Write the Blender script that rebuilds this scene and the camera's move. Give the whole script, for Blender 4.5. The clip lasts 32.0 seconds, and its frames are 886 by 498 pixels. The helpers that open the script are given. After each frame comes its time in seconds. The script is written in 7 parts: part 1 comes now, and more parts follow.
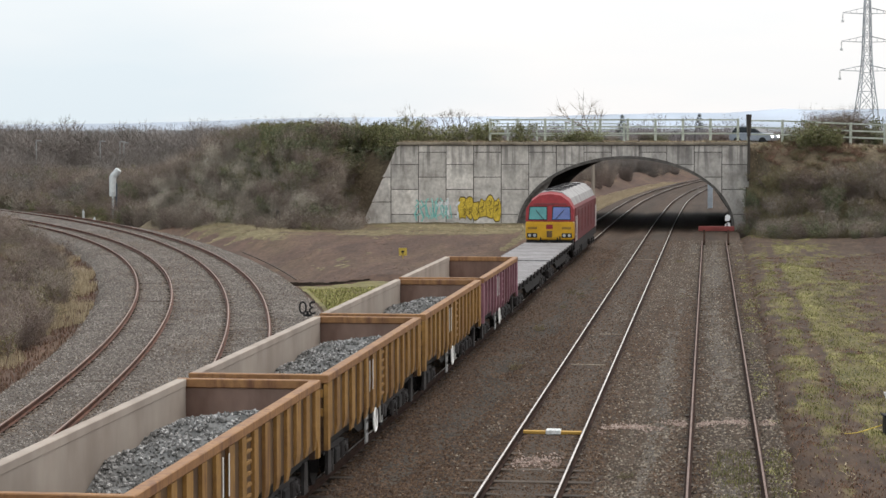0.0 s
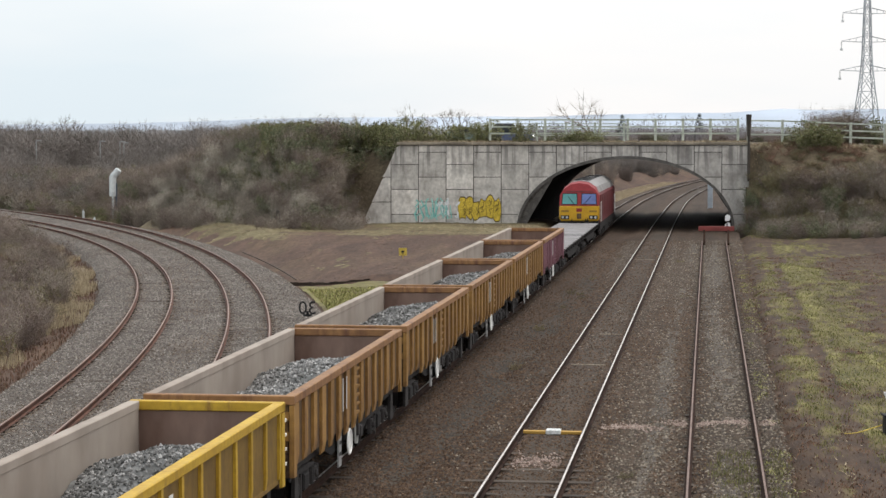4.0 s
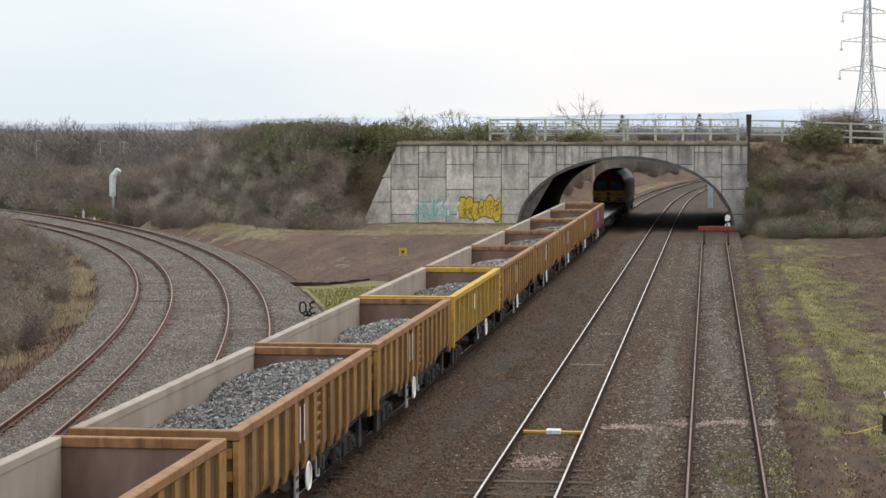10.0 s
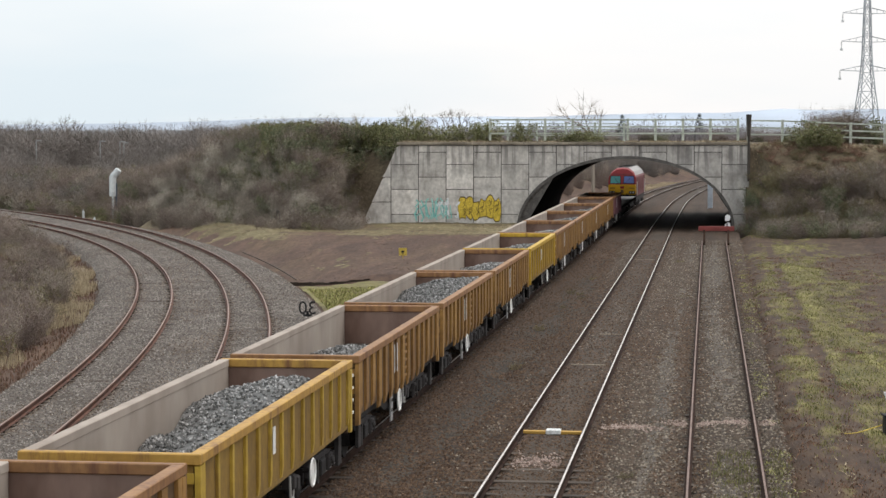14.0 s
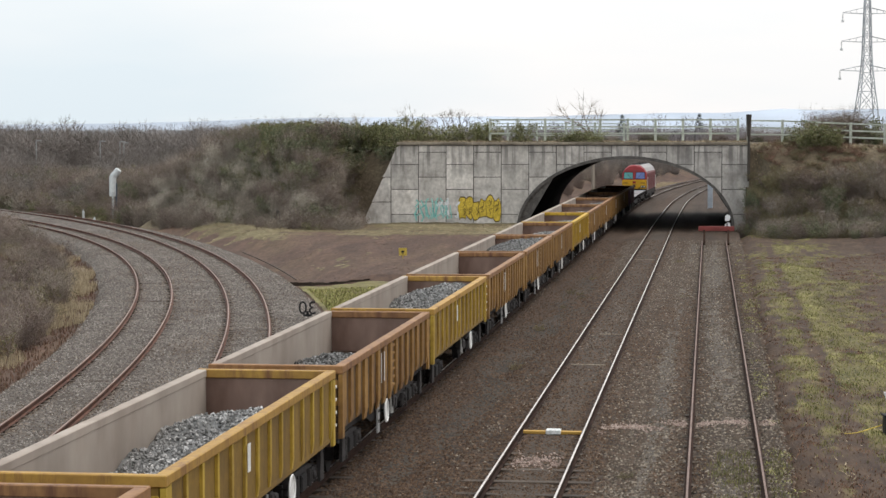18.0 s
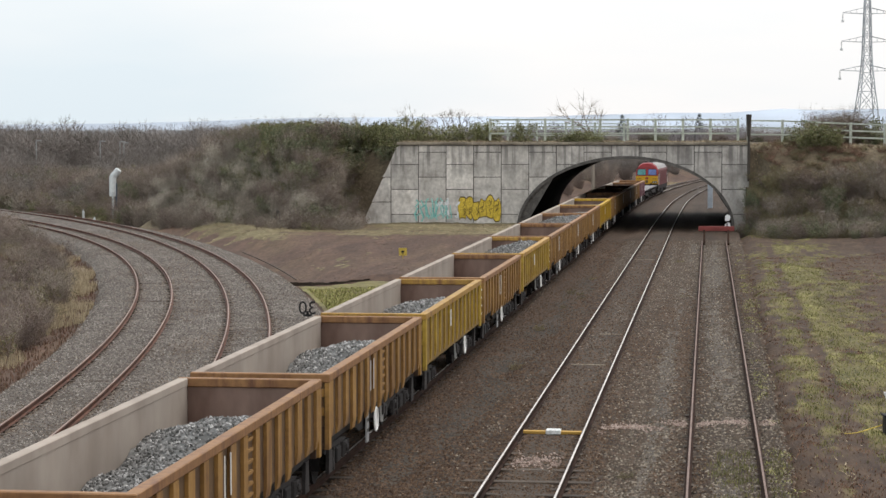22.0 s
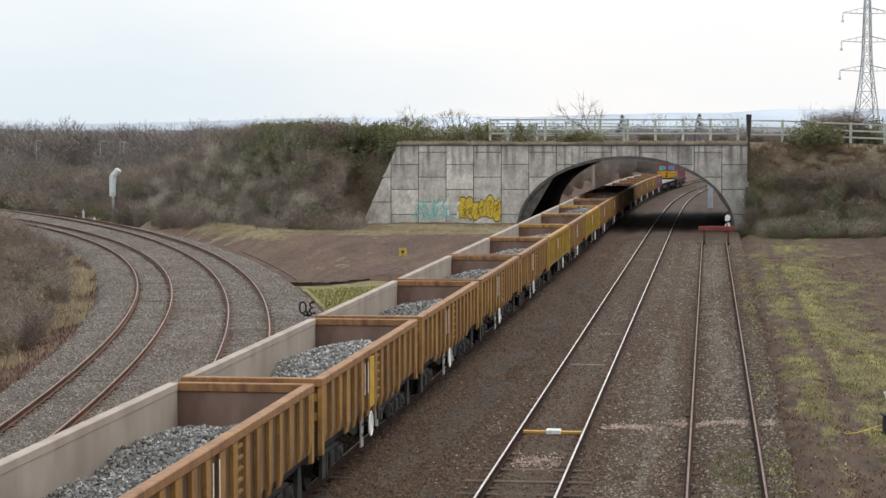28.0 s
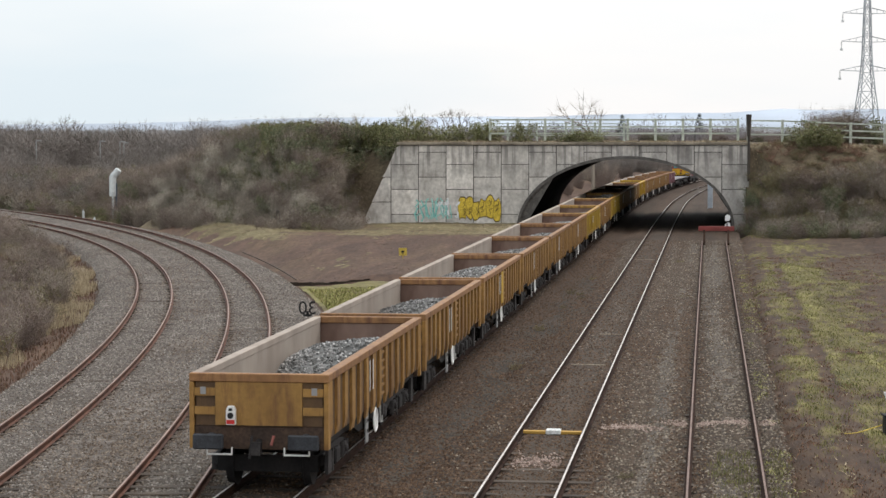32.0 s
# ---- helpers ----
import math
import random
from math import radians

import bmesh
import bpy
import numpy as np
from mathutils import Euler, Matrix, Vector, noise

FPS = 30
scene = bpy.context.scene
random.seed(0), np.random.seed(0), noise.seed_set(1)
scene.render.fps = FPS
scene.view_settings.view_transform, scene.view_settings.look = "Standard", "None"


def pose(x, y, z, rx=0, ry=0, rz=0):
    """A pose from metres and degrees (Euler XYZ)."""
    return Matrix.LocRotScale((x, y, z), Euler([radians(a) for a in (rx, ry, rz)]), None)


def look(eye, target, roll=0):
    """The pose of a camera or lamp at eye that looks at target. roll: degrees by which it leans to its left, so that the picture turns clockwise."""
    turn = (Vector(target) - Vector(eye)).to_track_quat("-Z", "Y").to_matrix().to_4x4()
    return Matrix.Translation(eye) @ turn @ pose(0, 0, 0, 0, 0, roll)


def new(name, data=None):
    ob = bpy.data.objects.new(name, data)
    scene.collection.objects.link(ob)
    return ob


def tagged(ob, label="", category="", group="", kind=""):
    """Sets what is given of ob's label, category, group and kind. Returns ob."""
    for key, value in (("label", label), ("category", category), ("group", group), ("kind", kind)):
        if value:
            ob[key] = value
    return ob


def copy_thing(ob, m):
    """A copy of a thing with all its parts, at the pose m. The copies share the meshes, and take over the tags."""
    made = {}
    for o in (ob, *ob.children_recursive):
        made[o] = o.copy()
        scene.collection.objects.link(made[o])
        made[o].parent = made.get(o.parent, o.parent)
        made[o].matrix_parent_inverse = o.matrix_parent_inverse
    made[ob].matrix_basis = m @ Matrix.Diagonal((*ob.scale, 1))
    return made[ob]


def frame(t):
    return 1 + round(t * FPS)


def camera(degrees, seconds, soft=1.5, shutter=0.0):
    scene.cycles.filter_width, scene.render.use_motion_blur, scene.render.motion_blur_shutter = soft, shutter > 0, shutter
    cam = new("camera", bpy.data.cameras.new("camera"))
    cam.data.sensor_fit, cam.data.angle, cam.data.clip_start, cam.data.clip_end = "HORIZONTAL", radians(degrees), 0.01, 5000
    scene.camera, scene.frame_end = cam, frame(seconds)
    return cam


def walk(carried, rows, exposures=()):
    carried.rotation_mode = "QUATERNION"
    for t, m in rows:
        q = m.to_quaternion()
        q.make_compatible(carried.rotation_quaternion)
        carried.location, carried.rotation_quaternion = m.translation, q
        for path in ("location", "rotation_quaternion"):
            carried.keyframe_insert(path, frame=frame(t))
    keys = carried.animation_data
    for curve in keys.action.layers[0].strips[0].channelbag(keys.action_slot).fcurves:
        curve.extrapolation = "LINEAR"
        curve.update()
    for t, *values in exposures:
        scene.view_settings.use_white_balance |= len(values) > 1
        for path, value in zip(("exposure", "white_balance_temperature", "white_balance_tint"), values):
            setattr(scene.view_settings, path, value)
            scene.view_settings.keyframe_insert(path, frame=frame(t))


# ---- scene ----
# ---------------------------------------------------------------- camera
LEAN = 7.29                     # degrees between the tracks and the line of sight
EYE = (0.0, 0.0, 6.9)
cam = camera(23.31, 32.0, soft=1.5)
STAND = pose(*EYE, 90 - 3.118, 0, LEAN)
walk(cam, [(0, STAND), (32, STAND)])

# ---------------------------------------------------------------- light
world = bpy.data.worlds.new("sky")
scene.world = world
world.use_nodes = True
wn, wl = world.node_tree.nodes, world.node_tree.links
sky = wn.new("ShaderNodeTexSky")
sky.sky_type, sky.sun_disc = "NISHITA", False
sky.sun_elevation, sky.sun_rotation = radians(66), radians(23)
sky.air_density, sky.dust_density, sky.ozone_density = 1.0, 4.0, 1.0
haze = wn.new("ShaderNodeMixRGB")
haze.inputs[0].default_value = 0.86
cloud = wn.new("ShaderNodeTexNoise")
cloud.inputs["Scale"].default_value = 2.2
cloud.inputs["Detail"].default_value = 5
ramp = wn.new("ShaderNodeValToRGB")
ramp.color_ramp.elements[0].color = (9.5, 10.6, 11.3, 1)
ramp.color_ramp.elements[1].color = (12.2, 12.0, 11.9, 1)
ramp.color_ramp.elements[0].position, ramp.color_ramp.elements[1].position = 0.36, 0.66
stretch = wn.new("ShaderNodeMapping")
stretch.inputs["Scale"].default_value = (1, 1, 4)
co = wn.new("ShaderNodeTexCoord")
wl.new(co.outputs["Generated"], stretch.inputs[0])
wl.new(stretch.outputs[0], cloud.inputs["Vector"])
# the cloud thins to pale blue towards the west
side_xyz = wn.new("ShaderNodeSeparateXYZ")
wl.new(co.outputs["Generated"], side_xyz.inputs[0])
west = wn.new("ShaderNodeMapRange")
west.inputs["From Min"].default_value, west.inputs["From Max"].default_value = -0.42, -0.08
west.inputs["To Min"].default_value, west.inputs["To Max"].default_value = -0.22, 0.22
wl.new(side_xyz.outputs["X"], west.inputs["Value"])
veil = wn.new("ShaderNodeMath")
wl.new(cloud.outputs["Fac"], veil.inputs[0])
wl.new(west.outputs[0], veil.inputs[1])
wl.new(veil.outputs[0], ramp.inputs[0])
wl.new(sky.outputs[0], haze.inputs[1])
wl.new(ramp.outputs[0], haze.inputs[2])
# an overcast sky is brighter overhead than at the horizon
part_xyz = wn.new("ShaderNodeSeparateXYZ")
wl.new(co.outputs["Generated"], part_xyz.inputs[0])
climb = wn.new("ShaderNodeMapRange")
climb.inputs["To Min"].default_value, climb.inputs["To Max"].default_value = 0.93, 1.4
wl.new(part_xyz.outputs["Z"], climb.inputs["Value"])
lift = wn.new("ShaderNodeMixRGB")
lift.blend_type = "MULTIPLY"
lift.inputs[0].default_value = 1.0
wl.new(haze.outputs[0], lift.inputs[1])
wl.new(climb.outputs[0], lift.inputs[2])
wl.new(lift.outputs[0], wn["Background"].inputs[0])
wn["Background"].inputs[1].default_value = 0.10
sun_data = bpy.data.lights.new("sun", "SUN")
sun_data.energy, sun_data.angle, sun_data.color = 1.4, radians(22), (1.0, 0.96, 0.9)
sun = new("sun", sun_data)
sun.matrix_world = look((22, 112, 130), (0, 60, 0))
scene.view_settings.exposure = 0.0


# ---------------------------------------------------------------- materials
def mat(name, a, b, size=1.0, rough=0.85, bump=0.3, metal=0.0, fine=None, third=None, stretch=(1, 1, 1), jitter=0.0, contrast=0.16, speck=0.3,
        depth=0.02, spec=0.35, where="Object", lanes=None, stones=None):
    """Two or three colours mixed by noise at two scales; size is the larger scale in metres."""
    m = bpy.data.materials.new(name)
    m.use_nodes = True
    n, l = m.node_tree.nodes, m.node_tree.links
    p = n["Principled BSDF"]
    c = n.new("ShaderNodeTexCoord")
    mp = n.new("ShaderNodeMapping")
    mp.inputs["Scale"].default_value = stretch
    l.new(c.outputs[where], mp.inputs[0])
    big = n.new("ShaderNodeTexNoise")
    big.inputs["Scale"].default_value, big.inputs["Detail"].default_value = 1 / size, 6
    big.inputs["Roughness"].default_value = 0.62
    small = n.new("ShaderNodeTexNoise")
    small.inputs["Scale"].default_value = 1 / (fine or size / 9)
    small.inputs["Detail"].default_value = 4
    l.new(mp.outputs[0], big.inputs["Vector"])
    l.new(mp.outputs[0], small.inputs["Vector"])
    r = n.new("ShaderNodeValToRGB")
    e = r.color_ramp.elements
    e[0].position, e[1].position = 0.5 - contrast, 0.5 + contrast
    e[0].color, e[1].color = (*a, 1), (*b, 1)
    if third:
        k = e.new(0.5)
        k.color = (*third, 1)
    l.new(big.outputs["Fac"], r.inputs[0])
    v = n.new("ShaderNodeHueSaturation")
    mr = n.new("ShaderNodeMapRange")
    mr.inputs["From Min"].default_value, mr.inputs["From Max"].default_value = 0.3, 0.7
    mr.inputs["To Min"].default_value, mr.inputs["To Max"].default_value = 1 - speck, 1 + speck
    l.new(small.outputs["Fac"], mr.inputs["Value"])
    out = mr.outputs[0]

    def times(value, low, high, a_, b_):
        q = n.new("ShaderNodeMapRange")
        q.inputs["From Min"].default_value, q.inputs["From Max"].default_value = a_, b_
        q.inputs["To Min"].default_value, q.inputs["To Max"].default_value = low, high
        l.new(value, q.inputs["Value"])
        w = n.new("ShaderNodeMath")
        w.operation = "MULTIPLY"
        l.new(out, w.inputs[0])
        l.new(q.outputs[0], w.inputs[1])
        return w.outputs[0]
    if lanes:                                    # long strips, along y or down a wall
        ls, amount, axis = lanes
        lm = n.new("ShaderNodeMapping")
        lm.inputs["Scale"].default_value = axis
        l.new(c.outputs[where], lm.inputs[0])
        ln = n.new("ShaderNodeTexNoise")
        ln.inputs["Scale"].default_value, ln.inputs["Detail"].default_value = 1 / ls, 3
        l.new(lm.outputs[0], ln.inputs["Vector"])
        out = times(ln.outputs["Fac"], 1 - amount, 1 + amount, 0.35, 0.65)
    if stones:                                   # single stones of differing tone
        vo = n.new("ShaderNodeTexVoronoi")
        vo.inputs["Scale"].default_value = 1 / stones[0]
        l.new(c.outputs[where], vo.inputs["Vector"])
        sp = n.new("ShaderNodeSeparateColor")
        l.new(vo.outputs["Color"], sp.inputs[0])
        out = times(sp.outputs[0], 1 - stones[1], 1 + 1.3 * stones[1], 0.0, 1.0)
    if jitter:
        o = n.new("ShaderNodeObjectInfo")
        jm = n.new("ShaderNodeMapRange")
        jm.inputs["To Min"].default_value, jm.inputs["To Max"].default_value = 1 - jitter, 1 + jitter
        l.new(o.outputs["Random"], jm.inputs["Value"])
        mu = n.new("ShaderNodeMath")
        mu.operation = "MULTIPLY"
        l.new(out, mu.inputs[0])
        l.new(jm.outputs[0], mu.inputs[1])
        out = mu.outputs[0]
    l.new(out, v.inputs["Value"])
    l.new(r.outputs[0], v.inputs["Color"])
    l.new(v.outputs[0], p.inputs["Base Color"])
    p.inputs["Roughness"].default_value, p.inputs["Metallic"].default_value = rough, metal
    p.inputs["Specular IOR Level"].default_value = spec
    if bump:
        bp = n.new("ShaderNodeBump")
        bp.inputs["Strength"].default_value, bp.inputs["Distance"].default_value = bump, depth
        l.new(small.outputs["Fac"], bp.inputs["Height"])
        l.new(bp.outputs[0], p.inputs["Normal"])
    return m


def plain(name, colour, rough=0.6, metal=0.0):
    return mat(name, tuple(0.85 * c for c in colour), tuple(min(1, 1.12 * c) for c in colour), 0.7, rough, 0.05, metal, speck=0.06)


M_EARTH = mat("earth", (0.05491, 0.03042, 0.0207), (0.09983, 0.06402, 0.03694), 5, 0.95, 0.6, fine=0.2, third=(0.07787, 0.04482, 0.03029), depth=0.05, stretch=(1, 0.22, 1), lanes=(1.1, 0.22, (1, 0.13, 1)))
M_OILY = mat("oily_four_foot", (0.03198, 0.02141, 0.01419), (0.05329, 0.03763, 0.02543), 1.2, 0.9, 0.6, fine=0.08, depth=0.03, stretch=(1, 0.3, 1))
M_VERGE = mat("mossy_verge", (0.032, 0.0165, 0.011), (0.075, 0.046, 0.022), 2.6, 0.95, 0.9, fine=0.15, third=(0.048, 0.026, 0.0155), depth=0.08,
              contrast=0.16, stretch=(1, 0.3, 1), stones=(0.22, 0.35), lanes=(1.2, 0.2, (0.873, 0.3168, 0.7225)))
M_MOSS = mat("yellow_green_moss", (0.1, 0.09, 0.038), (0.28, 0.265, 0.088), 0.9, 0.95, 0.8, fine=0.12, third=(0.1332, 0.1112, 0.04356), depth=0.06,
             contrast=0.22, stretch=(1, 0.16, 1), speck=0.4)


def patchy(m, bare_a, bare_b):
    """Lets bare soil show wherever the sheet's growth value is low."""
    n, l = m.node_tree.nodes, m.node_tree.links
    p = n["Principled BSDF"]
    old = p.inputs["Base Color"].links[0].from_socket
    at = n.new("ShaderNodeAttribute")
    at.attribute_name = "growth"
    c = n.new("ShaderNodeTexCoord")
    mp = n.new("ShaderNodeMapping")
    mp.inputs["Scale"].default_value = (1, 0.25, 1)
    l.new(c.outputs["Object"], mp.inputs[0])
    t = n.new("ShaderNodeTexNoise")
    t.inputs["Scale"].default_value, t.inputs["Detail"].default_value, t.inputs["Roughness"].default_value = 2.6, 7, 0.7
    l.new(mp.outputs[0], t.inputs["Vector"])
    mr = n.new("ShaderNodeMapRange")
    mr.inputs["From Min"].default_value, mr.inputs["From Max"].default_value = 0.3, 0.7
    mr.inputs["To Min"].default_value, mr.inputs["To Max"].default_value = -0.5, 0.6
    l.new(t.outputs["Fac"], mr.inputs["Value"])
    add = n.new("ShaderNodeMath")
    l.new(at.outputs["Fac"], add.inputs[0])
    l.new(mr.outputs[0], add.inputs[1])
    fade = n.new("ShaderNodeMapRange")
    fade.inputs["From Min"].default_value, fade.inputs["From Max"].default_value = -0.25, 0.7
    l.new(add.outputs[0], fade.inputs["Value"])
    r = n.new("ShaderNodeValToRGB")
    r.color_ramp.elements[0].position, r.color_ramp.elements[1].position = 0.36, 0.64
    r.color_ramp.elements[0].color, r.color_ramp.elements[1].color = (*bare_a, 1), (*bare_b, 1)
    l.new(t.outputs["Fac"], r.inputs[0])
    x = n.new("ShaderNodeMixRGB")
    l.new(fade.outputs[0], x.inputs[0])
    l.new(r.outputs[0], x.inputs[1])
    l.new(old, x.inputs[2])
    l.new(x.outputs[0], p.inputs["Base Color"])


patchy(M_MOSS, (0.03, 0.0165, 0.011), (0.082, 0.05, 0.029))
M_TURF = mat("tufted_turf", (0.0935, 0.07225, 0.0378), (0.2125, 0.1997, 0.0765), 2.2, 0.95, 0.8, fine=0.25, third=(0.1573, 0.1403, 0.0558), depth=0.08,
             contrast=0.2, stretch=(0.5, 1, 1), speck=0.3)
M_DRYTURF = mat("dry_turf", (0.0765, 0.05474, 0.0306), (0.1836, 0.1564, 0.08415), 2.2, 0.95, 0.8, fine=0.25, third=(0.1224, 0.0977, 0.04743), depth=0.08, contrast=0.2,
                stretch=(0.4, 1, 1), speck=0.3)
M_BALLAST = mat("ballast", (0.02825, 0.01634, 0.009458), (0.05888, 0.03895, 0.02556), 2.2, 0.95, 1.0, fine=0.06, third=(0.04003, 0.02399, 0.01431), depth=0.06,
                stretch=(1, 0.13, 1), contrast=0.2, lanes=(0.8, 0.22, (0.4648, 0.005282, 0.3363)), stones=(0.07, 0.62))
M_BALLAST_NEW = mat("fresh_ballast", (0.07011, 0.05667, 0.04637), (0.1324, 0.1133, 0.09936), 2.0, 0.95, 1.0, fine=0.06, depth=0.06, lanes=(0.9, 0.1, (0.9, 0.0276, 0.9)), stones=(0.07, 0.5))
M_GREYLANE = mat("grey_ballast", (0.0468, 0.03741, 0.0294), (0.0972, 0.08091, 0.06552), 1.2, 0.95, 1.0, fine=0.06, depth=0.05, stretch=(1, 0.15, 1), stones=(0.07, 0.6))
# rust dust darkened further, so the rails' shadow bands are in the colour
M_RAILSHADE = mat("shaded_rust_dust", (0.03, 0.018, 0.012), (0.06, 0.038, 0.026), 0.6, 0.95, 0.7, fine=0.06, depth=0.04, stretch=(1, 0.2, 1), stones=(0.07, 0.4))
# mossy dirt, darkened to carry the shaded strip beside the train
M_MOSS_SHADE = mat("shaded_mossy_dirt", (0.022, 0.0175, 0.013), (0.05, 0.04, 0.031), 0.8, 0.95, 0.9, fine=0.06, depth=0.05, stretch=(1, 0.3, 1), stones=(0.07, 0.5))
M_RAIL_RUST = mat("rusty_rail", (0.018, 0.0105, 0.008), (0.042, 0.022, 0.015), 0.8, 0.9, 0.3, spec=0.1)
M_RAIL_SHINE = mat("polished_rail_head", (0.46, 0.43, 0.4), (0.64, 0.61, 0.58), 1.5, 0.42, 0.05, metal=0.6)
M_RAIL_DULL = mat("dull_rail_head", (0.12, 0.075, 0.06), (0.2, 0.135, 0.11), 1.5, 0.6, 0.1, metal=0.3)
M_RAIL_RED = mat("red_rusted_rail", (0.055, 0.024, 0.016), (0.13, 0.053, 0.03), 0.9, 0.8, 0.3, speck=0.2)
M_RAIL_PINK = mat("worn_rusty_rail_head", (0.17, 0.105, 0.08), (0.28, 0.19, 0.15), 1.5, 0.5, 0.1, metal=0.3)
M_SLEEPER = mat("weathered_sleeper", (0.032, 0.02356, 0.018), (0.08, 0.06232, 0.04752), 0.5, 0.9, 0.5, jitter=0.25)
M_CONCRETE = mat("stained_concrete", (0.3137, 0.2893, 0.2574), (0.6483, 0.6198, 0.5663), 1.1, 0.9, 0.2, fine=0.2, third=(0.5229, 0.4958, 0.4582),
                 stretch=(1, 1, 0.8), jitter=0.17, contrast=0.2, speck=0.16, lanes=(0.8, 0.14, (0.9, 0.9, 0.22)))


def streaked(m, top):
    """Dark drips that run down from the upper edge, and a darker tone towards +x."""
    n, l = m.node_tree.nodes, m.node_tree.links
    p = n["Principled BSDF"]
    out = p.inputs["Base Color"].links[0].from_socket
    c = n.new("ShaderNodeTexCoord")
    xyz = n.new("ShaderNodeSeparateXYZ")
    l.new(c.outputs["Object"], xyz.inputs[0])

    def ranged(value, a, b, low, high):
        q = n.new("ShaderNodeMapRange")
        q.inputs["From Min"].default_value, q.inputs["From Max"].default_value = a, b
        q.inputs["To Min"].default_value, q.inputs["To Max"].default_value = low, high
        l.new(value, q.inputs["Value"])
        return q.outputs[0]

    def both(a, b, kind="MULTIPLY"):
        w = n.new("ShaderNodeMath")
        w.operation = kind
        l.new(a, w.inputs[0])
        l.new(b, w.inputs[1])
        return w.outputs[0]

    def noisy(scale, size, detail=3):
        mp = n.new("ShaderNodeMapping")
        mp.inputs["Scale"].default_value = scale
        l.new(c.outputs["Object"], mp.inputs[0])
        t = n.new("ShaderNodeTexNoise")
        t.inputs["Scale"].default_value, t.inputs["Detail"].default_value = size, detail
        l.new(mp.outputs[0], t.inputs["Vector"])
        return t.outputs["Fac"]
    drip = both(ranged(noisy((1, 1, 0.06), 2.6, 2), 0.52, 0.6, 0, 0.62), ranged(xyz.outputs["Z"], top - 2.6, top - 0.7, 0, 1))
    right_dark = both(ranged(xyz.outputs["X"], 5.0, 14.0, 0, 0.28), ranged(noisy((1, 1, 0.6), 0.5), 0.3, 0.6, 0.35, 1))
    blotch = ranged(noisy((1, 1, 0.7), 0.9, 5), 0.54, 0.74, 0, 0.28)
    for fac, tint in ((drip, (0.13, 0.122, 0.115)), (right_dark, (0.1, 0.098, 0.1)), (blotch, (0.2, 0.195, 0.19))):
        x = n.new("ShaderNodeMixRGB")
        l.new(fac, x.inputs[0])
        l.new(out, x.inputs[1])
        x.inputs[2].default_value = (*tint, 1)
        out = x.outputs[0]
    l.new(out, p.inputs["Base Color"])


streaked(M_CONCRETE, 5.98)
M_JOINT = mat("dark_joint", (0.07, 0.065, 0.06), (0.15, 0.14, 0.13), 0.6, 0.95, 0.2)
# near-black and without sheen: the tunnel's shade is put into this colour
M_LINING = mat("shade_black_lining", (0.009, 0.009, 0.0095), (0.018, 0.017, 0.0175), 2.0, 1.0, 0.3, spec=0.02)
M_COPING = mat("mossy_coping", (0.15, 0.127, 0.1002), (0.3, 0.2611, 0.2004), 0.8, 0.95, 0.3, jitter=0.15)
M_ROAD = mat("asphalt", (0.045, 0.045, 0.047), (0.065, 0.065, 0.066), 1.2, 0.9, 0.3)
M_BANK = mat("scrub_soil", (0.08414, 0.06259, 0.04066), (0.153, 0.122, 0.0782), 2.5, 0.95, 0.9, fine=0.2, depth=0.08)


def island_mat(name, colours, rough=0.9, extra=0.0):
    """Each loose piece takes one of the colours."""
    m = bpy.data.materials.new(name)
    m.use_nodes = True
    n, l = m.node_tree.nodes, m.node_tree.links
    g = n.new("ShaderNodeNewGeometry")
    r = n.new("ShaderNodeValToRGB")
    e = r.color_ramp.elements
    while len(e) < len(colours):
        e.new(0.5)
    for i, c in enumerate(colours):
        e[i].position = i / max(1, len(colours) - 1)
        e[i].color = (*c, 1)
    l.new(g.outputs["Random Per Island"], r.inputs[0])
    out = r.outputs[0]
    o = n.new("ShaderNodeObjectInfo")
    mr = n.new("ShaderNodeMapRange")
    mr.inputs["To Min"].default_value, mr.inputs["To Max"].default_value = 0.75 - extra, 1.25 + extra
    l.new(o.outputs["Random"], mr.inputs["Value"])
    v = n.new("ShaderNodeHueSaturation")
    l.new(mr.outputs[0], v.inputs["Value"])
    l.new(out, v.inputs["Color"])
    p = n["Principled BSDF"]
    l.new(v.outputs[0], p.inputs["Base Color"])
    p.inputs["Roughness"].default_value = rough
    p.inputs["Specular IOR Level"].default_value = 0.2
    return m


# ---------------------------------------------------------------- mesh helpers
def box(bm, x0, x1, y0, y1, z0, z1):
    v = [bm.verts.new((x, y, z)) for z in (z0, z1) for x, y in ((x0, y0), (x1, y0), (x1, y1), (x0, y1))]
    for q in ((3, 2, 1, 0), (4, 5, 6, 7), (0, 1, 5, 4), (1, 2, 6, 5), (2, 3, 7, 6), (3, 0, 4, 7)):
        bm.faces.new([v[i] for i in q])
    return v


def prism(bm, outline, y0, y1, axis="y"):
    """A solid with the outline (a, b) swept along an axis."""
    def at(a, b, t):
        return {"y": (a, t, b), "x": (t, a, b), "z": (a, b, t)}[axis]
    lo = [bm.verts.new(at(a, b, y0)) for a, b in outline]
    hi = [bm.verts.new(at(a, b, y1)) for a, b in outline]
    k = len(outline)
    bm.faces.new(lo)
    bm.faces.new(hi[::-1])
    for i in range(k):
        bm.faces.new((lo[i], hi[i], hi[(i + 1) % k], lo[(i + 1) % k]))


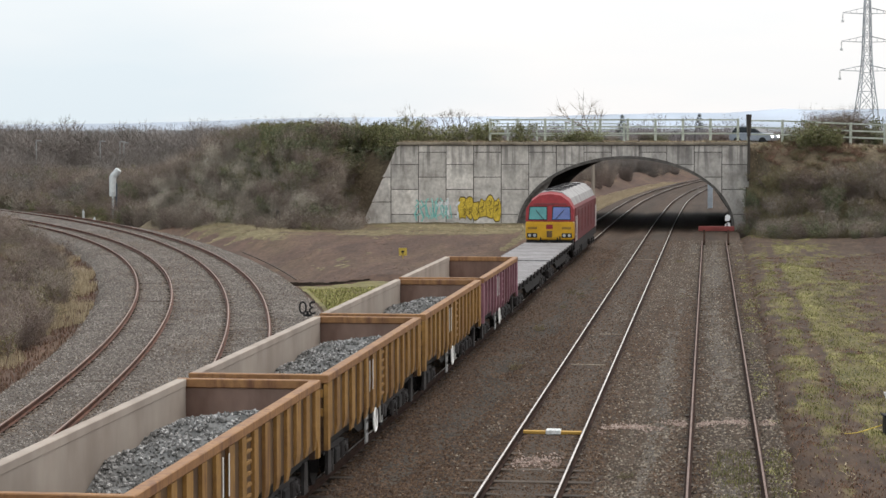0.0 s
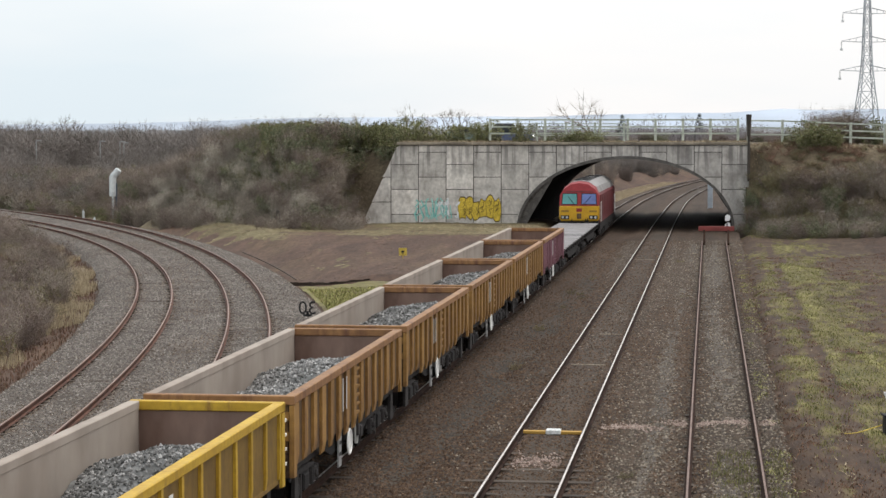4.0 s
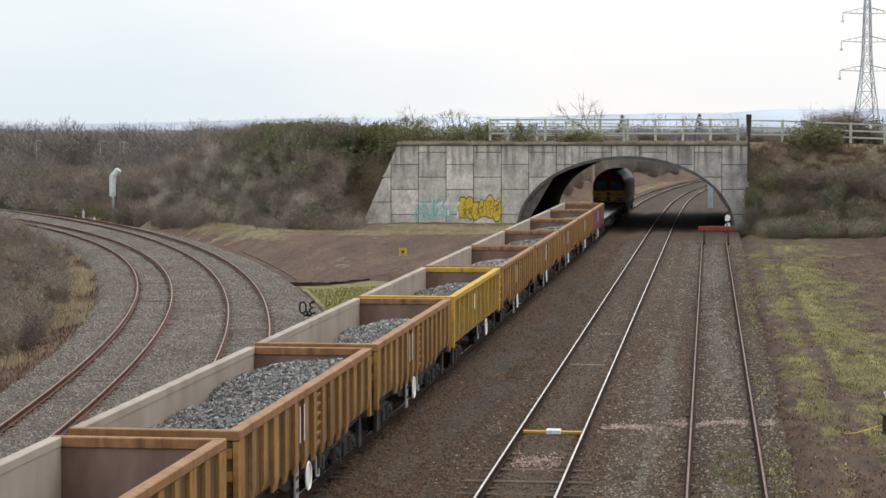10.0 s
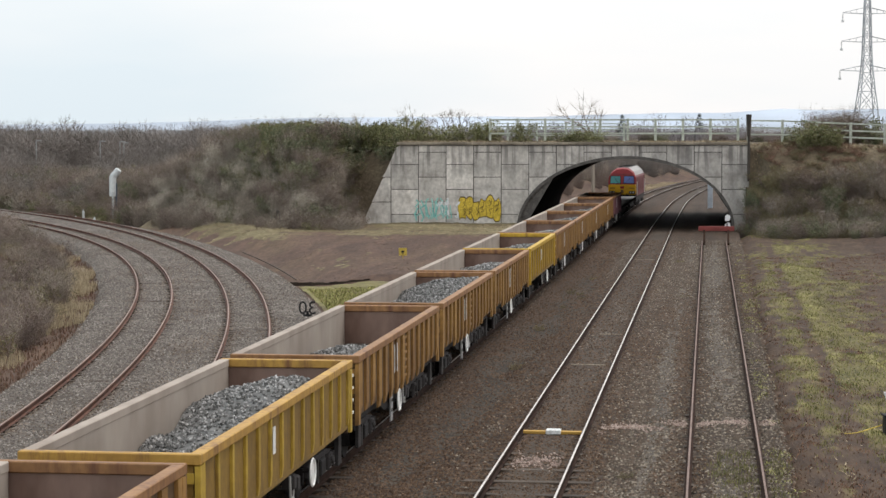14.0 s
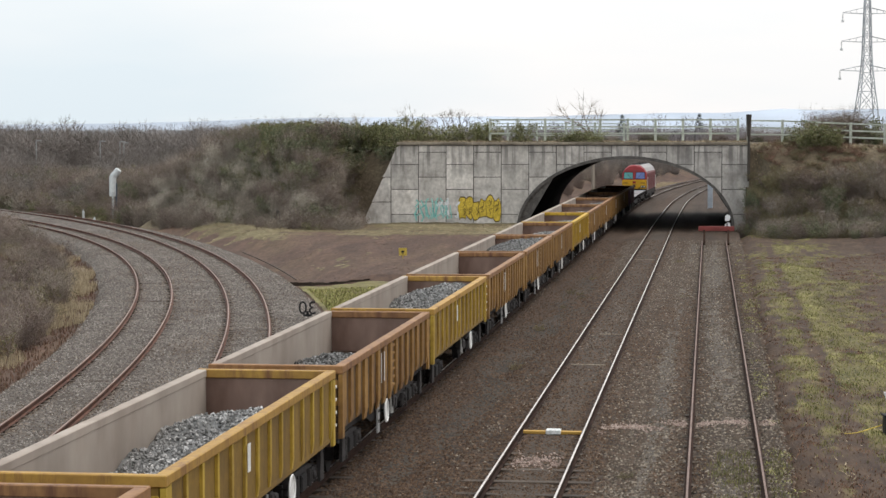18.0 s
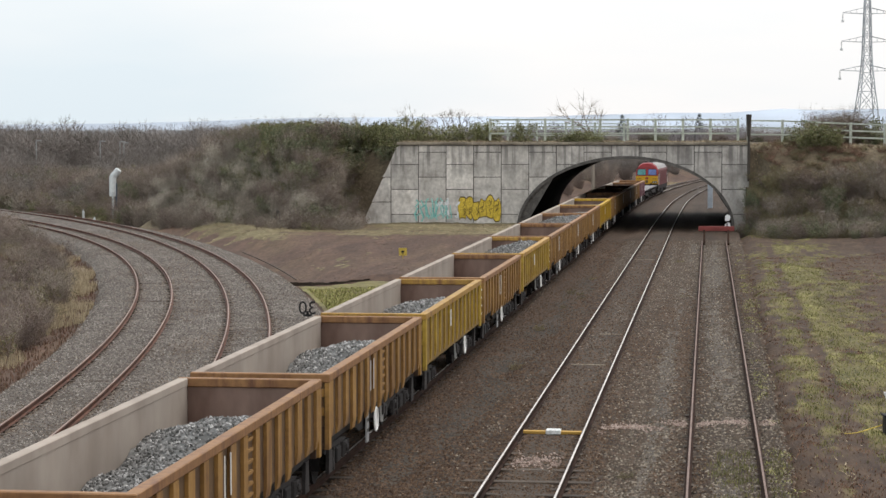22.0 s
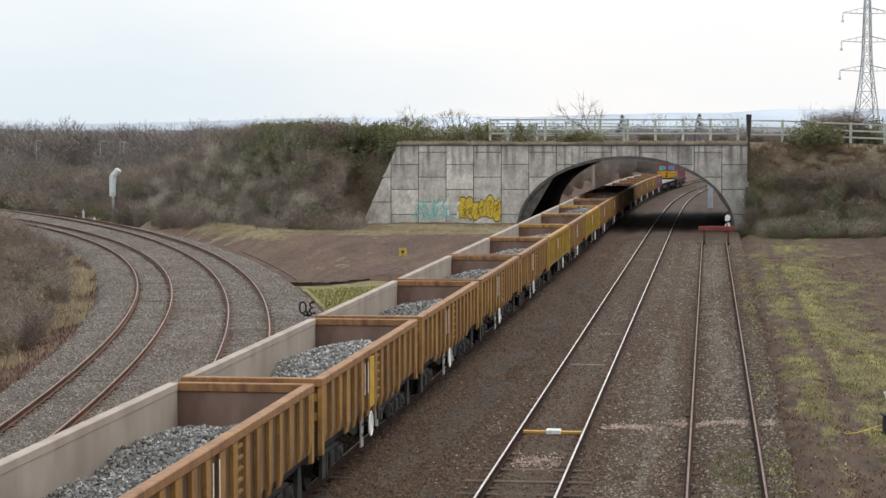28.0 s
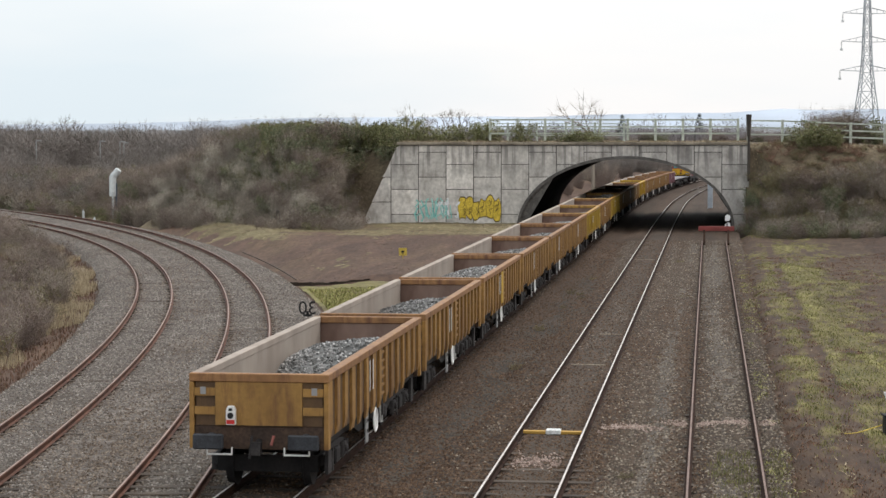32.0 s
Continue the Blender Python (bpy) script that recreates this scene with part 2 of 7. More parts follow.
def rod(bm, p, q, r, n=8, r2=None):
    p, q = Vector(p), Vector(q)
    w = (q - p).normalized()
    a = w.orthogonal().normalized()
    b = w.cross(a)
    r2 = r if r2 is None else r2
    lo = [bm.verts.new(p + r * (math.cos(t) * a + math.sin(t) * b)) for t in (2 * math.pi * i / n for i in range(n))]
    hi = [bm.verts.new(q + r2 * (math.cos(t) * a + math.sin(t) * b)) for t in (2 * math.pi * i / n for i in range(n))]
    bm.faces.new(lo[::-1])
    bm.faces.new(hi)
    for i in range(n):
        bm.faces.new((lo[i], lo[(i + 1) % n], hi[(i + 1) % n], hi[i]))


def beam(bm, p, q, w, h=None):
    """A square bar from p to q."""
    rod(bm, p, q, w * 0.7071, 4)


def finish(bm, bevel=0.0):
    bmesh.ops.recalc_face_normals(bm, faces=bm.faces)
    if bevel:
        bmesh.ops.bevel(bm, geom=bm.edges[:], offset=bevel, segments=1, affect="EDGES", clamp_overlap=True)


def mesh_of(name, bm, material, bevel=0.0, smooth=False):
    finish(bm, bevel)
    me = bpy.data.meshes.new(name)
    bm.to_mesh(me)
    bm.free()
    for m in material if isinstance(material, (list, tuple)) else (material,):
        me.materials.append(m)
    if smooth:
        for p in me.polygons:
            p.use_smooth = True
    return me


def part(name, bm, material, parent, label="", bevel=0.0, smooth=False):
    ob = new(name, mesh_of(name, bm, material, bevel, smooth))
    ob.parent = parent
    if label:
        ob["label"] = label
    return ob


def share(name, me, parent, m, label=""):
    ob = new(name, me)
    ob.parent = parent
    ob.matrix_basis = m
    if label:
        ob["label"] = label
    return ob


def thing(name, label, category, m=None, group="", kind=""):
    ob = tagged(new(name), label, category, group, kind)
    ob.empty_display_size = 0.3
    if m is not None:
        ob.matrix_basis = m
    return ob


def single(name, bm, material, label, category, m=None, group="", kind="", bevel=0.0, smooth=False):
    ob = tagged(new(name, mesh_of(name, bm, material, bevel, smooth)), label, category, group, kind)
    if m is not None:
        ob.matrix_basis = m
    return ob


B = bmesh.new
COS, SIN = math.cos(radians(LEAN)), math.sin(radians(LEAN))


def seen(u, d, z=0.0):
    """A place u metres across and d metres along the line of sight."""
    return Vector((u * COS - d * SIN, u * SIN + d * COS, z))


def over(x, y):
    """The reverse of seen: across, along."""
    return x * COS + y * SIN, -x * SIN + y * COS


# ---------------------------------------------------------------- alignment of the tracks
TRAIN_X, MAIN_X, SIDE_X = -8.65, -3.88, 0.08
WALL_D = 153.5                  # distance of the bridge's face
BEND_Y, BEND_R = 199.0, 2074.0


def bend(y):
    return max(0.0, y - BEND_Y) ** 2 / (2 * BEND_R)


def fall(y):
    """The line drops gently beyond the bridge."""
    return -0.0049 * max(0.0, y - 168.0)


def lean_of(x0, y):
    """How far the main line and the siding stray from running parallel to the train's track."""
    if x0 == MAIN_X:
        return 0.105 - 0.0018 * (min(y, 160) - 43)
    return 0.12 - 0.0043 * (min(y, 140) - 43) if x0 == SIDE_X else 0.0


def main_line(x0):
    return lambda y: x0 + bend(y) + lean_of(x0, y)


CURVE_NEAR = lambda y: -11.30327 - 0.06588436 * y - 3.7357425e-4 * y * y - 5.2040517e-6 * y ** 3
CURVE_FAR = lambda y: -7.06725 - 0.06018159 * y - 6.270413e-4 * y * y - 3.555311e-6 * y ** 3


def sheet(name, xs, ys, height, material, label, category, kind="structure"):
    """One surface over a grid; xs may be a function of y."""
    verts, faces = [], []
    for y in ys:
        for x in (xs(y) if callable(xs) else xs):
            verts.append((x, y, height(x, y)))
    w = len(verts) // len(ys)
    for j in range(len(ys) - 1):
        for i in range(w - 1):
            k = j * w + i
            faces.append((k, k + 1, k + 1 + w, k + w))
    me = bpy.data.meshes.new(name)
    me.from_pydata(verts, [], faces)
    me.materials.append(material)
    for p in me.polygons:
        p.use_smooth = True
    return tagged(new(name, me), label, category, "", kind)


# ---------------------------------------------------------------- ground
def spread(*runs):
    """Grid lines: (from, to, step) runs joined."""
    out = []
    for a, b, s in runs:
        k = max(1, round((b - a) / s))
        out += [a + (b - a) * i / k for i in range(k)]
    return out + [runs[-1][1]]


def step(a, b, x):
    t = min(1.0, max(0.0, (x - a) / (b - a)))
    return t * t * (3 - 2 * t)


def lumps(x, y, size, amount):
    return amount * noise.noise((x / size, y / size, 3.1))


def ground_z(x, y):
    z = -0.62 + lumps(x, y * 0.4, 3.0, 0.08) + lumps(x, y * 0.3, 0.9, 0.03)
    field = step(CURVE_FAR(min(y, 190)) + 4, CURVE_FAR(min(y, 190)) + 8, x) * (1 - step(-12.5, -11.0, x))
    z += field * (0.22 * step(88, 102, y) + 0.3 * step(103.2, 103.6, y) + 0.45 * step(104, 150, y)) * (1 - step(160, 175, y))
    left = step(0, 7, CURVE_NEAR(max(35, min(y, 170))) - 3.2 - x)
    z += left * 0.9 * (1 - step(150, 175, y))
    z += (0.3 * step(1.2, 2.4, x) + 0.8 * step(7, 14, x)) * (1 - step(150, 154, y))
    z += fall(y) if y < 420 else fall(420)
    if y > 192:                                  # cutting side beyond the bridge
        z += 1.7 * step(-14.5, -20, x - bend(y)) + 1.2 * step(5, 14, x - bend(y))
    return z


ys = spread((-60, 30, 15), (30, 110, 0.8), (110, 200, 1.6), (200, 330, 5), (330, 700, 30), (700, 4600, 260))
xs = spread((-2600, -300, 200), (-300, -80, 12), (-80, -30, 2.0), (-30, 14, 0.75), (14, 60, 3), (60, 300, 20), (300, 2600, 200))
sheet("ground", xs, ys, ground_z, M_EARTH, "brown bare earth with dead winter growth", "ground")

def verge_z(x, y):
    edge = 1.45 + lumps(x, y, 1.1, 0.45)
    return ground_z(x, y) + 0.05 - 0.12 * (1 - step(edge - 0.3, edge + 0.4, x)) + lumps(x, y * 0.3, 0.4, 0.018) + lumps(x, y * 0.4, 1.3, 0.05)


def moss_k(x, y):
    """How thick the moss grows: long soft patches, with a trodden path between."""
    k = 0.55 - abs(x - 3.7) / 3.7 + 0.95 * noise.noise((x * 0.4, y * 0.13, 9.0)) + 0.75 * noise.noise((x * 0.9, y * 0.4, 2.0)) + 0.6 * noise.noise((x * 2.6, y * 0.8, 5.0))
    k -= 0.95 * math.exp(-((x - 3.2 - 0.25 * noise.noise((y * 0.06, 0, 0))) / 0.25) ** 2)
    k -= 0.7 * (1 - step(1.7, 2.7, x)) + 0.12
    k -= 0.8 * (1 - step(42, 51, y)) + 0.3 * step(112, 138, y) - 0.1
    return k


def moss_z(x, y):
    return verge_z(x, y) + 0.012 + 0.04 * max(0.0, min(0.9, moss_k(x, y)))


def moss_shade_z(x, y):
    """Dark mossy dirt, with the train's shade in its colour, along the middle of the wide gap between the tracks."""
    k = 0.5 - abs(x + 6.15 + 0.25 * noise.noise((y * 0.1, 0, 0))) / 1.1 + 0.9 * noise.noise((x * 1.1, y * 0.16, 21.0)) + 0.5 * noise.noise((x * 4, y * 0.9, 3.0))
    k -= 0.5 * step(95, 120, y)
    return bed_z(x, y, (TRAIN_X, MAIN_X)) + 0.02 * max(-1.0, min(0.5, k))


def turf_z(x, y):
    """Tufted grass over the lower part of the field, up to the dug edge."""
    k = 0.55 + 0.7 * noise.noise((x * 0.3, y * 0.14, 4.0)) + 0.4 * noise.noise((x * 1.2, y * 0.6, 1.0)) + 0.3 * noise.noise((x * 4, y * 1.5, 6.0))
    k -= 2.2 * step(102.4, 103.2, y + 0.6 * noise.noise((x * 0.4, 0, 2)))
    return ground_z(x, y) + 0.08 * max(-1.0, min(1.0, k)) + lumps(x, y, 0.6, 0.05)


def dry_turf_z(x, y):
    k = -0.75 + 1.25 * step(128, 146, y) + 0.8 * noise.noise((x * 0.22, y * 0.12, 14.0)) + 0.4 * noise.noise((x * 0.9, y * 0.5, 1.0)) + 0.3 * noise.noise((x * 3, y * 1.2, 6.0))
    return ground_z(x, y) + 0.08 * max(-1.0, min(1.0, k)) + lumps(x, y, 0.6, 0.05)


ys = spread((34, 90, 0.22), (90, 150, 0.5))
sheet("verge", spread((0.95, 14.0, 0.2)), ys, verge_z, M_VERGE, "brown trodden verge beside the siding", "verge")
MOSS = sheet("verge_moss", spread((1.0, 9.0, 0.13)), ys, moss_z, M_MOSS, "yellow-green moss in long patches on the verge", "moss")
grown = MOSS.data.attributes.new("growth", "FLOAT", "POINT")
grown.data.foreach_set("value", [moss_k(v.co.x, v.co.y) for v in MOSS.data.vertices])
sheet("field_turf", lambda y: [CURVE_FAR(y) + 3.4 + (-11.3 - CURVE_FAR(y) - 3.4) * i / 70 for i in range(71)], spread((72, 105, 0.3)), turf_z, M_TURF,
      "yellow-green tufted turf between the tracks", "grass")
sheet("field_dry_turf", lambda y: [CURVE_FAR(y) + 4 + (-11.3 - CURVE_FAR(y) - 4) * i / 90 for i in range(91)], spread((104, 155, 0.5)), dry_turf_z, M_DRYTURF,
      "tan and olive dry turf below the bridge wall", "grass")


def bed_z(x, y, centres):
    z = -0.29
    for c in centres:
        d = abs(x - c - lean_of(c, y))
        crest = -0.135 - (0.04 * (1 - step(41, 50, y)) if c in (TRAIN_X, MAIN_X) else 0)
        z = max(z, crest - 0.13 * step(1.35, 2.6, d) - 0.07 * math.exp(-((d - 0.7525) / 0.13) ** 2))
    return z + lumps(x, y, 0.5, 0.03) + lumps(x, y, 2.5, 0.02)


ys = spread((28, 120, 0.35), (120, 200, 0.8), (200, 420, 4))
sheet("ballast_bed", lambda y: [bend(y) + x for x in spread((-11.6, 1.5, 0.2))], ys,
      lambda x, y: fall(y) + bed_z(x - bend(y), y, (TRAIN_X, MAIN_X, SIDE_X)) - 0.6 * step(2.3, 3.1, abs(x - bend(y) + 8.7)) * (x - bend(y) < -10.9), M_BALLAST,
      "grey brown stone ballast under three parallel tracks", "ballast")


def lane_z(x, y):
    """Cleaner grey stone in the siding's four-foot and along the middle of the next gap."""
    k = max(0.35 - abs(x - SIDE_X - lean_of(SIDE_X, y)) / 1.1, 0.2 - abs(x + 1.45) / 0.8) + 0.6 * noise.noise((x * 1.1, y * 0.05, 31.0)) + 0.5 * noise.noise((x * 5, y * 0.6, 3.0))
    return bed_z(x, y, (MAIN_X, SIDE_X)) + 0.03 * max(-1.0, min(0.5, k)) - 0.004


def rail_edge_z(x, y):
    d = abs(abs(x - MAIN_X - lean_of(MAIN_X, y)) - 0.7525)
    k = 0.55 - d / 0.24 + 0.5 * noise.noise((x * 3, y * 0.25, 41.0)) + 0.4 * noise.noise((x * 9, y * 1.3, 3.0))
    return bed_z(x, y, (MAIN_X,)) + 0.03 * max(-1.0, min(0.5, k)) + 0.004


sheet("grey_lane", spread((-2.3, 0.85, 0.07)), spread((34, 80, 0.3), (80, 135, 0.6)), lane_z, M_GREYLANE, "cleaner grey stone in strips between the rails", "ballast")
sheet("rust_strip", spread((-5.0, -2.75, 0.06)), spread((34, 80, 0.3), (80, 150, 0.6)), rail_edge_z, M_RAILSHADE, "rust-brown dust beside the rails with shade in its colour", "ballast")
sheet("damp_strip", spread((-7.3, -4.95, 0.08)), spread((36, 90, 0.25), (90, 120, 0.5)), moss_shade_z, M_MOSS_SHADE, "mossy dirt between tracks with train shade in its colour", "ballast")
sheet("oily_strip", lambda y: [main_line(MAIN_X)(y) - 0.6 + 0.15 * i for i in range(9)], spread((28, 120, 0.35), (120, 200, 0.8), (200, 420, 4)),
      lambda x, y: fall(y) - 0.128 - (0.035 * (1 - step(41, 50, y))) + lumps(x, y, 0.5, 0.03) + lumps(x, y, 2.5, 0.02) - 0.06 * step(0.42, 0.6, abs(x - main_line(MAIN_X)(y))),
      M_OILY, "oil-darkened brown stone between the rails", "ballast")


def curve_bed_xs(y):
    a, b = CURVE_NEAR(y), CURVE_FAR(y)
    return [a - 2.9 + (b - a + 6.6) * i / 44 for i in range(45)]


def curve_bed_z(x, y):
    a, b = CURVE_NEAR(y), CURVE_FAR(y)
    z = bed_z(x, y, (a, b)) - 0.012
    z -= 0.045 * (1 - step(40, 45, y))
    return z - 0.5 * step(b + 2.6, b + 3.7, x) - 0.4 * step(a - 2.2, a - 2.9, x)


sheet("curved_ballast_bed", curve_bed_xs, spread((28, 120, 0.45), (120, 200, 0.8)), curve_bed_z, M_BALLAST_NEW,
      "pale grey stone ballast under two curving tracks", "ballast")

# ---------------------------------------------------------------- tracks
RAIL = [(-0.07, -0.16), (0.07, -0.16), (0.07, -0.145), (0.015, -0.125), (0.015, -0.045), (0.036, -0.035), (0.036, -0.012), (0.021, 0.0),
        (-0.021, 0.0), (-0.036, -0.012), (-0.036, -0.035), (-0.015, -0.045), (-0.015, -0.125), (-0.07, -0.145)]


def rail(line, side, y0, y1, head, parent, pace=2.0, web=None):
    verts, faces, idx = [], [], []
    n = max(2, int((y1 - y0) / pace) + 1)
    k = len(RAIL)
    for j in range(n):
        y = y0 + (y1 - y0) * j / (n - 1)
        d = (line(y + 0.1) - line(y - 0.1)) / 0.2
        w = Vector((1, -d, 0)).normalized()
        c = Vector((line(y), y, 0)) + w * side * 0.7525
        for a, b in RAIL:
            p = c + w * a
            verts.append((p.x, p.y, b + fall(y)))
    for j in range(n - 1):
        for i in range(k):
            faces.append((j * k + i, (j + 1) * k + i, (j + 1) * k + (i + 1) % k, j * k + (i + 1) % k))
            idx.append(1 if i == 7 else 0)
    faces += [tuple(range(k)), tuple(range((n - 1) * k, n * k))]
    idx += [0, 0]
    me = bpy.data.meshes.new("rail")
    me.from_pydata(verts, [], faces)
    me.materials.append(web or M_RAIL_RUST)
    me.materials.append(head)
    me.polygons.foreach_set("material_index", idx)
    ob = new("rail", me)
    ob.parent = parent
    return ob


def sleeper_mesh(length=2.6):
    bm = B()
    box(bm, -length / 2, length / 2, -0.125, 0.125, -0.3, -0.158)
    return mesh_of("sleeper", bm, M_SLEEPER, bevel=0.012)


SLEEPER = sleeper_mesh()
TRACKS = []


def track(name, line, y0, y1, head, label, singles, pace=2.0, web=None):
    t = thing(name, label, "railway track", kind="structure")
    for side in (-1, 1):
        rail(line, side, y0, y1, head, t, pace, web)
    TRACKS.append((t, line, y0, y1, singles))
    return t


track("track_main", main_line(MAIN_X), 30, 420, M_RAIL_SHINE, "straight railway track with bright polished rails", (36, 110), 4)
track("track_train", main_line(TRAIN_X), 30, 420, M_RAIL_SHINE, "railway track with polished rails under the train", (36, 66), 4)
track("track_siding", main_line(SIDE_X), 30, 137, M_RAIL_DULL, "rusty overgrown siding track ending at a buffer stop", (36, 100), 4)
track("track_curve_near", CURVE_NEAR, 30, 186, M_RAIL_PINK, "rusty curved railway track on pale ballast", (40, 90), 1.5, M_RAIL_RED)
track("track_curve_far", CURVE_FAR, 30, 190, M_RAIL_PINK, "rusty curved railway track joining the main line", (40, 90), 1.5, M_RAIL_RED)


def lay_sleepers():
    for t, line, y0, y1, (a, b) in TRACKS:
        verts, faces = [], []
        y = y0
        k = 0
        while y < y1:
            d = (line(y + 0.1) - line(y - 0.1)) / 0.2
            wob = 0.012 * math.sin(k * 2.7)
            m = Matrix.Translation((line(y), y, wob + fall(y))) @ Matrix.Rotation(-math.atan(d) + 0.006 * math.sin(k * 1.9), 4, "Z")
            if a <= y <= b:
                share("sleeper", SLEEPER, t, m)
            else:
                n = len(verts)
                verts += [m @ v.co for v in SLEEPER.vertices]
                faces += [tuple(n + i for i in p.vertices) for p in SLEEPER.polygons]
            y += 0.762
            k += 1
        me = bpy.data.meshes.new("sleepers")
        me.from_pydata(verts, [], faces)
        me.materials.append(M_SLEEPER)
        ob = new("sleepers", me)
        ob.parent = t
        tagged(ob, kind="stuff")


# ---------------------------------------------------------------- bridge
WALL = Matrix.Translation(seen(0, WALL_D)) @ Matrix.Rotation(radians(LEAN), 4, "Z")
ARCH_U, ARCH_HALF, ARCH_RISE = 13.07, 7.77, 5.14
TOP = 5.98
TUNNEL = 38.5


def arch(u):
    k = 1 - ((u - ARCH_U) / ARCH_HALF) ** 2
    return ARCH_RISE * math.sqrt(k) if k > 0 else -0.7


def wing(u):
    """Sloping upper edge at the wall's open end."""
    return min(TOP, 0.2 + (u + 5.85) * 2.23)


def slab(bm, u0, u1, z0, z1, v0, v1, gap=0.0):
    """A wall piece between heights, cut by the arch and by the sloping end."""
    n = 10
    row = []
    for i in range(n + 1):
        u = u0 + (u1 - u0) * i / n
        lo, hi = max(z0, arch(u) + gap if arch(u) > 0 else z0), min(z1, wing(u) - gap)
        row.append((u, lo, hi))
    for (a, l0, h0), (b, l1, h1) in zip(row, row[1:]):
        if h0 - l0 < 0.01 and h1 - l1 < 0.01:
            continue
        h0, h1 = max(h0, l0 + 0.001), max(h1, l1 + 0.001)
        v = [bm.verts.new(p) for p in ((a, v0, l0), (b, v0, l1), (b, v0, h1), (a, v0, h0), (a, v1, l0), (b, v1, l1), (b, v1, h1), (a, v1, h0))]
        for q in ((0, 1, 2, 3), (7, 6, 5, 4), (0, 4, 5, 1), (3, 2, 6, 7), (0, 3, 7, 4), (1, 5, 6, 2)):
            bm.faces.new([v[i] for i in q])
    bmesh.ops.remove_doubles(bm, verts=bm.verts, dist=0.0005)
    return len(bm.faces) > 0


def build_bridge():
    br = thing("road_bridge", "grey precast concrete arch road bridge over the tracks", "bridge", WALL)
    bm = B()
    slab(bm, -5.85, 21.95, -0.9, TOP, 0.1, 0.45)
    part("backing_wall", bm, M_JOINT, br)
    pw, ph = 1.97, 1.78
    col0 = -3.72 - 2 * pw
    for i in range(16):
        u0 = col0 + i * pw
        u1 = min(u0 + pw, 21.95)
        if u0 > 21.5:
            break
        z = TOP - (1.40 if i % 2 == 0 else 0.52)
        tops = [TOP, z]
        while z > -0.9:
            z -= ph
            tops.append(z)
        for a, b in zip(tops, tops[1:]):
            bm = B()
            if slab(bm, u0 + 0.028, u1 - 0.028, b + 0.026, a - 0.026, random.uniform(-0.006, 0.012), 0.12, 0.05):
                part("panel", bm, M_CONCRETE, br)
            else:
                bm.free()
    # arch ring, lining, rear wall
    shift = TUNNEL * SIN / COS
    outer, inner = [], []
    n = 48
    for i in range(n + 1):
        t = math.pi * i / n
        outer.append((ARCH_U - (ARCH_HALF + 0.02) * math.cos(t), -0.7 if i in (0, n) else ARCH_RISE * math.sin(t) + 0.02))
        inner.append((ARCH_U - (ARCH_HALF - 0.16) * math.cos(t), -0.7 if i in (0, n) else (ARCH_RISE - 0.16) * math.sin(t)))

    def shell(v0, v1, a, b, k0, k1, pieces):
        bm = B()
        rings = []
        for j in range(pieces + 1):
            f = j / pieces
            v, k = v0 + (v1 - v0) * f, k0 + (k1 - k0) * f
            rings.append(([bm.verts.new((u + k, v, z)) for u, z in a], [bm.verts.new((u + k, v, z)) for u, z in b]))
        for (a0, b0), (a1, b1) in zip(rings, rings[1:]):
            for i in range(n):
                bm.faces.new((a0[i], a0[i + 1], a1[i + 1], a1[i]))
                bm.faces.new((b0[i], b1[i], b1[i + 1], b0[i + 1]))
        for a0, b0 in (rings[0], rings[-1]):
            for i in range(n):
                bm.faces.new((a0[i], b0[i], b0[i + 1], a0[i + 1]))
        return bm
    part("arch_ring", shell(-0.12, 0.45, outer, inner, -0.012, 0.05, 1), M_JOINT, br, "dark weathered arch edge")
    part("arch_lining", shell(0.45, TUNNEL, outer, inner, 0.05, shift, 18), M_LINING, br, "arch lining with tunnel shade in its colour", smooth=True)
    bm = B()
    for a, b in zip(range(n), range(1, n + 1)):
        (u0, z0), (u1, z1) = outer[a], outer[b]
        v = [bm.verts.new(p) for p in ((u0 + shift, TUNNEL, z0), (u1 + shift, TUNNEL, z1), (u1 + shift, TUNNEL, TOP), (u0 + shift, TUNNEL, TOP))]
        bm.faces.new(v)
    part("rear_wall", bm, M_CONCRETE, br)
    # deck: road, verges and edge beams
    bm = B()
    for v0, v1, z in ((0.45, TUNNEL - 0.1, 5.75),):
        q = [(-3.0 + v0 * 0.128, v0), (22 + v0 * 0.128, v0), (22 + v1 * 0.128, v1), (-3.0 + v1 * 0.128, v1)]
        lo = [bm.verts.new((u, v, 5.3)) for u, v in q]
        hi = [bm.verts.new((u, v, z)) for u, v in q]
        bm.faces.new(lo)
        bm.faces.new(hi)
        for i in range(4):
            bm.faces.new((lo[i], lo[(i + 1) % 4], hi[(i + 1) % 4], hi[i]))
    part("deck", bm, M_BANK, br, "grassy deck edge over the arch")
    # sprayed lettering, worn to shapes without words
    rng = random.Random(5)

    def blob(c, mid, w, h, i, f, k):
        t = 2 * math.pi * k / 24
        a, b = math.cos(t), math.sin(t)
        wob = 1 + 0.13 * math.sin(3 * t + 1.7 * i) + 0.1 * math.cos(4 * t + 2.3 * i)
        return (c + f * w * math.copysign(abs(a) ** 0.55, a) * wob, mid + f * h * math.copysign(abs(b) ** 0.55, b) * (2.0 - wob))

    def hoop(bm, at, f0, f1, y):
        a = [bm.verts.new((at(f0, k)[0], y, at(f0, k)[1])) for k in range(24)]
        b = [bm.verts.new((at(f1, k)[0], y, at(f1, k)[1])) for k in range(24)]
        for k in range(24):
            bm.faces.new((a[k], a[(k + 1) % 24], b[(k + 1) % 24], b[k]))

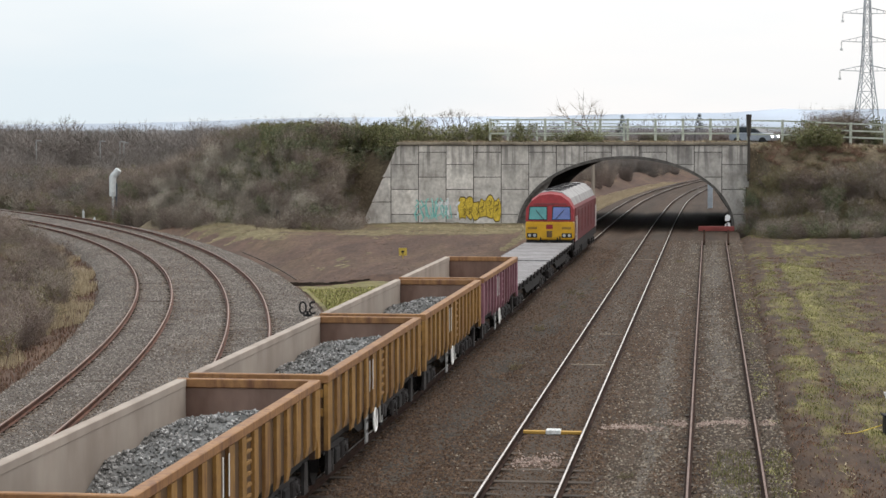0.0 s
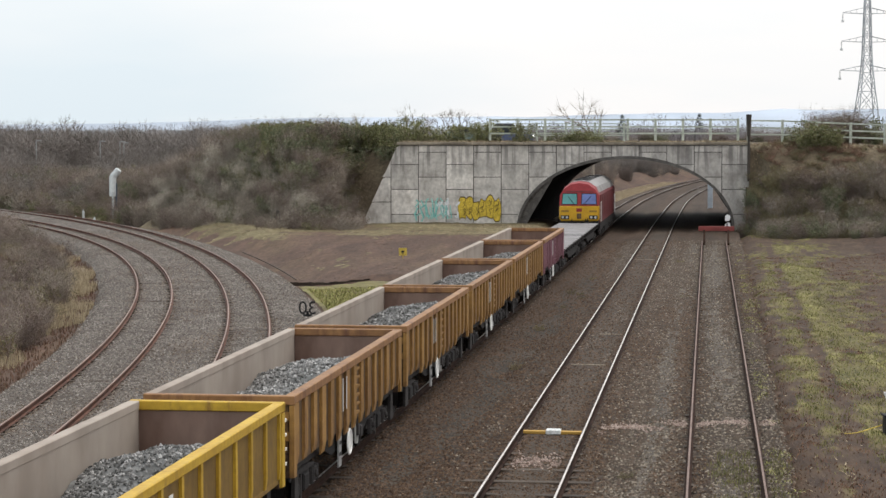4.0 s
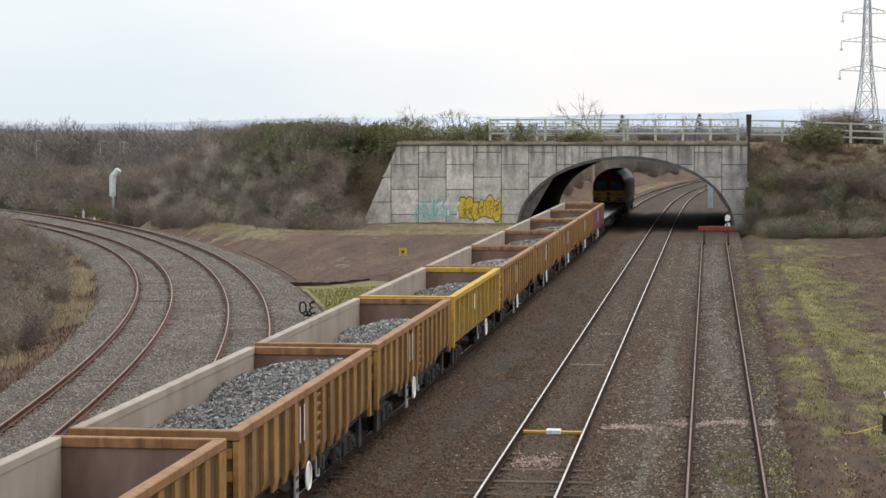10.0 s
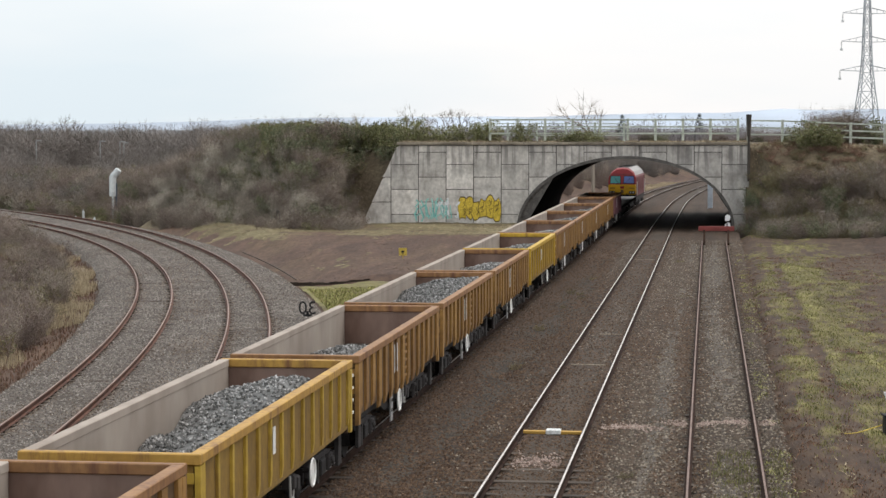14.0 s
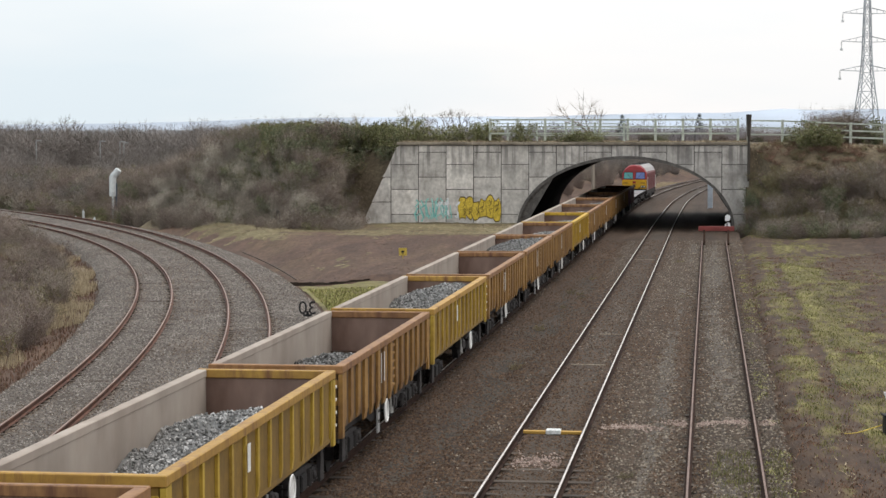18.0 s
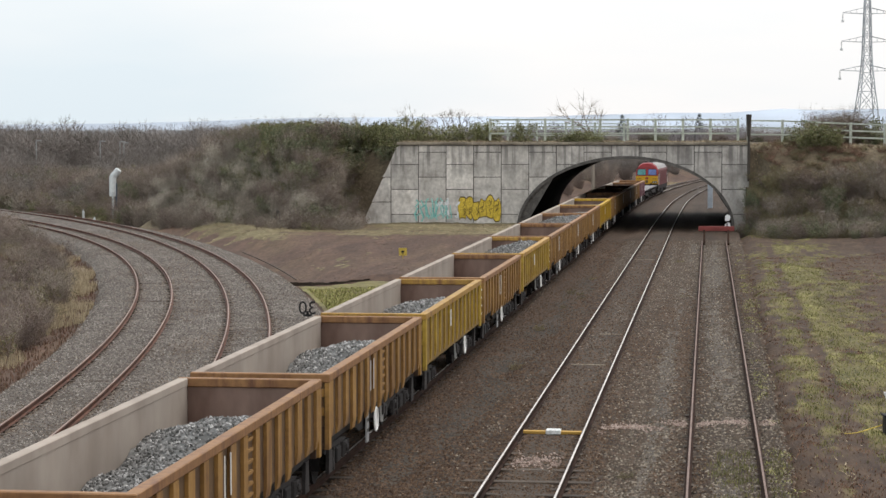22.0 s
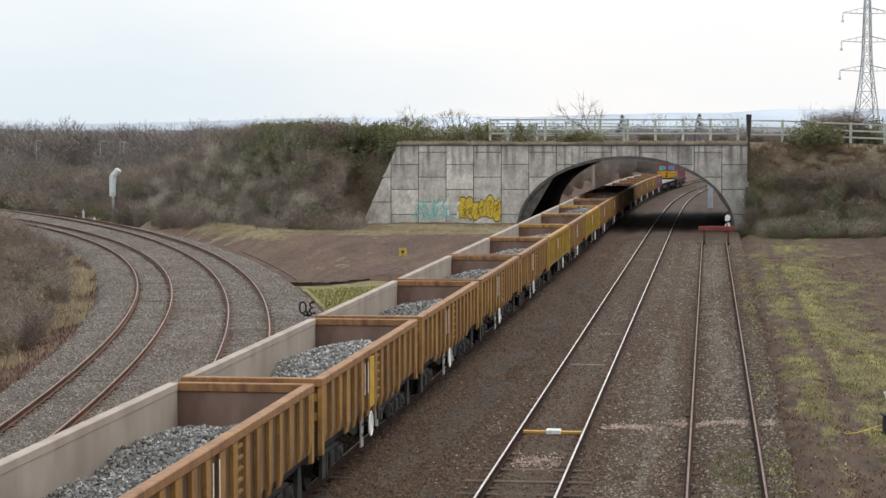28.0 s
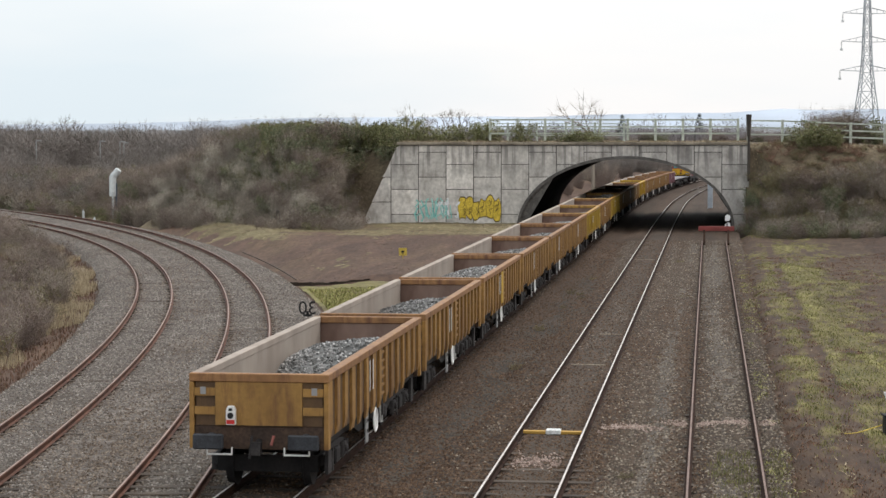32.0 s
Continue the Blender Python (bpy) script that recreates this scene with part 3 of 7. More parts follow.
    def stroke(pts, width, material, y, label=""):
        bm = B()
        edge = []
        for i, (x, z) in enumerate(pts):
            (x0, z0), (x1, z1) = pts[max(0, i - 1)], pts[min(len(pts) - 1, i + 1)]
            q = Vector((z0 - z1, 0, x1 - x0)).normalized() * width / 2
            p = Vector((x, y, z))
            edge.append((bm.verts.new(p - q), bm.verts.new(p + q)))
        for (a, b), (c, d) in zip(edge, edge[1:]):
            bm.faces.new((a, c, d, b))
        part("sprayed_stroke", bm, material, br, label)
    for i in range(6):                                   # yellow rounded shapes with dark edges
        c, mid, w, h = 1.4 + 0.49 * i, 1.42 + 0.1 * math.sin(2.1 * i), 0.3 + 0.05 * math.sin(3.3 * i), 0.72 + 0.1 * math.cos(1.3 * i)
        at = lambda f, k: blob(c, mid, w, h, i, f, k)
        bm = B()
        bm.faces.new([bm.verts.new((at(1.0, k)[0], -0.016 - 0.002 * i, at(1.0, k)[1])) for k in range(24)])
        part("sprayed_letter", bm, M_SPRAY_YELLOW, br, "yellow sprayed rounded shape")
        bm = B()
        hoop(bm, at, 1.04, 0.94, -0.0175 - 0.002 * i)
        part("sprayed_line", bm, M_SPRAY_BROWN, br)
        for s in range(3):
            x, z = c + rng.uniform(-0.16, 0.1), mid + rng.uniform(-0.5, 0.3)
            stroke([(x, z), (x + rng.uniform(0.05, 0.2), z + 0.16), (x + rng.uniform(-0.1, 0.1), z + 0.32), (x + rng.uniform(0, 0.2), z + 0.44)], 0.05, M_SPRAY_BROWN, -0.032)
    for i in range(7):                                   # teal scribbled outlines over white
        x = -1.95 + 0.36 * i
        pts = [(x + rng.uniform(-0.1, 0.22), 0.62 + 1.5 * k / 6 + rng.uniform(-0.12, 0.12)) for k in range(7)]
        stroke(pts, 0.11, M_SPRAY_TEAL, -0.018 - 0.001 * i, "teal sprayed outline")
        stroke([(x + 0.05, 0.75 + rng.uniform(0, 0.3)), (x + 0.4, 0.7 + rng.uniform(0, 0.5)), (x + 0.3, 1.5 + rng.uniform(0, 0.5))], 0.09, M_SPRAY_TEAL, -0.026, "teal sprayed outline")
        stroke([(p[0] + 0.07, p[1]) for p in pts[1:5]], 0.035, M_SPRAY_DKTEAL, -0.03)
    for i in range(9):
        x, z = rng.uniform(-0.5, 1.0), rng.uniform(0.9, 2.1)
        stroke([(x, z), (x + rng.uniform(0.1, 0.35), z + rng.uniform(-0.3, 0.3)), (x + 0.2, z + 0.3)], 0.15, M_SPRAY_WHITE, -0.024 - 0.0004 * i, "white sprayed patch")
    u = -3.3
    while u < 21.9:
        bm = B()
        box(bm, u, min(u + 2.44, 22.05), -0.16, 0.62, TOP + 0.006, TOP + 0.2)
        part("coping", bm, M_COPING, br, bevel=0.02)
        u += 2.45
    return br


M_SPRAY_TEAL = mat("teal_spray", (0.2, 0.5, 0.45), (0.36, 0.62, 0.56), 0.5, 0.8, 0)
M_SPRAY_DKTEAL = mat("dark_teal_spray", (0.05, 0.28, 0.27), (0.12, 0.38, 0.36), 0.5, 0.8, 0)
M_SPRAY_WHITE = mat("white_spray", (0.6, 0.62, 0.62), (0.75, 0.76, 0.76), 0.5, 0.8, 0)
M_SPRAY_YELLOW = mat("yellow_spray", (0.5, 0.36, 0.04), (0.68, 0.5, 0.07), 0.6, 0.8, 0)
M_SPRAY_BROWN = mat("brown_spray", (0.1, 0.07, 0.02), (0.2, 0.14, 0.03), 0.5, 0.8, 0)
build_bridge()


# ---------------------------------------------------------------- embankments of the road
def bank(name, u_runs, height, label, shear=0.0):
    us = spread(*u_runs)
    vs = spread((-16, 6, 0.7), (6, 90, 3))
    verts, faces = [], []
    for v in vs:
        for u in us:
            p = WALL @ Vector((u + shear * max(0.0, v), v, 0))
            verts.append((p.x, p.y, height(u, v) + lumps(p.x, p.y, 2.5, 0.25)))
    w = len(us)
    for j in range(len(vs) - 1):
        for i in range(w - 1):
            k = j * w + i
            faces.append((k, k + 1, k + 1 + w, k + w))
    me = bpy.data.meshes.new(name)
    me.from_pydata(verts, [], faces)
    me.materials.append(M_BANK)
    for p in me.polygons:
        p.use_smooth = True
    return tagged(new(name, me), label, "embankment", "", "structure")


def west_z(u, v):
    top = 5.7 - 4.3 * step(-13, -27, u) - 0.6 * step(-35, -60, u)
    v -= 1.75 * max(0.0, -10 - u)
    k = step(-6.6, -8.2, u)
    front = -0.75 + (top + 0.75) * step(-8.5, 2.0, v)
    rim = min(top, wing(max(u, -5.8)) - 0.12)
    near = -0.75 + (rim + 0.75) * step(0.5, 0.8, v) + (top - rim) * step(0.8, 3.6, v)
    return (front * k + near * (1 - k)) * (1 - 0.92 * step(40.5, 53, v)) if u < -3.1 else min(5.7, -0.75 + (top + 0.75) * step(0.45, 0.6, v))


def east_z(u, v):
    top = 5.95 - 0.5 * step(24, 45, u)
    k = step(22.0, 23.0, u)
    return -0.75 + (top + 0.75) * (step(-7.5, 0.3, v) * k + step(-0.6, 0.5, v) * (1 - k)) * (1 - step(38.8, 45, v))


bank("embankment_west", ((-90, -20, 4), (-20, -8, 1.0), (-8, 4.6, 0.3)), west_z, "scrub-covered road embankment")
bank("embankment_east", ((21.6, 24, 0.3), (24, 40, 1.5), (40, 90, 8)), east_z, "bramble-covered road embankment", 0.13)

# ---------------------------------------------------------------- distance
# blue-grey haze is painted into the hill and wood colours
M_HILL = mat("haze_tinted_hills", (0.37, 0.42, 0.49), (0.41, 0.46, 0.53), 900, 1.0, 0, fine=300)
M_HILL_NEAR = mat("haze_tinted_woods", (0.17, 0.185, 0.195), (0.23, 0.245, 0.255), 200, 1.0, 0, fine=60)


def ridge(name, d, base, crest, material, label):
    verts, faces = [], []
    n = 90
    for i in range(n + 1):
        u = -0.62 * d + 1.24 * d * i / n
        z = crest * (0.59 + 1.5 * max(-0.3, min(0.3, u / d))) * (0.82 + 0.25 * noise.noise((u / (0.12 * d), d * 0.01, 0)) + 0.12 * noise.noise((u / (0.03 * d), 4.0, 0)))
        a, b, c = seen(u, d, base), seen(u, d + 0.05 * d, z + EYE[2]), seen(u, d + 0.2 * d, base)
        verts += [a, b, c]
    for i in range(n):
        k = 3 * i
        faces += [(k, k + 3, k + 4, k + 1), (k + 1, k + 4, k + 5, k + 2)]
    me = bpy.data.meshes.new(name)
    me.from_pydata(verts, [], faces)
    me.materials.append(material)
    return tagged(new(name, me), label, "hills", "", "structure")


ridge("backdrop_hills", 3600, -10, 54, M_HILL, "low hills with blue-grey haze in their colour")
ridge("backdrop_woods", 1500, -2, 4, M_HILL_NEAR, "distant winter woods with haze in their colour")


# ---------------------------------------------------------------- the train
PITCH = 13.65                   # length over couplings of a box wagon


def run(t):
    """Metres that the train has gone."""
    return -0.05 + 5.97767 * t + 0.005284 * t * t + 0.00025644 * t ** 3 - 0.32 * step(17, 26, t)


def on_line(y):
    return Vector((TRAIN_X + bend(y), y, fall(y)))


def vehicle_rows(mid, span):
    """The path of a vehicle whose middle starts at y = mid, on two bogies span apart."""
    rows = []
    for i in range(33):
        y = mid + run(i)
        a, b = on_line(y - span / 2), on_line(y + span / 2)
        c = (a + b) / 2
        rows.append((i, pose(c.x, c.y, c.z, math.degrees(math.atan2(b.z - a.z, span)), 0, math.degrees(-math.atan2(b.x - a.x, b.y - a.y)))))
    return rows


def body_paint(name, a, b, rust, amount=0.5):
    """Worn wagon paint: two tones, rust in blotches and streaks that run down."""
    m = mat(name, a, b, 0.9, 0.62, 0.1, fine=0.12, jitter=0.08, spec=0.4, speck=0.12)
    n, l = m.node_tree.nodes, m.node_tree.links
    p = n["Principled BSDF"]
    old = p.inputs["Base Color"].links[0].from_socket
    c = n.new("ShaderNodeTexCoord")
    mp = n.new("ShaderNodeMapping")
    mp.inputs["Scale"].default_value = (3.2, 3.2, 0.55)
    l.new(c.outputs["Object"], mp.inputs[0])
    t = n.new("ShaderNodeTexNoise")
    t.inputs["Scale"].default_value, t.inputs["Detail"].default_value, t.inputs["Roughness"].default_value = 1.3, 7, 0.7
    l.new(mp.outputs[0], t.inputs["Vector"])
    r = n.new("ShaderNodeValToRGB")
    r.color_ramp.elements[0].position, r.color_ramp.elements[1].position = 0.62 - 0.25 * amount, 0.74 - 0.1 * amount
    l.new(t.outputs["Fac"], r.inputs[0])
    x = n.new("ShaderNodeMixRGB")
    x.inputs[2].default_value = (*rust, 1)
    l.new(r.outputs[0], x.inputs[0])
    l.new(old, x.inputs[1])
    l.new(x.outputs[0], p.inputs["Base Color"])
    return m


# recess paints hold the shade between ribs and end beams, besides rust
M_GAP = body_paint("rusty_shaded_recess", (0.08, 0.044, 0.022), (0.13, 0.076, 0.032), (0.06, 0.032, 0.019), 0.5)
M_YGAP = body_paint("rusty_shaded_yellow_recess", (0.17, 0.1, 0.022), (0.25, 0.15, 0.026), (0.11, 0.062, 0.02), 0.4)
M_ORANGE = body_paint("worn_ochre_paint", (0.24, 0.127, 0.034), (0.34, 0.19, 0.052), (0.13, 0.06, 0.026), 0.58)
M_YELLOW = body_paint("yellow_paint", (0.4167, 0.2517, 0.02128), (0.5, 0.3245, 0.0304), (0.2291, 0.1259, 0.02432), 0.25)
M_PURPLE = body_paint("maroon_paint", (0.2, 0.085, 0.11), (0.29, 0.14, 0.17), (0.15, 0.065, 0.065), 0.4)
M_RIM = body_paint("rusty_rim", (0.22, 0.108, 0.043), (0.29, 0.152, 0.06), (0.13, 0.056, 0.028), 0.6)
M_DUST = mat("dusty_inside", (0.272, 0.2262, 0.19), (0.384, 0.3354, 0.2888), 2.2, 0.9, 0.08, fine=0.7, stretch=(1, 0.7, 0.45), speck=0.14)
M_INSIDE = mat("rusty_inside", (0.125, 0.074, 0.056), (0.22, 0.15, 0.122), 1.3, 0.9, 0.1, fine=0.35, speck=0.15, stretch=(1, 1, 0.4))
M_YFADED = body_paint("faded_yellow_paint", (0.37, 0.24, 0.03), (0.47, 0.325, 0.048), (0.19, 0.1, 0.027), 0.42)
M_YRIM = body_paint("worn_yellow_rim", (0.33, 0.185, 0.04), (0.42, 0.25, 0.05), (0.17, 0.08, 0.032), 0.55)
M_PGAP = body_paint("shaded_maroon_recess", (0.07, 0.022, 0.03), (0.12, 0.04, 0.052), (0.06, 0.025, 0.025), 0.4)
# shade below the vehicles is put into these near-black running gear colours
M_FRAME = mat("grimy_shaded_underframe", (0.006, 0.0055, 0.006), (0.016, 0.014, 0.0135), 0.5, 0.8, 0.3)
M_BOGIE = mat("grey_bogie_steel", (0.012, 0.0105, 0.0105), (0.036, 0.032, 0.031), 0.3, 0.75, 0.3)
M_PLATE = plain("pale_plate", (0.4, 0.4, 0.38), 0.6)
M_HOSE = plain("dull_red_rubber", (0.22, 0.07, 0.055), 0.6)
M_HANGPLATE = plain("grey_plate", (0.3, 0.3, 0.3), 0.6)
M_WHITE = plain("white_paint", (0.75, 0.75, 0.73), 0.6)
M_RED = plain("red_paint", (0.5, 0.03, 0.025), 0.45)
M_BLACK = plain("black_paint", (0.012, 0.012, 0.013), 0.6)
M_LOADCHIP = island_mat("crushed_stone", [(0.07, 0.069, 0.066), (0.16, 0.158, 0.152), (0.25, 0.246, 0.24), (0.48, 0.47, 0.46), (0.115, 0.113, 0.108), (0.19, 0.187, 0.18)])
M_STONE = mat("grey_stone", (0.07, 0.07, 0.068), (0.18, 0.18, 0.176), 0.35, 0.9, 0.6, fine=0.06, where="Object")


def bogie(parent, y):
    b = thing("bogie", "", "")
    b.parent = parent
    b.matrix_basis = pose(0, y, 0)
    for s in (-1, 1):
        bm = B()
        prism(bm, [(-1.25, 0.42), (-1.05, 0.36), (-0.75, 0.36), (-0.55, 0.26), (0.55, 0.26), (0.75, 0.36), (1.05, 0.36), (1.25, 0.42), (1.2, 0.64), (0.6, 0.72),
                   (-0.6, 0.72), (-1.2, 0.64)], s * 1.02 - 0.06, s * 1.02 + 0.06, "x")
        part("side_frame", bm, M_BOGIE, b, bevel=0.012)
        for k in (-1, 1):
            bm = B()
            box(bm, s * 1.02 - 0.13, s * 1.02 + 0.13, k * 0.9 - 0.14, k * 0.9 + 0.14, 0.33, 0.61)
            rod(bm, (s * 1.14, k * 0.9, 0.47), (s * 1.2, k * 0.9, 0.47), 0.1, 10, 0.07)
            part("axlebox", bm, M_BOGIE, b, bevel=0.02)
            for e in (-0.25, 0.25):
                bm = B()
                rod(bm, (s * 1.09, k * 0.9 + e, 0.3), (s * 1.09, k * 0.9 + e, 0.62), 0.07, 8)
                part("coil_spring", bm, M_BOGIE, b)
        bm = B()
        box(bm, s * 1.1 - 0.06, s * 1.1 + 0.06, -0.24, 0.24, 0.3, 0.62)
        part("spring_nest", bm, M_FRAME, b, bevel=0.03)
        bm = B()
        box(bm, min(s * 1.1, s * 1.13), max(s * 1.1, s * 1.13), -0.46, -0.36, 0.2, 0.66)
        part("brake_block", bm, M_BOGIE, b)
    bm = B()
    box(bm, -1.0, 1.0, -0.18, 0.18, 0.5, 0.82)
    part("bolster", bm, M_FRAME, b)
    # dark beams added to fill the black shade below the wagon
    for k in (-1.28, 1.28):
        bm = B()
        box(bm, -1.0, 1.0, k - 0.05, k + 0.05, 0.3, 0.62)
        part("end_beam", bm, M_FRAME, b)
    for k in (-0.9, 0.9):
        w = wheelset_flat(b, k)
    return b


def wheelset_flat(b, k):
    """The wheels of a bogie: each wheelset one part with its tyres as steel faces."""
    bm = B()
    rod(bm, (-0.8, k, 0.46), (0.8, k, 0.46), 0.07, 8)
    for s in (-1, 1):
        rod(bm, (s * 0.7, k, 0.46), (s * 0.835, k, 0.46), 0.46, 20)
        rod(bm, (s * 0.67, k, 0.46), (s * 0.7, k, 0.46), 0.49, 20)
    return part("wheelset", bm, M_FRAME, b)


def buffers(parent, y, s):
    for x in (-0.92, 0.92):
        bm = B()
        rod(bm, (x, y, 1.04), (x, y + s * 0.3, 1.04), 0.13, 12)
        box(bm, x - 0.3, x + 0.3, y + s * 0.3, y + s * 0.37, 0.88, 1.18)
        part("buffer", bm, M_BUFFER, parent, bevel=0.03)
    bm = B()
    rod(bm, (0, y, 1.0), (0, y + s * 0.3, 0.95), 0.06, 8)
    box(bm, -0.09, 0.09, y + s * 0.18, y + s * 0.34, 0.78, 1.02)
    part("coupling", bm, M_BOGIE, parent)


M_BUFFER = mat("blue_black_buffer", (0.018, 0.02, 0.024), (0.04, 0.043, 0.05), 0.3, 0.6, 0.1)


GEAR = {"bogie", "wheelset", "buffer", "coupling", "air_tank", "centre_sill", "air_hose", "shunter_handle"}
WIDEN = 1.08


def box_wagon(name, label, paint, rim, ribs, flush, length=12.75, rim_z=2.3):
    """An open bogie box wagon: local y runs forward, the origin lies on the rails below its middle."""
    w = thing(name, label, "wagon")
    hl, hw = length / 2, 1.25
    low = 1.02
    for s in (-1, 1):
        bm = B()
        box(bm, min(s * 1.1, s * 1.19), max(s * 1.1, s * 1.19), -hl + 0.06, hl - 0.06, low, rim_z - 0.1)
        part("side_panel", bm, M_YGAP if flush else (M_GAP if paint is not M_PURPLE else M_PGAP), w, "recessed side sheet with rib shade in its colour")
        bm = B()
        box(bm, min(s * 1.085, s * 1.098), max(s * 1.085, s * 1.098), -hl + 0.1, hl - 0.1, low + 0.05, rim_z - 0.08)
        part("side_lining", bm, M_DUST, w, "pale dusty inner side")
        bm = B()
        prism(bm, [(-hl, rim_z - 0.15), (-hl, rim_z - 0.02), (-hl + 0.02, rim_z), (hl - 0.02, rim_z), (hl, rim_z - 0.02), (hl, rim_z - 0.15)],
              s * 1.075, s * 1.255, "x")
        part("top_rail", bm, rim if s > 0 else M_DUST, w, "worn top rail" if s > 0 else "dust-covered pale top rail", bevel=0.015)
        step_y = (length - 0.5) / (ribs - 1)
        for i in range(ribs):
            y = -hl + 0.25 + i * step_y
            bm = B()
            wd = 0.06 if flush else (0.15 if i % 3 else 0.19) if paint is not M_PURPLE else 0.1
            foot = 1.0 if flush else (0.86 if 2 < i < ribs - 3 else 1.02)
            out = s * (1.235 if flush else 1.245)
            prism(bm, [(s * 1.185, foot), (s * 1.215, foot + 0.02), (out, foot + 0.2), (out, rim_z - 0.16), (s * 1.185, rim_z - 0.14)], y - wd, y + wd)
            part("rib", bm, paint, w)
        bm = B()
        if flush:
            prism(bm, [(-hl, 0.94), (-hl, 1.02), (hl, 1.02), (hl, 0.94)], s * 1.1, s * 1.2, "x")
        else:
            prism(bm, [(-hl, 0.86), (-hl, 1.02), (hl, 1.02), (hl, 0.86), (hl - 3.6, 0.82), (hl - 4.4, 0.6), (-hl + 4.4, 0.6), (-hl + 3.6, 0.82)], s * 1.02, s * 1.1, "x")
        part("solebar", bm, M_YGAP if flush else M_FRAME, w)
    for s in (-1, 1):
        y = s * hl
        bm = B()
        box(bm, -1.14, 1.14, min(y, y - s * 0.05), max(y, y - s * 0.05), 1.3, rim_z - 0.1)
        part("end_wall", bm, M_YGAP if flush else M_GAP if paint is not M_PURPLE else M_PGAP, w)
        bm = B()
        box(bm, -1.13, 1.13, min(y - s * 0.052, y - s * 0.062), max(y - s * 0.052, y - s * 0.062), low, rim_z - 0.08)
        part("end_lining", bm, M_INSIDE, w, "dark rusty inner end")
        bm = B()
        box(bm, -1.255, 1.255, min(y + s * 0.06, y - s * 0.1), max(y + s * 0.06, y - s * 0.1), rim_z - 0.16, rim_z + 0.004)
        part("end_rail", bm, rim, w, bevel=0.015)
        for x in (-1, 1):
            bm = B()
            box(bm, min(x * 1.17, x * 1.25), max(x * 1.17, x * 1.25), min(y + s * 0.05, y - s * 0.18), max(y + s * 0.05, y - s * 0.18), 0.86, rim_z - 0.17)
            part("corner_post", bm, paint, w)
            for z in (1.36, 1.72):
                bm = B()
                box(bm, min(x * 0.79, x * 1.16), max(x * 0.79, x * 1.16), min(y, y + s * 0.05), max(y, y + s * 0.05), z + 0.15, z + 0.3)
                part("end_beam", bm, paint, w)
        bm = B()
        box(bm, -0.78, 0.78, min(y, y + s * 0.055), max(y, y + s * 0.055), 1.31, rim_z - 0.165)
        part("end_plate", bm, paint, w)
        bm = B()
        box(bm, -1.2, 1.2, min(y, y - s * 0.25), max(y, y - s * 0.25), 0.85, 1.29)
        part("headstock", bm, M_HEAD, w, "dark grimy headstock")
        buffers(w, y + s * 0.004, s)
        for x in (-0.75, 0.75):
            bm = B()
            rod(bm, (x - 0.24, y + s * 0.12, 0.9), (x - 0.24, y + s * 0.12, 0.76), 0.018, 6)
            rod(bm, (x + 0.24, y + s * 0.12, 0.9), (x + 0.24, y + s * 0.12, 0.76), 0.018, 6)
            rod(bm, (x - 0.25, y + s * 0.12, 0.76), (x + 0.25, y + s * 0.12, 0.76), 0.02, 6)
            part("shunter_handle", bm, M_WHITE, w, "white handrail below the headstock")
        for x, c in ((-0.12, M_BOGIE), (0.3, M_HOSE)):
            bm = B()
            rod(bm, (x, y + s * 0.1, 1.12), (x - 0.03, y + s * 0.2, 0.95 if c is M_HOSE else 0.7), 0.03, 6)
            part("air_hose", bm, c, w)
        for x in (-1.0, 1.0):
            bm = B()
            box(bm, x - 0.05, x + 0.05, min(y + s * 0.052, y + s * 0.06), max(y + s * 0.052, y + s * 0.06), 1.9, 2.04)
            part("data_plate", bm, M_HANGPLATE, w, "small pale data plate")
    bm = B()
    box(bm, -1.12, 1.12, -hl + 0.1, hl - 0.1, 1.0, 1.05)
    part("floor", bm, M_INSIDE, w)
    bm = B()
    box(bm, -0.25, 0.25, -hl + 0.5, hl - 0.5, 0.75, 0.995)
    part("centre_sill", bm, M_FRAME, w)
    for y in (-hl + 2.1, hl - 2.1):
        bogie(w, y)
    for y in (-1.2, 0.9):
        bm = B()
        rod(bm, (0.7, y, 0.62), (0.7, y + 0.9, 0.62), 0.16, 10)
        part("air_tank", bm, M_FRAME, w)
    bm = B()
    hub_y = 2.35 if flush else -0.5
    loop = [[bm.verts.new((1.21 + 0.02 * math.cos(v), hub_y + (0.25 + 0.026 * math.sin(v)) * math.cos(a), 0.66 + (0.25 + 0.026 * math.sin(v)) * math.sin(a)))
             for v in (0, 1.57, 3.14, 4.71)] for a in [2 * math.pi * t / 18 for t in range(18)]]
    for i in range(18):
        for k in range(4):
            bm.faces.new((loop[i][k], loop[(i + 1) % 18][k], loop[(i + 1) % 18][(k + 1) % 4], loop[i][(k + 1) % 4]))
    wheel = part("brake_wheel", bm, M_WHITE, w, "white-rimmed hand brake wheel")
    bm = B()
    rod(bm, (1.17, hub_y, 0.66), (1.2, hub_y, 0.66), 0.06, 14, 0.245)
    part("dish", bm, M_WHITE, wheel, "dished white wheel face")
    bm = B()
    rod(bm, (1.0, hub_y, 0.66), (1.168, hub_y, 0.66), 0.02, 6)
    part("shaft", bm, M_FRAME, wheel, "dark brake shaft")
    for y, z in ((1.0, 0.7), (1.35, 0.62)):
        bm = B()
        box(bm, 0.95, 1.16, y - 0.13, y + 0.13, z - 0.14, z + 0.14)
        part("valve_case", bm, M_BOGIE, w, bevel=0.03)
    bm = B()
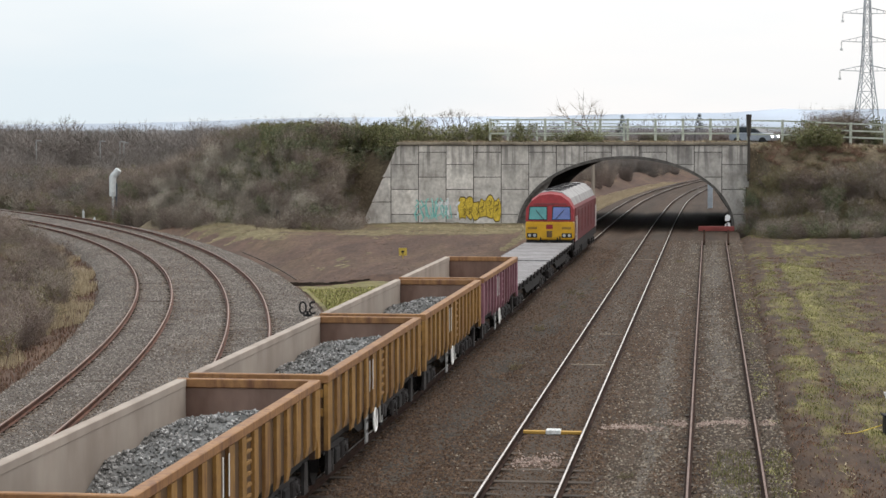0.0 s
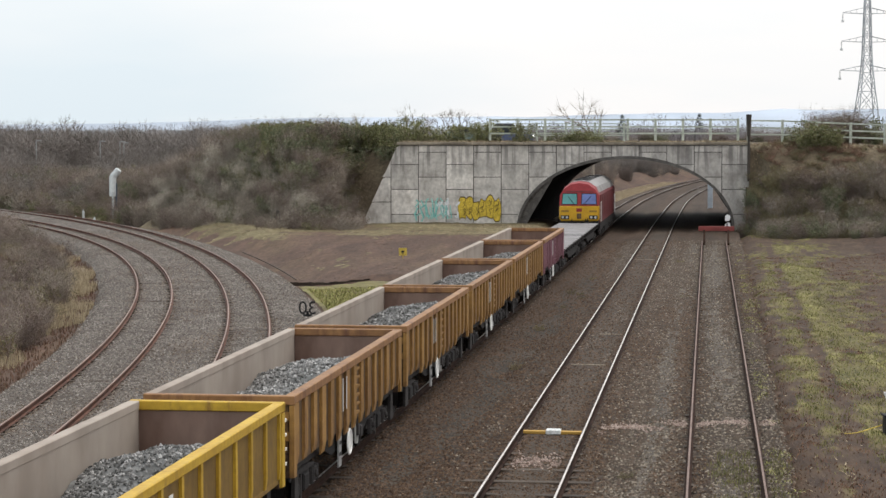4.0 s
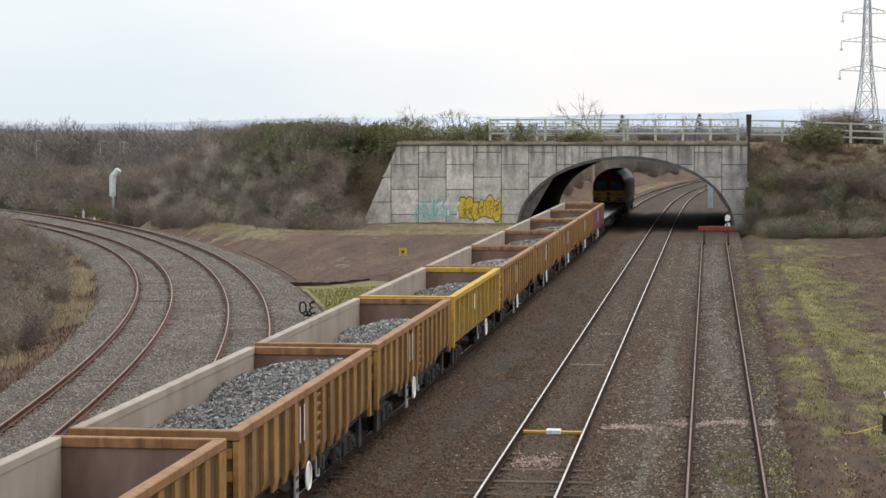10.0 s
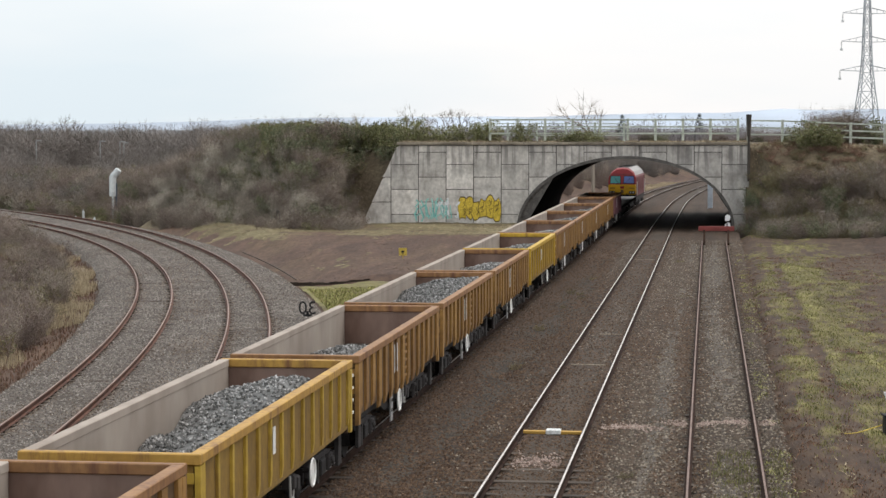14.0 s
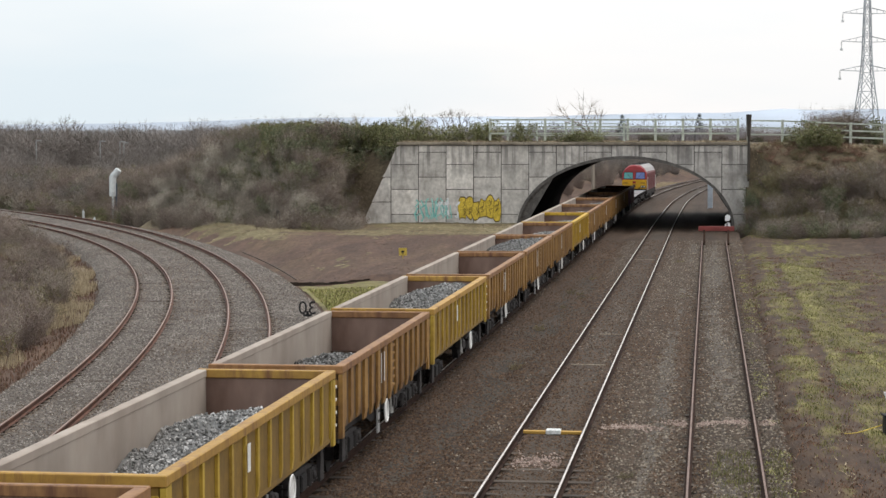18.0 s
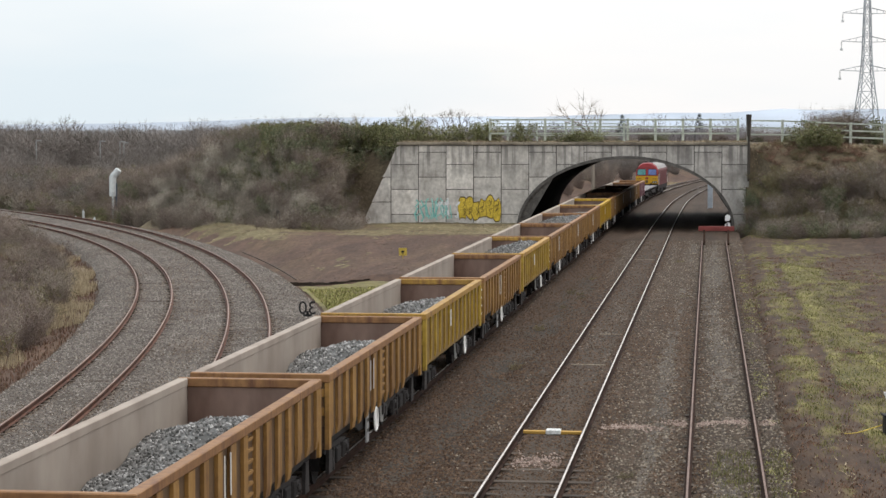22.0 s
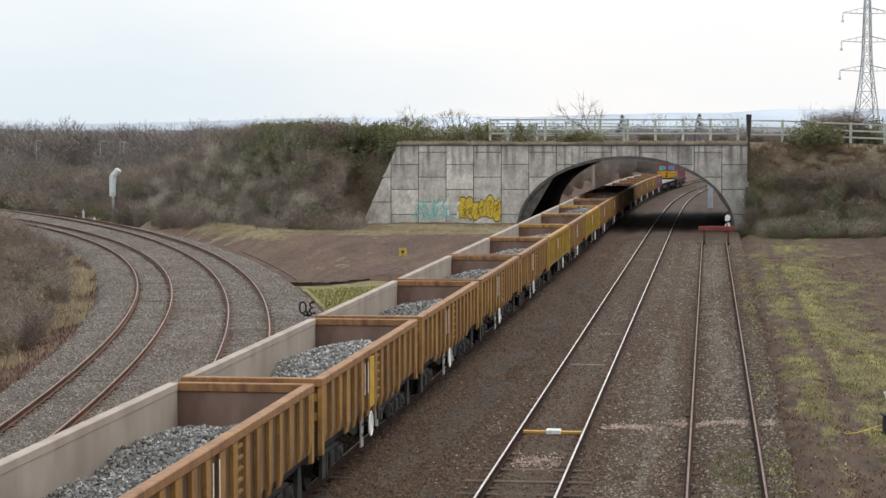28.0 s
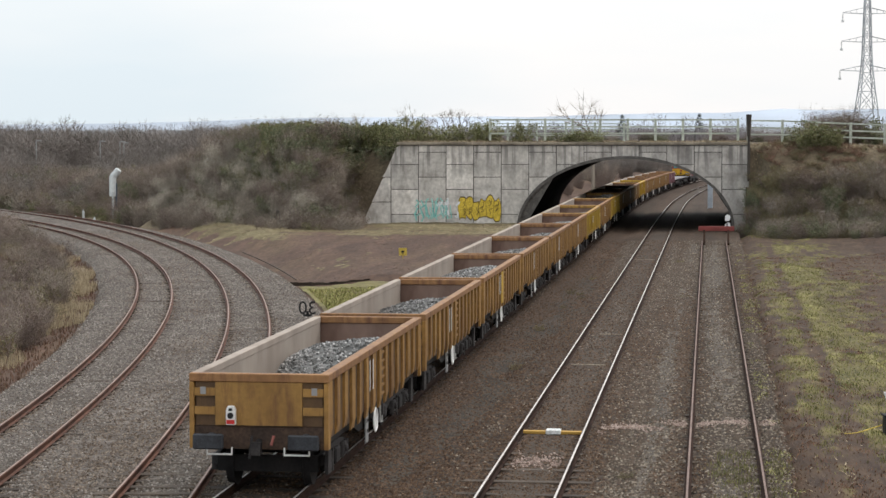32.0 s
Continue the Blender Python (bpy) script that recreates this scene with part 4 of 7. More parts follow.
    for a, b in (((1.12, 0.7, 0.85), (1.12, 0.75, 0.45)), ((1.12, 0.75, 0.45), (1.12, 1.0, 0.42)), ((1.12, 1.0, 0.42), (1.12, 1.05, 0.6))):
        rod(bm, a, b, 0.022, 5)
    part("release_lever", bm, M_PLATE, w, "pale bent release lever")
    for y in (-hl + 0.75, hl - 0.75):
        bm = B()
        prism(bm, [(y - 0.2, 0.3), (y + 0.2, 0.3), (y + 0.14, 0.88), (y - 0.14, 0.88)], 1.08, 1.14, "x")
        part("step_plate", bm, M_BOGIE, w)
    if not flush:
        for y, z0, z1 in ((-1.5, 1.4, 2.05), (-1.1, 1.4, 2.05)):
            bm = B()
            box(bm, 1.247, 1.256, y - 0.024, y + 0.024, z0, z1)
            part("grab_rail", bm, M_WHITE, w, "white grab rail")
        for z in (1.12, 1.3, 1.48, 1.66, 1.84, 2.02):
            bm = B()
            box(bm, 1.19, 1.24, 0.12, 0.55, z, z + 0.05)
            part("step_rung", bm, paint, w)
        bm = B()
        box(bm, 1.14, 1.17, -1.5, -1.2, 0.28, 0.95)
        hang = part("plate", bm, M_HANGPLATE, w, "grey hanging plate")
        for z in (0.5, 0.72):
            bm = B()
            box(bm, 1.172, 1.178, -1.45, -1.25, z, z + 0.07)
            part("mark", bm, M_BOGIE, hang, "dark unreadable mark")
    else:
        for z in (1.2, 1.45, 1.7, 1.95):
            for s in (1,):
                bm = B()
                box(bm, 0.95, 1.25, hl + 0.06, hl + 0.2, z, z + 0.05)
                part("step_rung", bm, M_WHITE, w, "white end step")
        bm = B()
        box(bm, 1.247, 1.256, -1.4, -1.2, 1.55, 2.0)
        part("data_panel", bm, M_WHITE, w, "white data panel")
    done = set()
    for ob in w.children_recursive:                  # the body is wider than its running gear
        base = ob.name.split(".")[0]
        if ob.type == "MESH" and base not in GEAR and ob.parent.name.split(".")[0] != "bogie" and ob.data.name not in done:
            done.add(ob.data.name)
            for v in ob.data.vertices:
                v.co.x *= WIDEN
    return w


M_HEAD = mat("grimy_headstock", (0.036, 0.024, 0.018), (0.09, 0.054, 0.036), 0.5, 0.85, 0.3)


def load_mesh(seed, heaps, level):
    """Loose stone between the wagon's sides: a rough surface strewn with single stones."""
    rng = random.Random(seed)
    verts, faces = [], []
    nx, ny = 16, 96
    length = 12.5

    def z_at(x, y):
        z = level
        for y0, w, h in heaps:
            h += 0.06
            z = max(z, level + h * math.exp(-((y - y0) / w) ** 2) * (1 - 0.14 * (x / 1.1) ** 2 + 0.2 * x))
        return z + 0.06 * noise.noise((x * 3 + seed, y * 3, 0)) + 0.1 * noise.noise((x + seed, y * 0.9, 5))
    for j in range(ny + 1):
        for i in range(nx + 1):
            x, y = -1.16 + 2.32 * i / nx, -length / 2 + length * j / ny
            verts.append((x, y, z_at(x, y)))
    for j in range(ny):
        for i in range(nx):
            k = j * (nx + 1) + i
            faces.append((k, k + 1, k + nx + 2, k + nx + 1))
    for _ in range(6500):
        x, y = rng.uniform(-1.12, 1.12), rng.uniform(-length / 2 + 0.05, length / 2 - 0.05)
        r = rng.uniform(0.02, 0.05)
        m = Matrix.Translation((x, y, z_at(x, y) + r * 0.4)) @ Euler([rng.uniform(0, 6.3) for _ in range(3)]).to_matrix().to_4x4() @ Matrix.Diagonal(
            (r * rng.uniform(0.7, 1.3), r * rng.uniform(0.7, 1.3), r * rng.uniform(0.6, 1.0), 1))
        n = len(verts)
        verts += [m @ Vector(v) for v in ((1, 0.1, 0.2), (-0.9, 0.2, 0.1), (0.1, 1, -0.1), (0, -1, 0.15), (0.2, 0, 1), (-0.1, 0.1, -1))]
        faces += [tuple(n + i for i in f) for f in ((0, 2, 4), (2, 1, 4), (1, 3, 4), (3, 0, 4), (2, 0, 5), (1, 2, 5), (3, 1, 5), (0, 3, 5))]
    me = bpy.data.meshes.new("stone_load")
    me.from_pydata(verts, [], faces)
    me.materials.append(M_STONE)
    me.materials.append(M_LOADCHIP)
    me.polygons.foreach_set("material_index", [0] * (nx * ny) + [1] * (len(faces) - nx * ny))
    return me


def flat_wagon(length):
    w = thing("flat_wagon", "long low flat wagon with a pale timber deck", "wagon")
    hl = length / 2
    n = 22
    for i in range(n):
        bm = B()
        y = -hl + length * i / n
        box(bm, -1.25, 1.25, y + 0.02, y + length / n - 0.01, 1.12, 1.19)
        part("deck_board", bm, M_DECK, w)
    for s in (-1, 1):
        bm = B()
        prism(bm, [(-hl, 0.9), (-hl, 1.115), (hl, 1.115), (hl, 0.9), (hl - 3.4, 0.86), (hl - 4.6, 0.55), (-hl + 4.6, 0.55), (-hl + 3.4, 0.86)], s * 1.08, s * 1.2, "x")
        part("solebar", bm, M_FRAME, w)
        for i in range(9):
            bm = B()
            y = -hl + 0.8 + i * (length - 1.6) / 8
            box(bm, min(s * 1.2, s * 1.3), max(s * 1.2, s * 1.3), y - 0.06, y + 0.06, 0.95, 1.2)
            part("stake_pocket", bm, M_BOGIE, w)
        bm = B()
        box(bm, -1.25, 1.25, min(s * hl, s * (hl - 0.2)), max(s * hl, s * (hl - 0.2)), 0.85, 1.11)
        part("headstock", bm, M_FRAME, w)
        buffers(w, s * hl, s)
    for y in (-hl + 2.2, hl - 2.2):
        bogie(w, y)
    return w


M_DECK = mat("pale_deck_timber", (0.1485, 0.1377, 0.1387), (0.2277, 0.2193, 0.222), 0.8, 0.7, 0.3, jitter=0.15)
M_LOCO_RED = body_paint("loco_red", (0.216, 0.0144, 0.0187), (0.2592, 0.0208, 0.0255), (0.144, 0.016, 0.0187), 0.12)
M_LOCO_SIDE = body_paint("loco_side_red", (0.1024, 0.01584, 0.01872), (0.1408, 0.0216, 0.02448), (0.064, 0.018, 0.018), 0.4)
M_LOCO_HATCH = plain("loco_hatch", (0.07, 0.07, 0.075), 0.6)
M_LOCO_BAR = plain("loco_bar", (0.25, 0.14, 0.02), 0.5)
M_LOCO_YELLOW = plain("warning_yellow", (0.527, 0.2952, 0.012), 0.4)
M_LOCO_ROOF = mat("loco_roof", (0.16, 0.155, 0.155), (0.34, 0.335, 0.33), 1.0, 0.45, 0.05, speck=0.1)
# each pane's reflection is put into its glass colour
M_GLASS_TEAL = plain("teal_reflecting_glass", (0.08, 0.27, 0.27), 0.12)
M_GLASS_BLUE = plain("blue_reflecting_glass", (0.105, 0.15, 0.35), 0.12)


def locomotive():
    """A long six-axle diesel; the cab towards the wagons is shaped in full."""
    w = thing("locomotive", "red and yellow six-axle diesel locomotive at the train's head", "locomotive")
    hl, hw = 10.5, 1.25
    bm = B()
    prism(bm, [(-hw, 1.15), (hw, 1.15), (hw, 2.9), (1.16, 3.05), (-1.16, 3.05), (-hw, 2.9)], -hl + 1.1, hl - 0.4)
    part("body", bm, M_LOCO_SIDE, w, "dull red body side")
    bm = B()
    prism(bm, [(1.15, 3.053), (0.98, 3.42), (0.56, 3.76), (0, 3.84), (-0.56, 3.76), (-0.98, 3.42), (-1.15, 3.053)], -hl + 1.25, hl - 0.4)
    part("roof", bm, M_LOCO_ROOF, w, "light grey rounded roof", smooth=False)
    for y in (-7.9, -6.2, -3.6, -0.8, 2.5, 6.0):
        bm = B()
        rod(bm, (0, y, 3.7), (0, y, 3.87), 0.42, 16)
        part("roof_fan", bm, M_FRAME, w, "dark roof fan")
        bm = B()
        box(bm, -0.5, 0.5, y + 0.75, y + 1.2, 3.55, 3.855)
        part("roof_hatch", bm, M_LOCO_HATCH, w, bevel=0.04)
    # cab towards the train: yellow nose, red upper half, two windows
    bm = B()
    low = [(-hw + 0.06, 1.3), (-hw, 1.45), (-hw, 2.26), (hw, 2.26), (hw, 1.45), (hw - 0.06, 1.3)]
    prism(bm, low, -hl, -hl + 1.1)
    part("cab_nose", bm, M_LOCO_YELLOW, w, "bright yellow cab nose", bevel=0.06)
    bm = B()
    box(bm, -1.2, 1.2, -hl + 0.05, -hl + 1.1, 1.0, 1.295)
    part("buffer_beam", bm, M_FRAME, w)
    bm = B()
    lo = [(-hw, 2.265), (hw, 2.265), (hw, 2.92), (1.0, 3.3), (0.56, 3.6), (0, 3.68), (-0.56, 3.6), (-1.0, 3.3), (-hw, 2.92)]
    fr = [bm.verts.new((x * (1 - 0.02 * (z - 2.265)), -hl + 0.02 + 0.32 * (z - 2.265), z)) for x, z in lo]
    bk = [bm.verts.new((x, -hl + 1.3, z + (0.12 if z > 3.1 else 0))) for x, z in lo]
    n = len(lo)
    bm.faces.new(fr)
    bm.faces.new(bk[::-1])
    for i in range(n):
        bm.faces.new((fr[i], bk[i], bk[(i + 1) % n], fr[(i + 1) % n]))
    part("cab_top", bm, M_LOCO_RED, w, "red cab top")

    def on_screen(name, pts, a, b, material, label=""):
        bm = B()
        k = len(pts)
        q = [[bm.verts.new((x, -hl + 0.02 + 0.32 * (z - 2.265) - d, z)) for x, z in pts] for d in (a, b)]
        bm.faces.new(q[1])
        for i in range(k):
            bm.faces.new((q[0][i], q[0][(i + 1) % k], q[1][(i + 1) % k], q[1][i]))
        part(name, bm, material, w, label)
    for s, g, lb in ((-1, M_GLASS_TEAL, "window with a teal reflection in its colour"), (1, M_GLASS_BLUE, "window with a blue reflection in its colour")):
        on_screen("window_frame", [(s * 0.11, 2.33), (s * 1.12, 2.33), (s * 1.07, 3.04), (s * 0.13, 3.04)], -0.02, 0.012, M_BLACK, "dark window surround")
        on_screen("cab_window", [(s * 0.16, 2.38), (s * 1.07, 2.38), (s * 1.02, 2.99), (s * 0.18, 2.99)], -0.01, 0.018, g, lb)
        bm = B()
        rod(bm, (s * 0.3, -hl + 0.02, 2.36), (s * 0.72, -hl + 0.16, 2.85), 0.018, 5)
        part("wiper", bm, M_BLACK, w)
    on_screen("visor", [(-0.9, 3.12), (0.9, 3.12), (0.8, 3.2), (-0.8, 3.2)], -0.02, 0.03, M_LOCO_SIDE, "darker band over the windows")
    for x in (-0.9, 0.9):
        bm = B()
        box(bm, x - 0.27, x + 0.27, -hl - 0.03, -hl + 0.02, 1.42, 1.66)
        part("lamp_recess", bm, M_BLACK, w, "dark lamp recess", bevel=0.03)
        for k in (-0.13, 0.13):
            bm = B()
            rod(bm, (x + k, -hl - 0.045, 1.54), (x + k, -hl - 0.032, 1.54), 0.08, 10)
            part("lamp_glass", bm, M_PLATE, w, "unlit lamp glass")
        bm = B()
        box(bm, x * 0.98 - 0.24, x * 0.98 + 0.24, -hl - 0.012, -hl - 0.002, 1.86, 1.98)
        part("number_bar", bm, M_LOCO_BAR, w, "dark unreadable bar")
        bm = B()
        rod(bm, (x, -hl - 0.35, 1.05), (x, -hl + 0.1, 1.05), 0.1, 10)
        box(bm, x - 0.26, x + 0.26, -hl - 0.4, -hl - 0.35, 0.9, 1.2)
        part("buffer", bm, M_BUFFER, w, bevel=0.02)
    bm = B()
    box(bm, -0.17, 0.17, -hl - 0.014, -hl - 0.002, 1.88, 2.1)
    part("emblem_panel", bm, M_LOCO_RED, w, "small red panel on the nose")
    bm = B()
    box(bm, -0.14, 0.14, -hl - 0.06, -hl, 1.45, 1.78)
    part("socket_box", bm, M_GAP, w, "brown socket box", bevel=0.02)
    for x, z in ((-0.45, 1.45), (0.42, 1.45), (0.55, 1.5)):
        bm = B()
        rod(bm, (x, -hl - 0.08, z), (x + 0.02, -hl - 0.1, z - 0.4), 0.035, 6)
        part("air_hose", bm, M_FRAME, w)
    bm = B()
    rod(bm, (0, -hl - 0.3, 1.08), (0, -hl + 0.1, 1.12), 0.09, 8)
    part("coupling", bm, M_FRAME, w)
    bm = B()
    box(bm, -1.25, 1.25, -hl + 1.15, hl - 0.4, 0.75, 1.14)
    part("underframe", bm, M_FRAME, w)
    bm = B()
    box(bm, -1.2, 1.2, -2.6, 2.6, 0.25, 0.745)
    part("fuel_tank", bm, M_FRAME, w, bevel=0.08)
    for c in (-6.6, 6.6):
        b = thing("bogie", "", "")
        b.parent = w
        b.matrix_basis = pose(0, c, 0)
        for s in (-1, 1):
            bm = B()
            prism(bm, [(-2.4, 0.62), (-2.2, 0.38), (-1.2, 0.46), (0, 0.36), (1.2, 0.46), (2.2, 0.38), (2.4, 0.62), (2.2, 0.78), (-2.2, 0.78)], s * 1.03, s * 1.17, "x")
            part("side_frame", bm, M_BOGIE, b, bevel=0.02)
            for k in (-1.8, 0, 1.8):
                bm = B()
                box(bm, s * 1.1 - 0.14, s * 1.1 + 0.14, k - 0.18, k + 0.18, 0.3, 0.62)
                part("axlebox", bm, M_BOGIE, b, bevel=0.03)
        for k in (-1.8, 0, 1.8):
            wheelset_flat(b, k)
    for y in (-hl + 1.7, hl - 1.6):
        bm = B()
        box(bm, hw + 0.002, hw + 0.02, y - 0.35, y + 0.35, 1.25, 2.9)
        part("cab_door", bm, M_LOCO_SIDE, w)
        for k in (-0.46, 0.46):
            bm = B()
            rod(bm, (hw + 0.05, y + k, 1.2), (hw + 0.05, y + k, 2.5), 0.018, 6)
            part("grab_rail", bm, M_WHITE, w, "white cab handrail")
    for y in (-5.4, -2.6, 0.2, 3.0, 5.8):
        bm = B()
        box(bm, hw + 0.002, hw + 0.025, y - 1.1, y + 1.1, 1.5, 2.75)
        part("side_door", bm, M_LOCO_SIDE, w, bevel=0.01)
    return w


FLEET = []


def make_train():
    ochre = box_wagon("box_wagon", "worn ochre open bogie box wagon loaded with stone", M_ORANGE, M_RIM, 15, False)
    yellow = box_wagon("box_wagon", "bright yellow open bogie box wagon loaded with stone", M_YELLOW, M_YELLOW, 12, True)
    faded = box_wagon("box_wagon", "faded yellow open bogie box wagon with worn rims", M_YFADED, M_YRIM, 14, True)
    maroon = box_wagon("box_wagon", "maroon open box wagon behind the flat wagons", M_PURPLE, M_RIM, 13, False, 11.5)
    heaps = {"double": ([(3.6, 1.5, 0.8), (1.4, 1.5, 0.72), (-2.4, 1.2, 0.35)], 1.1), "long": ([(-1.0, 3.0, 0.66), (3.4, 3.0, 0.85)], 1.3),
             "full": ([(2.4, 2.6, 0.82), (-2.0, 2.0, 0.3)], 1.15), "even": ([(2.6, 2.6, 0.72), (-1.2, 2.4, 0.55)], 1.15),
             "low": ([(1.0, 2.0, 0.6)], 1.06), "three": ([(2.9, 1.5, 0.75), (0.8, 1.4, 0.55), (-1.2, 1.2, 0.38)], 1.08),
             "far": ([(3.1, 1.9, 0.78), (0.2, 1.5, 0.45)], 1.08), "stepped": ([(3.3, 2.2, 0.95), (0.0, 1.4, 0.62)], 1.12),
             "tail": ([(2.0, 2.3, 0.92), (-1.2, 1.6, 0.42)], 1.08)}
    loads = {k: load_mesh(11 + i, *v) for i, (k, v) in enumerate(heaps.items())}
    used = set()

    def place(src, mid, span):
        ob = src if src not in used else copy_thing(src, Matrix())
        used.add(src)
        FLEET.append((ob, mid, span))
        return ob
    for k in range(-1, 16):
        far_end = 39.55 - (k - 1) * PITCH
        mid = far_end - PITCH / 2
        src = yellow if k == 3 else faded if k in (7, 9) else ochre
        w = tagged(place(src, mid, 8.5), group="box wagons of the train")
        if k == 13:
            bm = B()
            box(bm, 1.347, 1.364, -0.95, -0.35, 1.06, 2.12)
            part("replaced_panel", bm, M_YELLOW, w, "newer bright yellow side sheet")
            w["label"] = "worn ochre box wagon with one bright yellow side sheet"
        if k == 15:
            w["label"] = "worn ochre last box wagon carrying the tail lamp"
        which = {-1: "far", 0: "double", 1: "double", 2: "even", 3: "far", 4: "far", 5: "long", 6: "low", 7: "stepped", 8: "low", 9: "three", 10: "far", 11: "far",
                 12: "three", 13: "full", 14: "even", 15: "tail"}[k]
        ld = tagged(new("stone_load", loads[which]), "heap of loose grey crushed stone in a wagon", "stone", "stone loads", "stuff")
        FLEET.append((ld, mid, 8.5))
    mid = 39.55 + 2 * PITCH + 6.2
    place(maroon, mid, 7.6)
    a = 39.55 + 2 * PITCH + 12.45
    flat = flat_wagon(14.9)
    f1 = place(flat, a + 7.9, 10)
    f2 = place(flat, a + 7.9 + 15.8, 10)
    tagged(f1, group="flat wagons"), tagged(f2, group="flat wagons")
    place(locomotive(), a + 2 * 15.8 + 0.3 + 10.5, 13.2)


make_train()


# ---------------------------------------------------------------- scattered small stuff
M_TWIG = island_mat("bare_twigs", [(0.1494, 0.1244, 0.1031), (0.249, 0.2109, 0.1742), (0.3487, 0.3111, 0.2632), (0.1992, 0.1469, 0.1174)])
# the next two twig colours have the haze of distance mixed in
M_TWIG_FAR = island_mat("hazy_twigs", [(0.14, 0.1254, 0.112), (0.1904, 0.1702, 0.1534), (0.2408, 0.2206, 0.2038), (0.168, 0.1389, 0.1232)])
M_TWIG_HAZE = island_mat("haze_tinted_twigs", [(0.16, 0.145, 0.145), (0.21, 0.19, 0.19), (0.26, 0.24, 0.245), (0.18, 0.165, 0.16)])
M_TWIG_PALE = island_mat("pale_twigs", [(0.2948, 0.2633, 0.2174), (0.3713, 0.337, 0.2816), (0.4477, 0.4054, 0.3458), (0.273, 0.2369, 0.1927)])
M_TWIG_RED = island_mat("reddish_twigs", [(0.1304, 0.09816, 0.0853), (0.1957, 0.1515, 0.1309), (0.2478, 0.2034, 0.1752)])
M_OLIVE = island_mat("olive_leaves", [(0.08424, 0.0936, 0.04462), (0.1498, 0.161, 0.06895), (0.2246, 0.2246, 0.1014), (0.1685, 0.1404, 0.08518)])
M_DARKGREEN = island_mat("dark_leaves", [(0.07087, 0.0882, 0.05242), (0.1216, 0.1428, 0.07862), (0.1823, 0.189, 0.1092), (0.162, 0.1386, 0.09828)])
M_BRAMBLE = island_mat("bramble_leaves", [(0.1513, 0.1041, 0.06451), (0.1958, 0.1674, 0.09352), (0.1336, 0.1451, 0.07258), (0.2671, 0.2046, 0.121)])
M_GRASS = island_mat("mossy_grass", [(0.112, 0.1176, 0.0441), (0.1904, 0.196, 0.06825), (0.2912, 0.28, 0.105), (0.2016, 0.1624, 0.084), (0.1456, 0.1568, 0.05775), (0.3584, 0.3248, 0.147)])
M_STRAW = island_mat("dry_straw", [(0.26, 0.2, 0.125), (0.36, 0.295, 0.19), (0.45, 0.37, 0.255), (0.2, 0.145, 0.1)])
M_STRAW_PALE = island_mat("pale_straw", [(0.42, 0.34, 0.21), (0.52, 0.43, 0.28), (0.6, 0.51, 0.36), (0.32, 0.24, 0.16)])
M_BRACKEN = island_mat("dead_bracken", [(0.18, 0.1056, 0.0748), (0.243, 0.1452, 0.1012), (0.153, 0.0968, 0.0704), (0.216, 0.1584, 0.1056)])
M_DEADTUFT = island_mat("dead_tufts", [(0.105, 0.0609, 0.0448), (0.18, 0.1015, 0.07), (0.255, 0.1522, 0.098), (0.135, 0.0754, 0.056), (0.195, 0.1595, 0.084)])
M_CHIP = island_mat("ballast_stones", [(0.03564, 0.0216, 0.01361), (0.06534, 0.04104, 0.02527), (0.101, 0.0648, 0.0418), (0.1663, 0.1134, 0.07776), (0.05346, 0.03132, 0.01944), (0.08316, 0.05292, 0.03305)])
M_CHIP_GREY = island_mat("grey_stones", [(0.0439, 0.03576, 0.02923), (0.09408, 0.07844, 0.0625), (0.1505, 0.1269, 0.1008), (0.3011, 0.2596, 0.2066), (0.07526, 0.05768, 0.04234), (0.1192, 0.09575, 0.07358)])
M_CHIP_STAINED = island_mat("stained_stones", [(0.05, 0.036, 0.027), (0.1, 0.074, 0.055), (0.15, 0.118, 0.092), (0.26, 0.215, 0.175), (0.075, 0.052, 0.037)])
M_CHIP_NEW = island_mat("pale_stones", [(0.06, 0.052, 0.046), (0.12, 0.105, 0.09), (0.18, 0.162, 0.145), (0.36, 0.33, 0.3), (0.1, 0.078, 0.06), (0.15, 0.135, 0.12)])
M_DEADLEAF = island_mat("dead_leaves", [(0.06, 0.038, 0.027), (0.1, 0.064, 0.045), (0.145, 0.1, 0.068), (0.08, 0.05, 0.037), (0.22, 0.17, 0.12)])
M_PINKSTONE = island_mat("pink_gravel", [(0.1888, 0.1338, 0.1114), (0.3089, 0.2341, 0.198), (0.429, 0.3511, 0.3053), (0.2402, 0.1672, 0.1403)])
RNG = np.random.default_rng(7)
OCTA = (np.array([(1, 0.1, 0.2), (-0.9, 0.2, 0.1), (0.1, 1, -0.1), (0, -1, 0.15), (0.2, 0, 0.8), (-0.1, 0.1, -0.8)]),
        np.array([(0, 2, 4), (2, 1, 4), (1, 3, 4), (3, 0, 4), (2, 0, 5), (1, 2, 5), (3, 1, 5), (0, 3, 5)]))
STONE = (np.array([(1, 0.15, -0.2), (-0.15, 0.9, -0.2), (-0.95, -0.1, -0.2), (0.1, -1, -0.2), (0.2, 0.12, 0.75)]),
         np.array([(0, 1, 4), (1, 2, 4), (2, 3, 4), (3, 0, 4)]))
BLADE = (np.array([(-0.5, 0, 0), (0.5, 0, 0), (0.0, 0.35, 1.0)]), np.array([(0, 1, 2)]))


